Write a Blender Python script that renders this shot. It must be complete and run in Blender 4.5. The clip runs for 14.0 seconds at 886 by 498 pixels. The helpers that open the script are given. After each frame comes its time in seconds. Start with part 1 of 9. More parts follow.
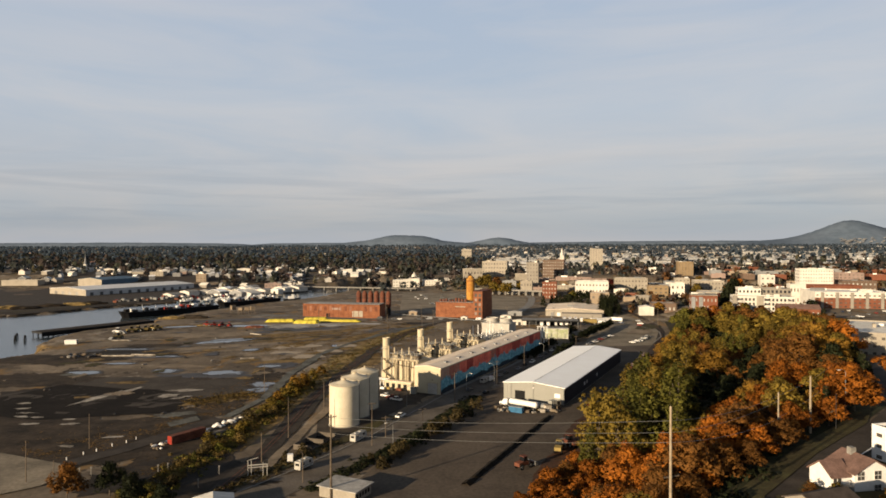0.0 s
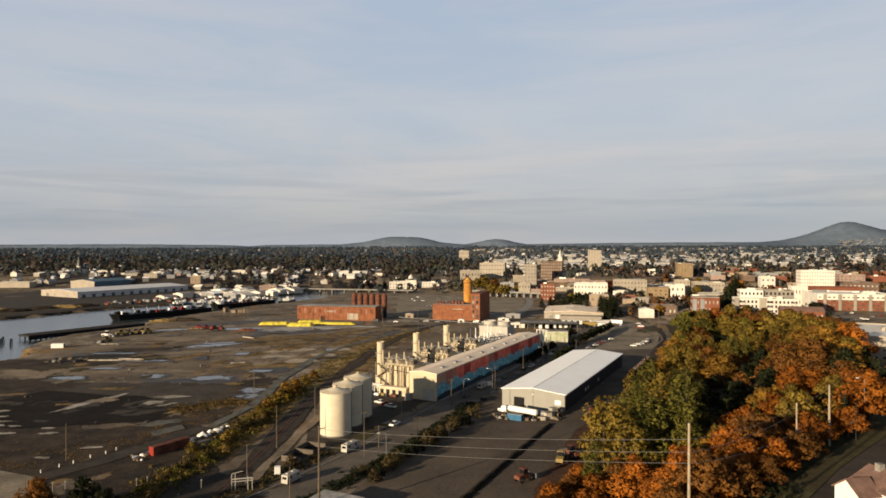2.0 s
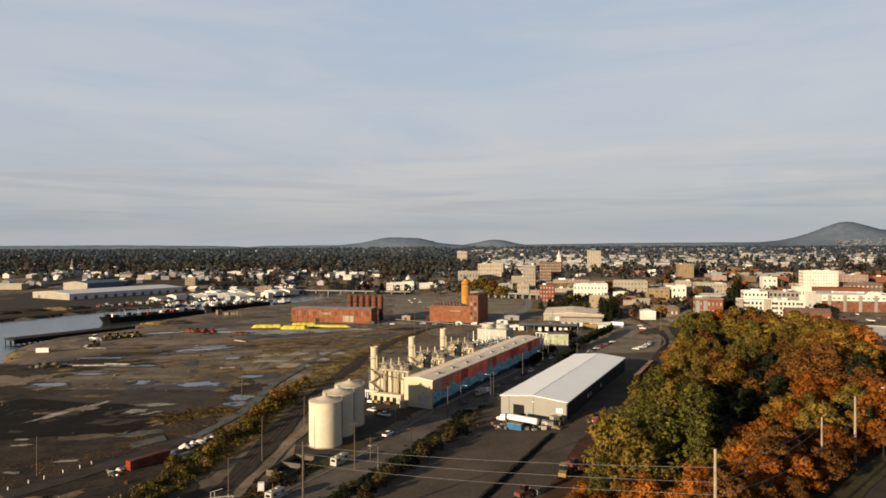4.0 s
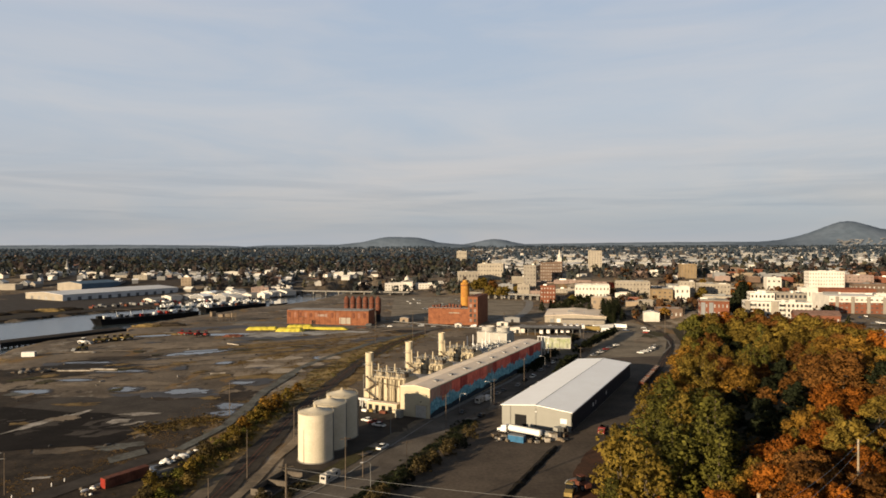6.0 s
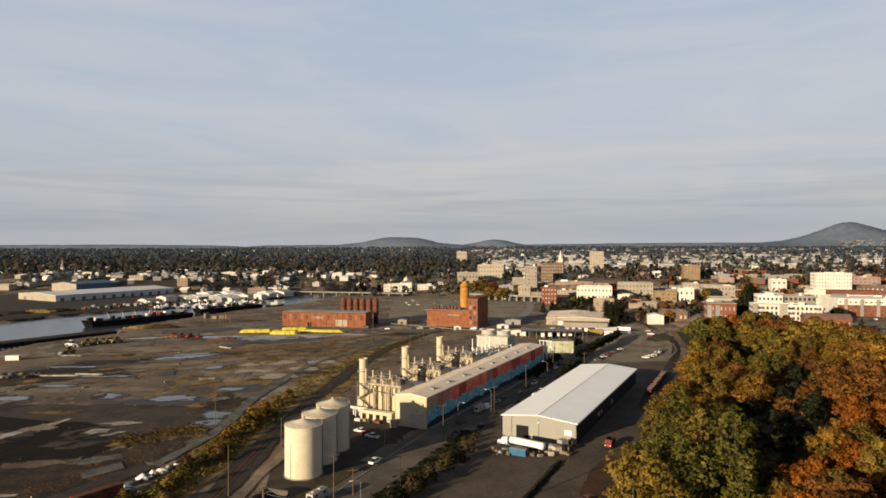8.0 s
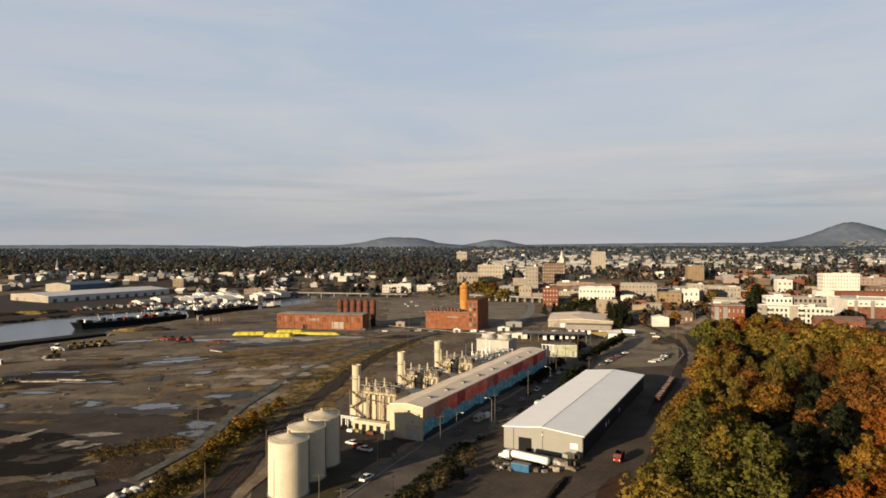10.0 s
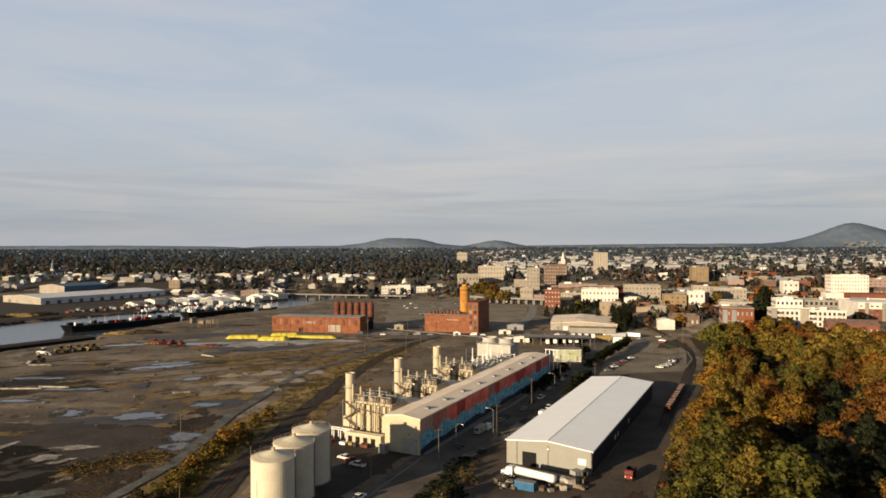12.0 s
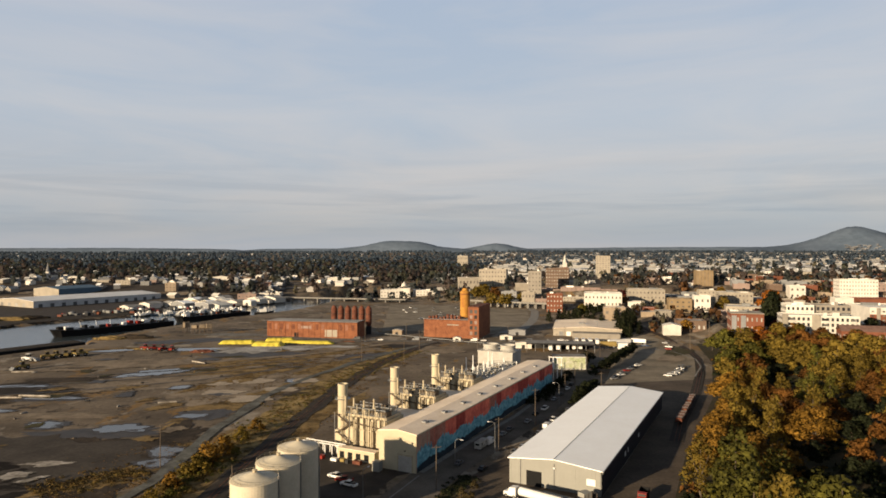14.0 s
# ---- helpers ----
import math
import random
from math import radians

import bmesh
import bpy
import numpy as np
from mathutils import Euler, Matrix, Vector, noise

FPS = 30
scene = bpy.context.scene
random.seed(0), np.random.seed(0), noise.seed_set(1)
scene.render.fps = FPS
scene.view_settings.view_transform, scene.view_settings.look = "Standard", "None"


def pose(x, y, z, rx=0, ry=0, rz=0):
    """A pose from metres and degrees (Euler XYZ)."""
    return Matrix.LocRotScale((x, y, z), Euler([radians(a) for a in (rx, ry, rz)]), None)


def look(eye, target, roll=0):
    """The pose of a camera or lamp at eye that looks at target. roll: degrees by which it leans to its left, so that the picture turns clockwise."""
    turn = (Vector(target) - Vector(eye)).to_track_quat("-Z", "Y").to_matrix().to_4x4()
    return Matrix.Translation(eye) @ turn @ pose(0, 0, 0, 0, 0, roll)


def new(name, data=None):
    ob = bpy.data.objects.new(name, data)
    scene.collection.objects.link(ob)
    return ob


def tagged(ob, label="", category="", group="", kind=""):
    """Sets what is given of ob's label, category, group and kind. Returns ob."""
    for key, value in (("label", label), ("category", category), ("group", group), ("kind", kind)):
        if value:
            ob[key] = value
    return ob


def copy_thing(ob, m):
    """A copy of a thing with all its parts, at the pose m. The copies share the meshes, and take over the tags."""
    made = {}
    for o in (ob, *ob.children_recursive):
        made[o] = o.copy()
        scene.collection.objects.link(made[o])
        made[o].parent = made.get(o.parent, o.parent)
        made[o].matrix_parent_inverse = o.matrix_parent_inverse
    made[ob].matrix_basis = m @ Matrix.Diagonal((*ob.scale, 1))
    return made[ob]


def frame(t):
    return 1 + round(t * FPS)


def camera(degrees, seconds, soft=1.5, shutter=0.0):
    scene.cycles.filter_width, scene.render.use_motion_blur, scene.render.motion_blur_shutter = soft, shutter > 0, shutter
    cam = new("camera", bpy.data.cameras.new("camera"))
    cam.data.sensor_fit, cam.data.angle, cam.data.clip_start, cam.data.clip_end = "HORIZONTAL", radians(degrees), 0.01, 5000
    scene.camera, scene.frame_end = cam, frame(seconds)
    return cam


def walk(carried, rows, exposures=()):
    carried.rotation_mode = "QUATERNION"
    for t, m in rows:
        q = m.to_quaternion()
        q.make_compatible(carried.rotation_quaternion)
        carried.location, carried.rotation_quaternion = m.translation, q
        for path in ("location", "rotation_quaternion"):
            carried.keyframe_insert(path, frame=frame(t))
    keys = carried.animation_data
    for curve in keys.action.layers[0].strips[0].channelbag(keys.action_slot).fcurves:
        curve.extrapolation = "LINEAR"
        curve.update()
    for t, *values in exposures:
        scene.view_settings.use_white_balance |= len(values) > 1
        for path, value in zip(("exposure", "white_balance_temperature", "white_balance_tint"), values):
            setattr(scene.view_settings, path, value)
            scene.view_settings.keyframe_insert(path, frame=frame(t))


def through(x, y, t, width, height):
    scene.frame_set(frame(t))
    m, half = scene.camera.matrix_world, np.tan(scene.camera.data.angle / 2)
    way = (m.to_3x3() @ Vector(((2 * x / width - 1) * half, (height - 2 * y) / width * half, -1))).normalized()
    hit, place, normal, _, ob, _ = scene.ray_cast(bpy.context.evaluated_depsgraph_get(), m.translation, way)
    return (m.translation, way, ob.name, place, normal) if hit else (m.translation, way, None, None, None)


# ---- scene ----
cam = camera(69.0, 14.0, soft=1.7)
PATH = [
    (0, (1.987, -2.195, 70.416), (1.982, -0.195, 70.404), 0.0),
    (0.5, (2.129, 0.068, 70.437), (2.126, 2.068, 70.425), 0.0),
    (1, (2.205, 2.518, 70.306), (2.204, 4.518, 70.296), 0.0),
    (1.5, (2.289, 5.239, 70.267), (2.29, 7.239, 70.259), -0.0),
    (2, (2.497, 8.507, 70.119), (2.5, 10.507, 70.112), -0.0),
    (2.5, (2.691, 11.516, 69.974), (2.695, 13.516, 69.969), -0.1),
    (3, (2.958, 14.497, 69.928), (2.964, 16.496, 69.923), -0.1),
    (5.5, (4.214, 31.221, 70.934), (4.223, 33.221, 70.928), -0.1),
    (6, (4.359, 34.552, 71.077), (4.368, 36.552, 71.07), -0.1),
    (6.5, (4.798, 38.265, 71.079), (4.807, 40.265, 71.073), -0.1),
    (7, (4.966, 41.684, 71.173), (4.975, 43.684, 71.167), -0.1),
    (7.5, (5.19, 45.421, 71.216), (5.199, 47.421, 71.211), -0.0),
    (8, (5.464, 48.646, 71.276), (5.472, 50.646, 71.27), -0.0),
    (10.5, (6.715, 67.909, 71.22), (6.722, 69.909, 71.215), 0.0),
    (11, (6.789, 71.582, 71.196), (6.796, 73.582, 71.192), 0.0),
    (11.5, (7.115, 75.06, 71.318), (7.122, 77.06, 71.314), 0.0),
    (12, (7.27, 78.84, 71.322), (7.276, 80.84, 71.319), 0.0),
    (12.5, (7.42, 82.705, 71.32), (7.426, 84.705, 71.316), 0.1),
    (13, (7.652, 86.469, 71.265), (7.657, 88.469, 71.262), 0.1),
    (13.5, (7.762, 89.915, 71.365), (7.767, 91.915, 71.361), 0.1),
    (14, (8.024, 93.559, 71.388), (8.028, 95.559, 71.394), 0.1),
]
walk(cam, [(t, look(e, g, r)) for t, e, g, r in PATH])
from mathutils.geometry import tessellate_polygon

# ---- world, sun, exposure ----
scene.view_settings.exposure = 1.0
SUN_AZ = math.radians(227.0)     # compass bearing of the sun, clockwise from +y
SUN_EL = math.radians(11.0)
sun_dir = Vector((math.sin(SUN_AZ) * math.cos(SUN_EL), math.cos(SUN_AZ) * math.cos(SUN_EL), math.sin(SUN_EL)))
sun = new("sun", bpy.data.lights.new("sun", "SUN"))
sun.data.energy, sun.data.angle, sun.data.color = 5.0, math.radians(0.6), (1.0, 0.79, 0.53)
sun.matrix_world = look(sun_dir * 500, (0, 0, 0))

world = bpy.data.worlds.new("sky")
scene.world = world
world.use_nodes = True
wt = world.node_tree
wt.nodes.clear()


def wnode(kind, **values):
    n = wt.nodes.new(kind)
    for k, v in values.items():
        n.inputs[k].default_value = v
    return n


w_out = wt.nodes.new("ShaderNodeOutputWorld")
w_bg = wnode("ShaderNodeBackground", Strength=0.05)
w_sky = wt.nodes.new("ShaderNodeTexSky")
w_sky.sky_type, w_sky.sun_disc = "NISHITA", False
w_sky.sun_elevation, w_sky.sun_rotation = SUN_EL, SUN_AZ
w_geo = wt.nodes.new("ShaderNodeTexCoord")
w_sep = wt.nodes.new("ShaderNodeSeparateXYZ")
w_map = wt.nodes.new("ShaderNodeMapping")
w_map.inputs["Scale"].default_value = (1.0, 1.0, 6.0)
w_map.inputs["Rotation"].default_value = (0.0, 0.12, 0.3)
w_noise = wnode("ShaderNodeTexNoise", Scale=2.2, Detail=6.0, Roughness=0.55, Distortion=0.6)
w_ramp = wt.nodes.new("ShaderNodeValToRGB")
w_ramp.color_ramp.elements[0].position, w_ramp.color_ramp.elements[1].position = 0.36, 0.66
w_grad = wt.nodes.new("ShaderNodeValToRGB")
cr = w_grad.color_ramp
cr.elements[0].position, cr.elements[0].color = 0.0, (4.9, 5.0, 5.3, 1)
# above the view the sky is dimmed steeply to deepen the shadows
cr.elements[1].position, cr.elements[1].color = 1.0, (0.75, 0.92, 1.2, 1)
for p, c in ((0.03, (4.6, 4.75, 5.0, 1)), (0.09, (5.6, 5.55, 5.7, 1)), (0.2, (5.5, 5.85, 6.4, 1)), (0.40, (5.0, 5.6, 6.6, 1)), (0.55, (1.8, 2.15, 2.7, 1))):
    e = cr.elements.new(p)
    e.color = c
w_blue = wt.nodes.new("ShaderNodeMixRGB")
w_blue.blend_type = "MULTIPLY"
w_blue.inputs["Fac"].default_value = 1.0
w_tint = wt.nodes.new("ShaderNodeMixRGB")
w_tint.inputs["Color1"].default_value = (0.87, 0.935, 1.0, 1)
w_tint.inputs["Color2"].default_value = (1.07, 1.03, 1.0, 1)
w_mix = wt.nodes.new("ShaderNodeMixRGB")
w_mix.inputs["Fac"].default_value = 0.9
wl = wt.links.new
wl(w_geo.outputs["Generated"], w_sep.inputs[0])
wl(w_geo.outputs["Generated"], w_map.inputs["Vector"])
wl(w_map.outputs[0], w_noise.inputs["Vector"])
wl(w_noise.outputs["Fac"], w_ramp.inputs["Fac"])
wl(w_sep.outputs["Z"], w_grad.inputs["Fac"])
wl(w_ramp.outputs["Color"], w_tint.inputs["Fac"])
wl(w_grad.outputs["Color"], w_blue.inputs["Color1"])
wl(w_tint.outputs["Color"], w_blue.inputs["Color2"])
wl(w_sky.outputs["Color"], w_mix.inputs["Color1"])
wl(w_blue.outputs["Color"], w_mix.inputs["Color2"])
# thin grey cloud streaks low over the horizon
w_map2 = wt.nodes.new("ShaderNodeMapping")
w_map2.inputs["Scale"].default_value = (1.3, 1.3, 20.0)
w_map2.inputs["Location"].default_value = (0.4, 0.2, 0.3)
w_streak = wnode("ShaderNodeTexNoise", Scale=2.6, Detail=5.0, Roughness=0.55, Distortion=0.4)
w_sr = wt.nodes.new("ShaderNodeValToRGB")
w_sr.color_ramp.elements[0].position, w_sr.color_ramp.elements[1].position = 0.46, 0.64
w_low = wt.nodes.new("ShaderNodeValToRGB")
w_low.color_ramp.elements[0].position, w_low.color_ramp.elements[0].color = 0.015, (0, 0, 0, 1)
w_low.color_ramp.elements[1].position, w_low.color_ramp.elements[1].color = 0.15, (0, 0, 0, 1)
for p in (0.045, 0.085):
    w_low.color_ramp.elements.new(p).color = (0.75, 0.75, 0.75, 1)
w_both = wt.nodes.new("ShaderNodeMath")
w_both.operation = "MULTIPLY"
w_grey = wt.nodes.new("ShaderNodeMixRGB")
w_grey.blend_type = "MULTIPLY"
w_grey.inputs["Color2"].default_value = (0.82, 0.86, 0.90, 1)
wl(w_geo.outputs["Generated"], w_map2.inputs["Vector"])
wl(w_map2.outputs[0], w_streak.inputs["Vector"])
wl(w_streak.outputs["Fac"], w_sr.inputs["Fac"])
wl(w_sep.outputs["Z"], w_low.inputs["Fac"])
wl(w_sr.outputs["Color"], w_both.inputs[0])
wl(w_low.outputs["Color"], w_both.inputs[1])
wl(w_both.outputs[0], w_grey.inputs["Fac"])
wl(w_mix.outputs["Color"], w_grey.inputs["Color1"])
wl(w_grey.outputs["Color"], w_bg.inputs["Color"])
wl(w_bg.outputs[0], w_out.inputs[0])


# ---- materials ----
# how far the paints below are toned: pale roofs as given, shaded paint and ground a little darker, the rest darker still
LIGHT_ROOFS = ("white_metal_roof", "cream_roof", "flat_roof_light", "mural_red", "mural_blue")
MIDDLE_TONES = ("white_paint", "hazy_hill", "leaf_spruce", "wall_white", "leaf_orange", "tan_dirt", "grey_dirt_road", "grass_bank", "dry_grass", "site_ground", "lot_gravel", "tan_metal_wall")


def material(name, color, rough=0.8, metal=0.0, vary=0.25, scale=0.6, fine=6.0, second=None, bump=0.0, island=0.0, obj_vary=0.0, spec=0.12):
    """A surface with variation at two scales, in metres. second: a stain or wear colour that the coarse noise brings in."""
    m = bpy.data.materials.new(name)
    m.use_nodes = True
    nt = m.node_tree
    b = nt.nodes["Principled BSDF"]
    b.inputs["Roughness"].default_value, b.inputs["Metallic"].default_value = rough, metal
    b.inputs["Specular IOR Level"].default_value = spec
    pos = nt.nodes.new("ShaderNodeNewGeometry")
    n1 = nt.nodes.new("ShaderNodeTexNoise")
    n1.inputs["Scale"].default_value, n1.inputs["Detail"].default_value, n1.inputs["Roughness"].default_value = scale, 9.0, 0.68
    n2 = nt.nodes.new("ShaderNodeTexNoise")
    n2.inputs["Scale"].default_value, n2.inputs["Detail"].default_value = fine, 4.0
    nt.links.new(pos.outputs["Position"], n1.inputs["Vector"])
    nt.links.new(pos.outputs["Position"], n2.inputs["Vector"])
    ramp = nt.nodes.new("ShaderNodeValToRGB")
    tone = 1.0 if name in LIGHT_ROOFS else 0.78 if name in MIDDLE_TONES else 0.58
    c = Vector(color[:3]) * tone
    s = Vector(second[:3]) * tone if second else c * (1 - vary)
    ramp.color_ramp.elements[0].position, ramp.color_ramp.elements[1].position = 0.38, 0.62
    ramp.color_ramp.elements[0].color = (*s, 1)
    ramp.color_ramp.elements[1].color = (*(c * (1 + vary * 0.3)), 1)
    nt.links.new(n1.outputs["Fac"], ramp.inputs["Fac"])
    mul = nt.nodes.new("ShaderNodeMixRGB")
    mul.blend_type = "MULTIPLY"
    mul.inputs["Fac"].default_value = 1.0
    lo = nt.nodes.new("ShaderNodeMapRange")
    lo.inputs["From Min"].default_value, lo.inputs["From Max"].default_value = 0.3, 0.7
    lo.inputs["To Min"].default_value, lo.inputs["To Max"].default_value = 1 - vary * 0.6, 1 + vary * 0.4
    nt.links.new(n2.outputs["Fac"], lo.inputs["Value"])
    nt.links.new(ramp.outputs["Color"], mul.inputs["Color1"])
    nt.links.new(lo.outputs[0], mul.inputs["Color2"])
    last = mul.outputs["Color"]
    for amount, source in ((island, pos.outputs["Random Per Island"]), (obj_vary, None)):
        if not amount:
            continue
        if source is None:
            source = nt.nodes.new("ShaderNodeObjectInfo").outputs["Random"]
        r = nt.nodes.new("ShaderNodeMapRange")
        r.inputs["To Min"].default_value, r.inputs["To Max"].default_value = 1 - amount, 1 + amount
        nt.links.new(source, r.inputs["Value"])
        k = nt.nodes.new("ShaderNodeMixRGB")
        k.blend_type = "MULTIPLY"
        k.inputs["Fac"].default_value = 1.0
        nt.links.new(last, k.inputs["Color1"])
        nt.links.new(r.outputs[0], k.inputs["Color2"])
        last = k.outputs["Color"]
    nt.links.new(last, b.inputs["Base Color"])
    if bump:
        bp = nt.nodes.new("ShaderNodeBump")
        bp.inputs["Strength"].default_value, bp.inputs["Distance"].default_value = 0.6, bump
        nt.links.new(n2.outputs["Fac"], bp.inputs["Height"])
        nt.links.new(bp.outputs[0], b.inputs["Normal"])
    return m


M = {}
M["asphalt"] = material("asphalt", (0.085, 0.070, 0.057), 0.9, vary=0.35, scale=0.12, fine=2.5, bump=0.01)
M["asphalt_old"] = material("asphalt_old", (0.196, 0.165, 0.133), 0.92, vary=0.35, scale=0.06, fine=1.6, second=(0.124, 0.103, 0.082), bump=0.01)
M["lot_tan"] = material("lot_gravel", (0.27, 0.225, 0.165), 0.95, vary=0.35, scale=0.05, fine=1.0, second=(0.16, 0.135, 0.10))
M["pale_grey"] = material("pale_grey_cladding", (0.60, 0.57, 0.51), 0.7, vary=0.12, scale=0.3, fine=2.0, second=(0.50, 0.47, 0.42))
M["shade_grass"] = material("shaded_verge_grass", (0.050, 0.052, 0.022), 0.95, vary=0.4, scale=0.2, fine=2.0, second=(0.030, 0.030, 0.015), bump=0.05)
M["stair_brown"] = material("weathered_stair_steel", (0.17, 0.13, 0.09), 0.7, vary=0.3, scale=0.5, fine=3.0)
M["pale_pole"] = material("pale_pole_wood", (0.46, 0.37, 0.26), 0.85, vary=0.25, scale=0.8, fine=6.0)
M["lot"] = material("lot_asphalt", (0.150, 0.118, 0.088), 0.92, vary=0.4, scale=0.035, fine=0.9, second=(0.095, 0.074, 0.056), bump=0.01)
M["gravel"] = material("gravel", (0.20, 0.18, 0.15), 0.95, vary=0.4, scale=0.15, fine=3.0, second=(0.13, 0.11, 0.09), bump=0.03)
M["ballast"] = material("ballast", (0.075, 0.062, 0.050), 0.95, vary=0.4, scale=0.3, fine=5.0, bump=0.03)
M["concrete"] = material("concrete", (0.36, 0.34, 0.31), 0.85, vary=0.25, scale=0.3, fine=3.0, second=(0.25, 0.235, 0.21))
M["slab"] = material("old_slab", (0.62, 0.56, 0.48), 0.9, vary=0.35, scale=0.25, fine=1.2, second=(0.26, 0.225, 0.18))
M["cream"] = material("cream_paint", (0.72, 0.62, 0.43), 0.55, vary=0.06, scale=0.25, fine=2.0, second=(0.66, 0.57, 0.40))
M["silo_cream"] = material("silo_cream_paint", (0.86, 0.765, 0.585), 0.55, vary=0.08, scale=0.25, fine=2.0, second=(0.78, 0.69, 0.52))
M["cream_metal"] = material("cream_metal", (0.70, 0.60, 0.42), 0.5, vary=0.15, scale=0.5, fine=3.0, second=(0.54, 0.44, 0.29))
M["cream_roof"] = material("cream_roof", (0.78, 0.65, 0.50), 0.55, vary=0.10, scale=0.08, fine=1.0, second=(0.66, 0.53, 0.39))
M["white_roof"] = material("white_metal_roof", (0.94, 0.92, 0.87), 0.38, vary=0.04, scale=0.06, fine=0.8, second=(0.90, 0.87, 0.81), spec=0.6)
M["tan_wall"] = material("tan_metal_wall", (0.29, 0.285, 0.255), 0.6, vary=0.04, scale=0.2, fine=1.5, second=(0.275, 0.27, 0.24))
M["tan_shaded"] = material("dark_shaded_wall", (0.040, 0.042, 0.052), 0.6, vary=0.12, scale=0.2, fine=1.5)
M["mural_red"] = material("mural_red", (0.66, 0.165, 0.105), 0.7, vary=0.35, scale=0.16, fine=0.9, second=(0.46, 0.085, 0.065))
M["mural_deep"] = material("mural_deep_red", (0.56, 0.10, 0.075), 0.7, vary=0.35, scale=0.16, fine=0.9, second=(0.40, 0.06, 0.05))
M["mural_blue"] = material("mural_blue", (0.17, 0.37, 0.43), 0.7, vary=0.5, scale=0.5, fine=1.6, second=(0.06, 0.165, 0.22))
M["mural_dark"] = material("mural_dark", (0.035, 0.055, 0.075), 0.7, vary=0.4, scale=0.4, fine=1.6)
M["brick"] = material("red_brick", (0.34, 0.135, 0.066), 0.85, vary=0.3, scale=0.25, fine=2.0, second=(0.24, 0.090, 0.047))
M["brick_dark"] = material("brown_brick", (0.22, 0.085, 0.05), 0.85, vary=0.3, scale=0.25, fine=2.0)
M["orange_tile"] = material("orange_tile", (0.62, 0.31, 0.06), 0.7, vary=0.25, scale=0.25, fine=2.0, second=(0.46, 0.20, 0.045))
M["rust"] = material("rusty_steel", (0.22, 0.085, 0.05), 0.8, vary=0.4, scale=0.4, fine=3.0, second=(0.13, 0.045, 0.03))
M["steel"] = material("grey_steel", (0.34, 0.34, 0.33), 0.5, metal=0.4, vary=0.2, scale=1.0, fine=6.0)
M["dark_steel"] = material("dark_steel", (0.05, 0.05, 0.052), 0.6, metal=0.3, vary=0.3, scale=1.0, fine=6.0)
M["white"] = material("white_paint", (0.80, 0.78, 0.74), 0.5, vary=0.08, scale=0.6, fine=4.0)
M["wood_pole"] = material("pole_wood", (0.20, 0.155, 0.115), 0.9, vary=0.3, scale=1.0, fine=8.0)
M["black"] = material("dark_opening", (0.012, 0.012, 0.013), 0.7, vary=0.2)
M["town_glass"] = material("town_window_glass", (0.19, 0.17, 0.15), 0.2, vary=0.3, scale=0.5, spec=0.5, obj_vary=0.6)
M["glass"] = material("window_glass", (0.10, 0.095, 0.09), 0.15, vary=0.2, scale=0.5, spec=0.5, obj_vary=0.6)
M["blue_box"] = material("blue_paint", (0.05, 0.19, 0.36), 0.5, vary=0.2)
M["red_paint"] = material("red_paint", (0.36, 0.04, 0.026), 0.5, vary=0.2)
M["yellow"] = material("sulphur_yellow", (0.84, 0.70, 0.10), 0.9, vary=0.2, scale=0.2, fine=1.0)
M["yellow_paint"] = material("yellow_paint", (0.40, 0.29, 0.10), 0.6, vary=0.2)
M["bark"] = material("bark", (0.17, 0.135, 0.10), 0.95, vary=0.35, scale=1.0, fine=8.0)
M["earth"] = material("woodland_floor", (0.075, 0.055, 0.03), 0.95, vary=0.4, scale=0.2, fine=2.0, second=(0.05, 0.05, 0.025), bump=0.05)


def leaf(name, color, second, vary=0.35, through=0.28):
    m = material(name, color, 0.75, vary=vary, scale=0.22, fine=1.4, second=second, island=0.15, obj_vary=0.28, spec=0.1)
    nt = m.node_tree
    b = nt.nodes["Principled BSDF"]
    tr = nt.nodes.new("ShaderNodeBsdfTranslucent")
    mx = nt.nodes.new("ShaderNodeMixShader")
    mx.inputs["Fac"].default_value = through
    src = b.inputs["Base Color"].links[0].from_socket
    nt.links.new(src, tr.inputs["Color"])
    nt.links.new(b.outputs[0], mx.inputs[1])
    nt.links.new(tr.outputs[0], mx.inputs[2])
    nt.links.new(mx.outputs[0], nt.nodes["Material Output"].inputs[0])
    return m


M["leaf_orange"] = leaf("leaf_orange", (0.345, 0.116, 0.014), (0.19, 0.062, 0.010))
M["leaf_rust"] = leaf("leaf_rust", (0.26, 0.112, 0.024), (0.14, 0.064, 0.017))
M["leaf_gold"] = leaf("leaf_gold", (0.40, 0.212, 0.032), (0.21, 0.116, 0.021))
M["leaf_olive"] = leaf("leaf_olive", (0.30, 0.205, 0.035), (0.15, 0.106, 0.021))
M["leaf_green"] = leaf("leaf_green", (0.200, 0.182, 0.032), (0.078, 0.076, 0.018))
M["leaf_dull"] = leaf("leaf_dull_brown", (0.115, 0.085, 0.034), (0.062, 0.048, 0.021))
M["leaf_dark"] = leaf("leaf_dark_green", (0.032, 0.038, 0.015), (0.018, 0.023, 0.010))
M["leaf_red"] = leaf("leaf_red", (0.15, 0.028, 0.02), (0.08, 0.015, 0.013))
M["dry_grass"] = leaf("dry_grass", (0.215, 0.130, 0.046), (0.105, 0.068, 0.028))
M["scrub"] = leaf("scrub_leaf", (0.31, 0.208, 0.058), (0.165, 0.118, 0.038))
M["grass_bank"] = material("grass_bank", (0.34, 0.235, 0.092), 0.95, vary=0.5, scale=0.09, fine=1.2, second=(0.060, 0.045, 0.022), bump=0.05)

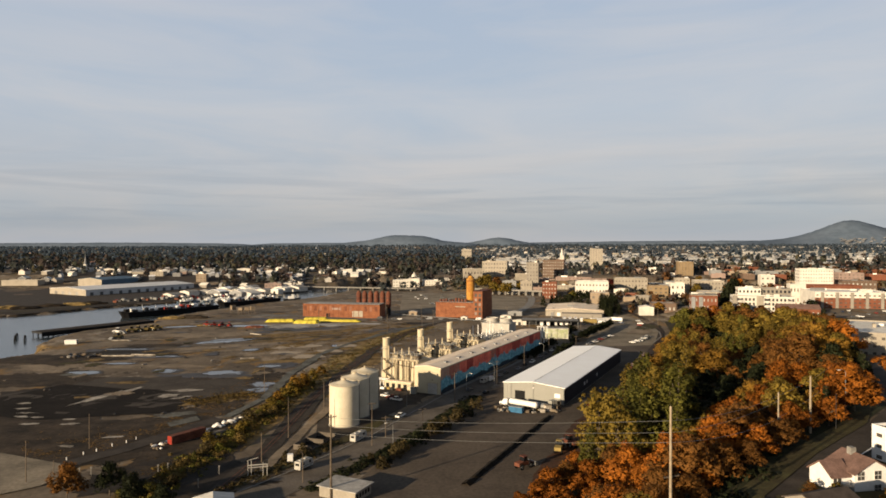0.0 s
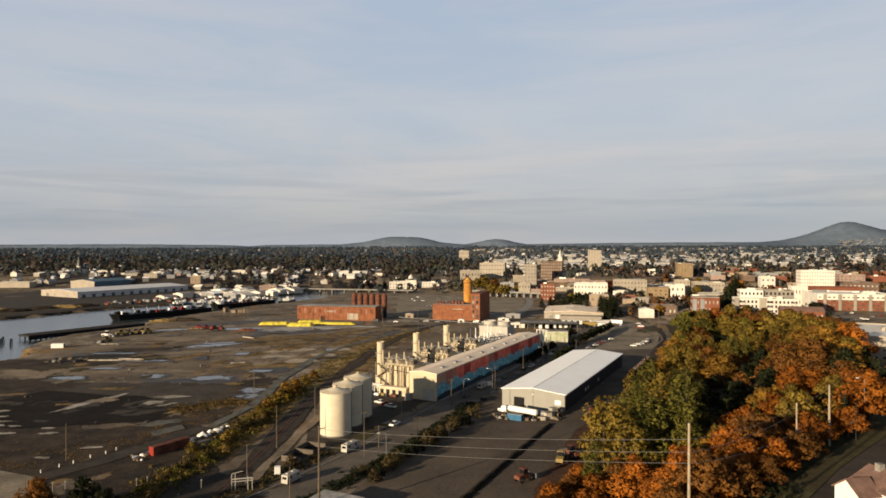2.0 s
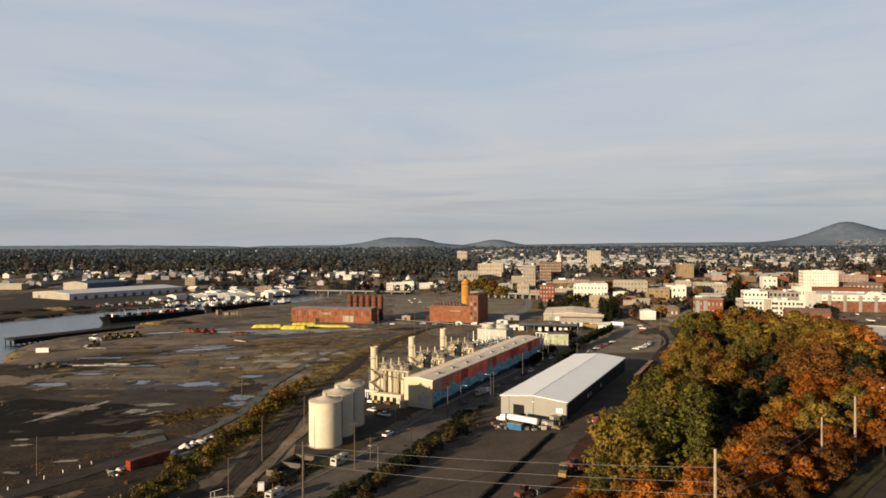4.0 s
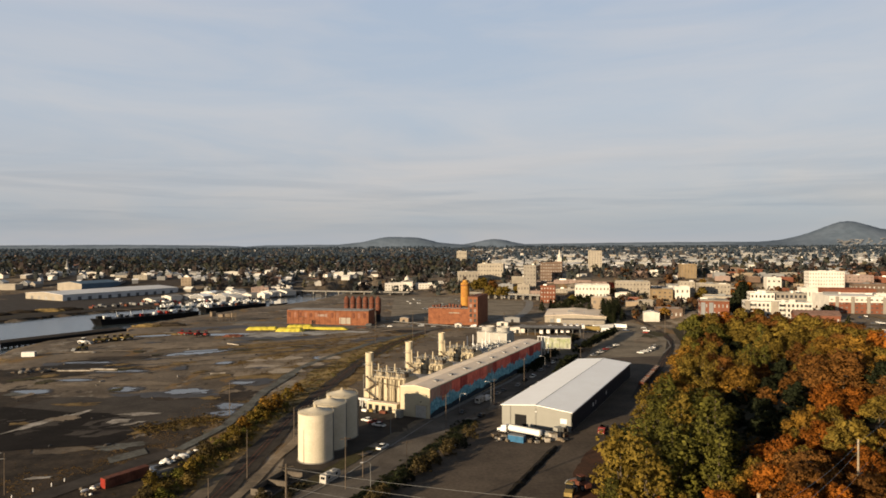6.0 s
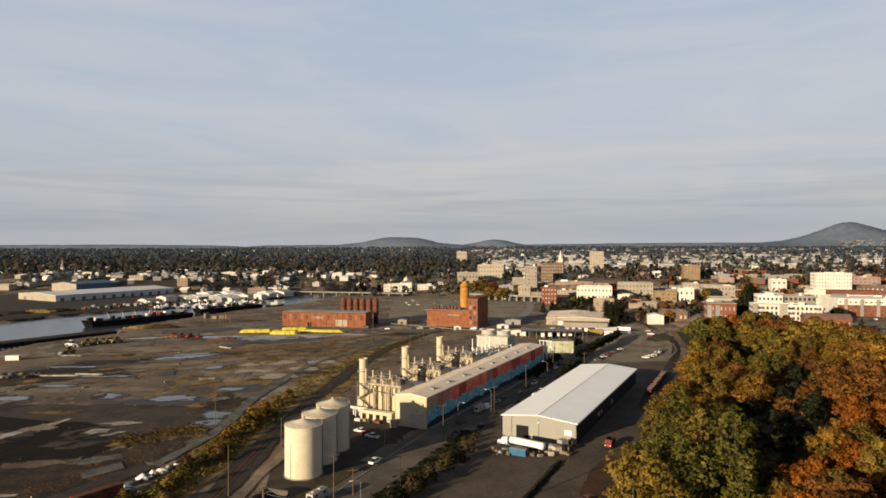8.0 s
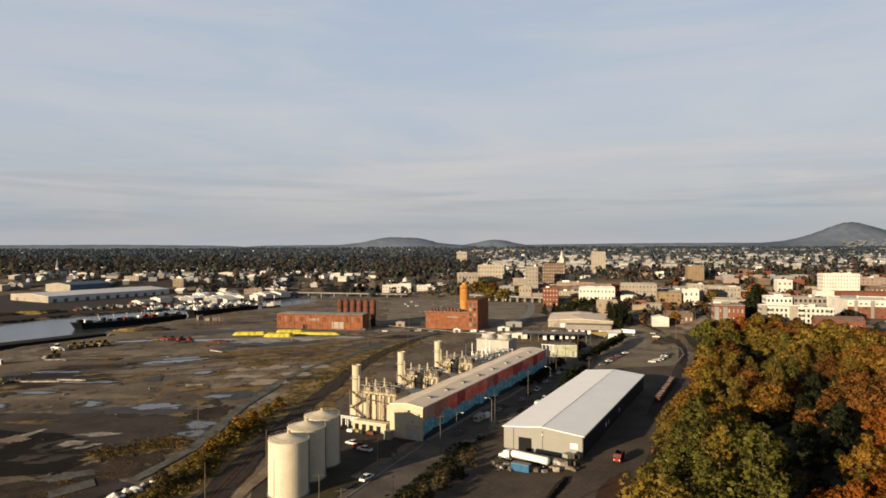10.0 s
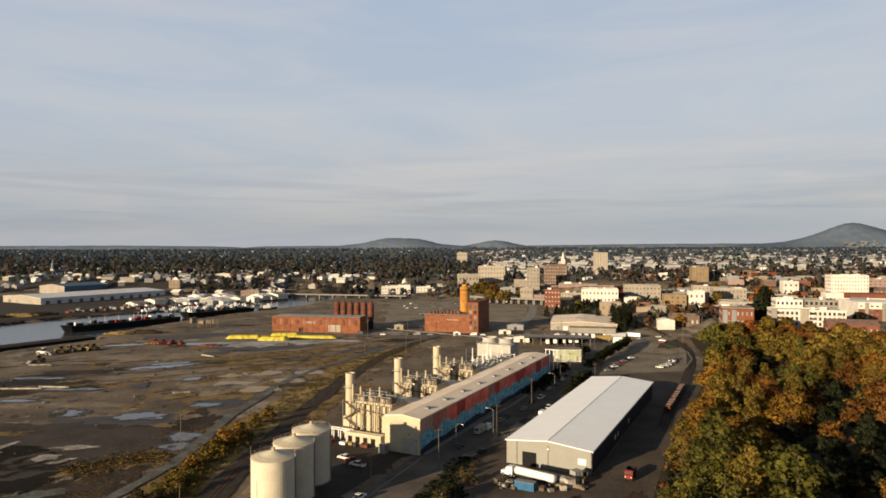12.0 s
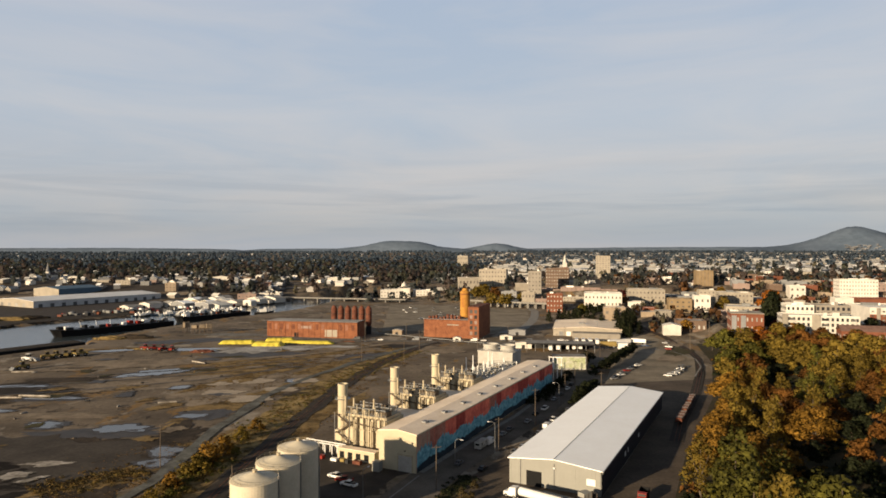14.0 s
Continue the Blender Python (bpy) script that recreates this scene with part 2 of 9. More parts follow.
# site ground: mud, worn asphalt and thin dry grass
mg = material("site_ground", (0.196, 0.153, 0.108), 0.95, vary=0.36, scale=0.022, fine=0.55, second=(0.102, 0.078, 0.054), bump=0.03, spec=0.15)
M["ground"] = mg
nt = mg.node_tree
b = nt.nodes["Principled BSDF"]
g_pos = nt.nodes.new("ShaderNodeNewGeometry")


def ground_layer(last, colour, scale, turn, low, high, most, detail=9.0, rough=0.68):
    """One more kind of soil over the ground, where a drawn-out noise runs high, with a ragged edge."""
    mp_ = nt.nodes.new("ShaderNodeMapping")
    mp_.inputs["Rotation"].default_value, mp_.inputs["Scale"].default_value = (0, 0, turn), (*scale, 0.03)
    n_ = nt.nodes.new("ShaderNodeTexNoise")
    n_.inputs["Scale"].default_value, n_.inputs["Detail"].default_value, n_.inputs["Roughness"].default_value = 1.0, detail, rough
    r_ = nt.nodes.new("ShaderNodeMapRange")
    r_.inputs["From Min"].default_value, r_.inputs["From Max"].default_value, r_.inputs["To Max"].default_value = low, high, most
    x_ = nt.nodes.new("ShaderNodeMixRGB")
    x_.inputs["Color2"].default_value = (*colour, 1)
    nt.links.new(g_pos.outputs["Position"], mp_.inputs["Vector"])
    nt.links.new(mp_.outputs[0], n_.inputs["Vector"])
    nt.links.new(n_.outputs["Fac"], r_.inputs["Value"])
    nt.links.new(r_.outputs[0], x_.inputs["Fac"])
    nt.links.new(last, x_.inputs["Color1"])
    return x_.outputs["Color"]


g_last = b.inputs["Base Color"].links[0].from_socket
g_last = ground_layer(g_last, (0.270, 0.232, 0.182), (0.040, 0.030), 0.30, 0.55, 0.62, 0.75)     # pale gravel
g_last = ground_layer(g_last, (0.180, 0.105, 0.036), (0.050, 0.020), -0.55, 0.565, 0.62, 0.85)   # thin dry grass
g_last = ground_layer(g_last, (0.078, 0.070, 0.030), (0.030, 0.040), 0.25, 0.60, 0.66, 0.7)      # thin green grass
g_last = ground_layer(g_last, (0.030, 0.022, 0.016), (0.075, 0.055), 0.35, 0.575, 0.61, 0.9)    # damp earth
g_last = ground_layer(g_last, (0.040, 0.030, 0.021), (0.22, 0.16), 0.30, 0.62, 0.65, 0.85)        # small damp spots
nt.links.new(g_last, b.inputs["Base Color"])

# water and puddles
mw = bpy.data.materials.new("water")
mw.use_nodes = True
b = mw.node_tree.nodes["Principled BSDF"]
b.inputs["Base Color"].default_value, b.inputs["Roughness"].default_value = (0.035, 0.045, 0.05, 1), 0.16
b.inputs["IOR"].default_value = 1.33
wn = mw.node_tree.nodes.new("ShaderNodeTexNoise")
wn.inputs["Scale"].default_value, wn.inputs["Detail"].default_value = 0.35, 4.0
wb = mw.node_tree.nodes.new("ShaderNodeBump")
wb.inputs["Strength"].default_value, wb.inputs["Distance"].default_value = 0.5, 0.35
wp = mw.node_tree.nodes.new("ShaderNodeNewGeometry")
mw.node_tree.links.new(wp.outputs["Position"], wn.inputs["Vector"])
mw.node_tree.links.new(wn.outputs["Fac"], wb.inputs["Height"])
mw.node_tree.links.new(wb.outputs[0], b.inputs["Normal"])
M["water"] = mw
mp = bpy.data.materials.new("puddle_water")
mp.use_nodes = True
b = mp.node_tree.nodes["Principled BSDF"]
b.inputs["Base Color"].default_value, b.inputs["Roughness"].default_value, b.inputs["IOR"].default_value = (0.06, 0.055, 0.045, 1), 0.05, 1.33
M["puddle"] = mp


# ---- mesh helpers ----
def finish(bm, name, mat, smooth=False):
    me = bpy.data.meshes.new(name)
    bm.normal_update()
    bm.to_mesh(me)
    bm.free()
    if mat:
        me.materials.append(mat)
    if smooth:
        me.shade_smooth()
    return me


def part(name, bm, mat, parent=None, label="", smooth=False):
    ob = new(name, finish(bm, name, mat, smooth) if isinstance(bm, bmesh.types.BMesh) else bm)
    if parent is not None:
        ob.parent = parent
    if label:
        ob["label"] = label
    return ob


def thing(name, m, label, category, group="", kind=""):
    ob = new(name)
    ob.empty_display_size = 0.5
    ob.matrix_world = m
    return tagged(ob, label, category, group, kind)


def mesh_thing(name, bm, mat, label, category, kind="", group="", m=None, smooth=False):
    ob = new(name, finish(bm, name, mat, smooth))
    if m is not None:
        ob.matrix_world = m
    return tagged(ob, label, category, group, kind)


def box(bm, x0, x1, y0, y1, z0, z1):
    v = [bm.verts.new(p) for p in ((x0, y0, z0), (x1, y0, z0), (x1, y1, z0), (x0, y1, z0), (x0, y0, z1), (x1, y0, z1), (x1, y1, z1), (x0, y1, z1))]
    for f in ((0, 3, 2, 1), (4, 5, 6, 7), (0, 1, 5, 4), (1, 2, 6, 5), (2, 3, 7, 6), (3, 0, 4, 7)):
        bm.faces.new([v[i] for i in f])
    return bm


def B(x0, x1, y0, y1, z0, z1):
    return box(bmesh.new(), x0, x1, y0, y1, z0, z1)


def prism(bm, pts, z0, z1):
    """An upright prism over a plan outline (anticlockwise)."""
    lo = [bm.verts.new((x, y, z0)) for x, y in pts]
    hi = [bm.verts.new((x, y, z1)) for x, y in pts]
    bm.faces.new(lo[::-1])
    bm.faces.new(hi)
    n = len(pts)
    for i in range(n):
        bm.faces.new((lo[i], lo[(i + 1) % n], hi[(i + 1) % n], hi[i]))
    return bm


def lathe(bm, profile, cx=0.0, cy=0.0, seg=24):
    """A turned body round a vertical axis; profile: (radius, z) from bottom to top."""
    rings = []
    for r, z in profile:
        rings.append([bm.verts.new((cx + r * math.cos(2 * math.pi * i / seg), cy + r * math.sin(2 * math.pi * i / seg), z)) for i in range(seg)])
    for a, c in zip(rings, rings[1:]):
        for i in range(seg):
            bm.faces.new((a[i], a[(i + 1) % seg], c[(i + 1) % seg], c[i]))
    bm.faces.new(rings[0][::-1])
    bm.faces.new(rings[-1])
    return bm


def tube(bm, a, c, r0, r1=None, seg=6):
    """A tapered round bar from a to c."""
    a, c = Vector(a), Vector(c)
    r1 = r0 if r1 is None else r1
    q = (c - a).to_track_quat("Z", "Y")
    ra, rc = [], []
    for i in range(seg):
        d = q @ Vector((math.cos(2 * math.pi * i / seg), math.sin(2 * math.pi * i / seg), 0))
        ra.append(bm.verts.new(a + d * r0))
        rc.append(bm.verts.new(c + d * r1))
    for i in range(seg):
        bm.faces.new((ra[i], ra[(i + 1) % seg], rc[(i + 1) % seg], rc[i]))
    bm.faces.new(ra[::-1])
    bm.faces.new(rc)
    return bm


def T(*args, **kw):
    return tube(bmesh.new(), *args, **kw)


def ring(bm, r, z, thick, cx=0.0, cy=0.0, seg=32):
    """A thin round rail lying level."""
    rows = []
    for i in range(seg):
        a = 2 * math.pi * i / seg
        rows.append([bm.verts.new((cx + (r + o) * math.cos(a), cy + (r + o) * math.sin(a), z + h)) for o, h in ((-thick, 0), (0, -thick), (thick, 0), (0, thick))])
    for i in range(seg):
        p, q = rows[i], rows[(i + 1) % seg]
        for k in range(4):
            bm.faces.new((p[k], p[(k + 1) % 4], q[(k + 1) % 4], q[k]))
    return bm


def gable(bm, x0, x1, y0, y1, z0, ridge, axis="y", thick=0.25, over=0.4):
    """A gable roof slab with its eaves at z0, ridge rise above it, along an axis."""
    if axis == "y":
        xm = (x0 + x1) / 2
        k = ridge / (xm - x0)
        pro = [(x0 - over, z0 - over * k), (xm, z0 + ridge), (x1 + over, z0 - over * k), (x1 + over, z0 - over * k + thick), (xm, z0 + ridge + thick), (x0 - over, z0 - over * k + thick)]
        a = [bm.verts.new((x, y0 - over, z)) for x, z in pro]
        c = [bm.verts.new((x, y1 + over, z)) for x, z in pro]
    else:
        ym = (y0 + y1) / 2
        k = ridge / (ym - y0)
        pro = [(y0 - over, z0 - over * k), (ym, z0 + ridge), (y1 + over, z0 - over * k), (y1 + over, z0 - over * k + thick), (ym, z0 + ridge + thick), (y0 - over, z0 - over * k + thick)]
        a = [bm.verts.new((x1 + over, y, z)) for y, z in pro]
        c = [bm.verts.new((x0 - over, y, z)) for y, z in pro]
    bm.faces.new((a[0], a[1], a[4], a[5]))
    bm.faces.new((a[1], a[2], a[3], a[4]))
    bm.faces.new((c[5], c[4], c[1], c[0]))
    bm.faces.new((c[4], c[3], c[2], c[1]))
    for i in range(6):
        bm.faces.new((a[(i + 1) % 6], a[i], c[i], c[(i + 1) % 6]))
    return bm


def gable_body(bm, x0, x1, y0, y1, z0, z1, ridge, axis="y"):
    """Walls up to the eaves z1 with gable ends rising by ridge."""
    if axis == "y":
        xm = (x0 + x1) / 2
        pro = [(x0, z0), (x1, z0), (x1, z1), (xm, z1 + ridge), (x0, z1)]
        a = [bm.verts.new((x, y0, z)) for x, z in pro]
        c = [bm.verts.new((x, y1, z)) for x, z in pro]
    else:
        ym = (y0 + y1) / 2
        pro = [(y0, z0), (y1, z0), (y1, z1), (ym, z1 + ridge), (y0, z1)]
        a = [bm.verts.new((x1, y, z)) for y, z in pro]
        c = [bm.verts.new((x0, y, z)) for y, z in pro]
    bm.faces.new(a)
    bm.faces.new(c[::-1])
    for i in range(5):
        bm.faces.new((a[(i + 1) % 5], a[i], c[i], c[(i + 1) % 5]))
    return bm


# ---- the lie of the land ----
WATER = [(-1500, 300), (-420, 385), (-275, 398), (-263, 421), (-287, 458), (-297, 498), (-297, 528), (-259, 587), (-274, 610), (-268, 640), (-258, 677), (-246, 713), (-224, 775), (-192, 826), (-180, 858), (-165, 895), (-156, 940), (-146, 1012), (-132, 1062), (-112, 1150),
         (-150, 1150), (-168, 1112), (-198, 1072), (-220, 1025), (-245, 951), (-262, 905), (-300, 850), (-388, 738), (-425, 650), (-640, 590), (-1500, 560)]
BLUFF = [(20, 40), (50, 105), (78, 150), (112, 190), (165, 262), (225, 365), (262, 450), (250, 560)]   # the upper edge of the wooded bank
FOOT = [(-8, 60), (18, 140), (42, 190), (63, 250), (94, 318), (140, 405), (182, 505), (205, 590)]    # its foot


def inside(x, y, poly):
    hit = False
    j = len(poly) - 1
    for i in range(len(poly)):
        (xi, yi), (xj, yj) = poly[i], poly[j]
        if (yi > y) != (yj > y) and x < (xj - xi) * (y - yi) / (yj - yi) + xi:
            hit = not hit
        j = i
    return hit


def edge_distance(x, y, poly, closed=True):
    best = 1e9
    n = len(poly)
    for i in range(n if closed else n - 1):
        ax, ay = poly[i]
        bx, by = poly[(i + 1) % n]
        dx, dy = bx - ax, by - ay
        t = max(0.0, min(1.0, ((x - ax) * dx + (y - ay) * dy) / (dx * dx + dy * dy)))
        best = min(best, math.hypot(x - ax - t * dx, y - ay - t * dy))
    return best


def smooth(a, c, v):
    t = max(0.0, min(1.0, (v - a) / (c - a)))
    return t * t * (3 - 2 * t)


def lerp_line(line, y):
    """x of a line of plan points at a given y."""
    if y <= line[0][1]:
        return line[0][0]
    for (ax, ay), (bx, by) in zip(line, line[1:]):
        if y <= by:
            return ax + (bx - ax) * (y - ay) / (by - ay)
    return line[-1][0]


def land(x, y):
    """Height of the ground."""
    z = 0.0
    if y < 660:
        f, g = lerp_line(FOOT, y), lerp_line(BLUFF, y)
        top = 20.0 - 11.0 * smooth(180, 520, y)
        z = top * smooth(f, max(g, f + 20), x)
    right = smooth(-60, 120, x)
    town = 9.0 * smooth(560, 760, y) * smooth(140, 230, x)
    z = max(z, town) if y < 660 else town
    v = 872 + max(0.0, 165 - x) * 0.551
    z += right * 17.0 * smooth(v + 12, v + 85, y) + (1 - right) * 17.0 * smooth(1020, 1200, y)
    r = math.hypot(x, y)
    z += 8.0 * smooth(1150, 1800, r) + 32.0 * smooth(1800, 4300, r) * (0.5 + 0.5 * smooth(-2200, 600, x)) + (1 - right) * 10.0 * smooth(1260, 2200, y)
    if -900 < x < -100 and 280 < y < 1350 or x <= -900 and 280 < y < 700:
        if inside(x, y, WATER):
            z = -5.0 * smooth(0, 8, edge_distance(x, y, WATER)) - 0.4
    z += 0.25 * noise.noise((x * 0.02, y * 0.02, 0.0)) * smooth(30, 60, abs(x) + 0.0)
    return z


def axis_lines(inner, step, outer, grow=1.18):
    lo, hi = inner
    v = list(np.arange(lo, hi + 0.1, step))
    s = step
    while v[-1] < outer[1]:
        s *= grow
        v.append(v[-1] + s)
    s = step
    while v[0] > outer[0]:
        s *= grow
        v.insert(0, v[0] - s)
    return v


gx = axis_lines((-330, 330), 6.0, (-4700, 4700))
gy = axis_lines((0, 900), 6.0, (-900, 4950))
verts = [(x, y, land(x, y)) for y in gy for x in gx]
nx = len(gx)
faces = [(j * nx + i, j * nx + i + 1, (j + 1) * nx + i + 1, (j + 1) * nx + i) for j in range(len(gy) - 1) for i in range(nx - 1)]
me = bpy.data.meshes.new("ground")
me.from_pydata(verts, [], faces)
me.materials.append(M["ground"])
me.shade_smooth()
ground = tagged(new("ground", me), "muddy brown waterfront ground with worn patches", "ground", kind="structure")

bm = bmesh.new()
bm.faces.new([bm.verts.new((x, y, -2.0)) for x, y in WATER])
bmesh.ops.triangulate(bm, faces=bm.faces[:])
mesh_thing("water", bm, M["water"], "calm grey waterway reflecting the sky", "water", kind="structure")


def sheet(name, pts, mat, label, category, lift=0.05, step=8.0, kind="structure"):
    """A thin surface laid on the land along a plan outline."""
    bm = bmesh.new()
    ring = [bm.verts.new((x, y, 0)) for x, y in pts]
    for tri in tessellate_polygon([[Vector((x, y, 0)) for x, y in pts]]):
        bm.faces.new([ring[i] for i in tri])
    for _ in range(5):
        long = [e for e in bm.edges if e.calc_length() > step]
        if not long:
            break
        bmesh.ops.subdivide_edges(bm, edges=long, cuts=1)
        bmesh.ops.triangulate(bm, faces=bm.faces[:])
    for v in bm.verts:
        v.co.z = land(v.co.x, v.co.y) + lift
    bm.normal_update()
    for f in bm.faces:
        if f.normal.z < 0:
            f.normal_flip()
    return mesh_thing(name, bm, mat, label, category, kind=kind)


def strip(name, line, width, mat, label, category, lift=0.06, kind="structure", step=6.0, ragged=0.0):
    """A band of even width along a plan line, draped on the land."""
    pts = []
    for (ax, ay), (bx, by) in zip(line, line[1:]):
        n = max(1, int(math.hypot(bx - ax, by - ay) / step))
        pts += [(ax + (bx - ax) * i / n, ay + (by - ay) * i / n) for i in range(n)]
    pts.append(line[-1])
    bm = bmesh.new()
    prev = None
    for i, (x, y) in enumerate(pts):
        a, c = pts[max(0, i - 1)], pts[min(len(pts) - 1, i + 1)]
        d = Vector((c[0] - a[0], c[1] - a[1])).normalized()
        row = []
        for k in (-0.5, -0.25, 0, 0.25, 0.5):
            k *= 1 + ragged * (noise.noise(Vector((x * 0.06, y * 0.06, k * 9))) + 0.6 * noise.noise(Vector((x * 0.23, y * 0.23, k * 9))))
            px, py = x - d.y * width * -k, y + d.x * width * -k
            row.append(bm.verts.new((px, py, land(px, py) + lift)))
        if prev:
            for i in range(4):
                bm.faces.new((prev[i], prev[i + 1], row[i + 1], row[i]))
        prev = row
    return mesh_thing(name, bm, mat, label, category, kind=kind)

# ---- roads, yards and tracks ----
AVENUE = [(-110, 75), (-62, 160), (-33.5, 207), (-14.5, 250), (8.5, 305), (43, 365), (81, 448), (120, 535), (150, 610), (170, 700), (190, 850), (214, 960), (262, 1180)]
strip("road", AVENUE, 15.0, M["asphalt_old"], "worn grey asphalt avenue beside the power plant", "road", lift=0.10)
sheet("yard", [(-28, 178), (10, 160), (52, 196), (74, 262), (98, 320), (142, 405), (168, 455), (120, 455), (95, 445), (54, 352), (16, 296), (-8, 240)], M["lot"], "dark brown asphalt yard round the white warehouse", "yard", lift=0.06)
sheet("plant_yard", [(-46, 238), (-36, 232), (-6, 298), (0, 302), (66, 436), (84, 470), (40, 486), (-30, 340), (-50, 262)], M["asphalt"], "dark paved yard round the silos and power plant", "yard", lift=0.07)
strip("hill_road", [(48, 88), (70, 126), (96, 152), (126, 178), (158, 210), (215, 250), (330, 300)], 9.0, M["asphalt"], "dark asphalt road along the top of the bank", "road", lift=0.10)
strip("bank_street", [(146, 200), (168, 240), (206, 320), (252, 420), (282, 500)], 8.0, M["asphalt"], "narrow street between woods and houses", "road", lift=0.14)


# ---- silos ----
def silo(x, y, r=5.8, h=15.6, top=17.4):
    s = thing("storage_silo", pose(x, y, 0), "tall cream painted steel storage silo with a shallow conical roof", "silo", "silos in a row")
    part("shell", lathe(bmesh.new(), [(r, 0), (r, h * 0.33), (r, h * 0.66), (r, h)], seg=48), M["silo_cream"], s, smooth=False)
    part("roof", lathe(bmesh.new(), [(r + 0.12, h), (r + 0.12, h + 0.2), (r * 0.5, (h + top) / 2 + 0.12), (0.7, top)], seg=48), M["silo_cream"], s)
    part("roof_vent", lathe(bmesh.new(), [(0.5, top - 0.05), (0.5, top + 0.5), (0.7, top + 0.55), (0.1, top + 0.8)], seg=12), M["cream_metal"], s)
    part("base_ring", lathe(bmesh.new(), [(r + 0.35, 0), (r + 0.35, 0.35)], seg=48), M["concrete"], s, "concrete footing")
    return s


for x, y in ((-37.5, 251.0), (-35.0, 264.0), (-32.6, 277.0)):
    silo(x, y)

# ---- power plant building ----
PLANT = pose(0, 300, 0, 0, 0, -26.36)
hall = thing("power_plant_hall", PLANT, "long cream metal generator hall with red and blue mural", "building")
part("wall", gable_body(bmesh.new(), -14, 0, 0, 150, 0, 12.3, 0.9), M["cream"], hall)
part("roof", gable(bmesh.new(), -14, 0, 0, 150, 12.3, 0.9, over=0.15), M["cream_roof"], hall)
part("mural", B(0.0, 0.06, 0.3, 149.7, 0.2, 12.0), M["mural_red"], hall, "red painted mural ground on the long side")
M["mural_tan"] = material("mural_tan", (0.60, 0.40, 0.29), 0.7, vary=0.25, scale=0.3, fine=1.2, second=(0.52, 0.30, 0.22))
M["mural_rose"] = material("mural_rose", (0.58, 0.25, 0.18), 0.7, vary=0.3, scale=0.3, fine=1.2, second=(0.50, 0.17, 0.12))
part("mural_panel", B(0.06, 0.075, 0.3, 9.5, 0.2, 12.0), M["mural_tan"], hall, "tan painted end panel of the mural")
part("mural_panel", B(0.06, 0.075, 9.5, 21.0, 0.2, 12.0), M["mural_rose"], hall, "rose painted panel of the mural")
part("mural_panel", B(0.06, 0.075, 62.0, 74.0, 0.2, 12.0), M["mural_rose"], hall, "rose painted panel of the mural")

# ---- white warehouse ----
WARE = pose(29.1, 293.0, 0, 0, 0, -27.0)
ware = thing("warehouse", WARE, "long low warehouse with tan metal walls and a white ridged roof", "warehouse")
part("wall", gable_body(bmesh.new(), 0, 28.4, 0, 117, 0, 7.6, 1.4), M["tan_wall"], ware)
part("roof", gable(bmesh.new(), 0, 28.4, 0, 117, 7.6, 1.4, over=0.5, thick=0.2), M["white_roof"], ware)

# ---- trees ----
def rand_unit(rng):
    while True:
        v = Vector((rng.uniform(-1, 1), rng.uniform(-1, 1), rng.uniform(-1, 1)))
        if 0.05 < v.length < 1:
            return v.normalized()


def quads_mesh(name, p, nrm, soft, size, rng):
    """A mesh of many small leaf sprays: centres, facing, shading direction and half length of each."""
    n = len(p)
    nrm = nrm / np.linalg.norm(nrm, axis=1)[:, None]
    soft = soft / np.linalg.norm(soft, axis=1)[:, None]
    nrm = np.where((nrm * soft).sum(1)[:, None] < 0, -nrm, nrm)
    side = rng.normal(size=(n, 3))
    a = side - nrm * (side * nrm).sum(1)[:, None]
    a /= np.linalg.norm(a, axis=1)[:, None]
    e = np.cross(nrm, a)
    s = size[:, None]
    k1, k2 = rng.uniform(0.45, 0.75, (n, 1)), rng.uniform(0.45, 0.8, (n, 1))
    v = np.empty((n, 4, 3))
    v[:, 0], v[:, 1], v[:, 2], v[:, 3] = p - a * s - e * s * 0.2, p - e * s * k2, p + a * s + e * s * 0.15, p + e * s * k1
    me = bpy.data.meshes.new(name)
    me.from_pydata(v.reshape(-1, 3).tolist(), [], np.arange(n * 4).reshape(-1, 4).tolist())
    me.shade_smooth()
    me.normals_split_custom_set_from_vertices(np.repeat(soft, 4, axis=0).tolist())
    return me


def directions(rng, n, low=-0.55):
    d = rng.normal(size=(n * 3 + 12, 3))
    d /= np.linalg.norm(d, axis=1)[:, None]
    return d[d[:, 2] > low][:n]


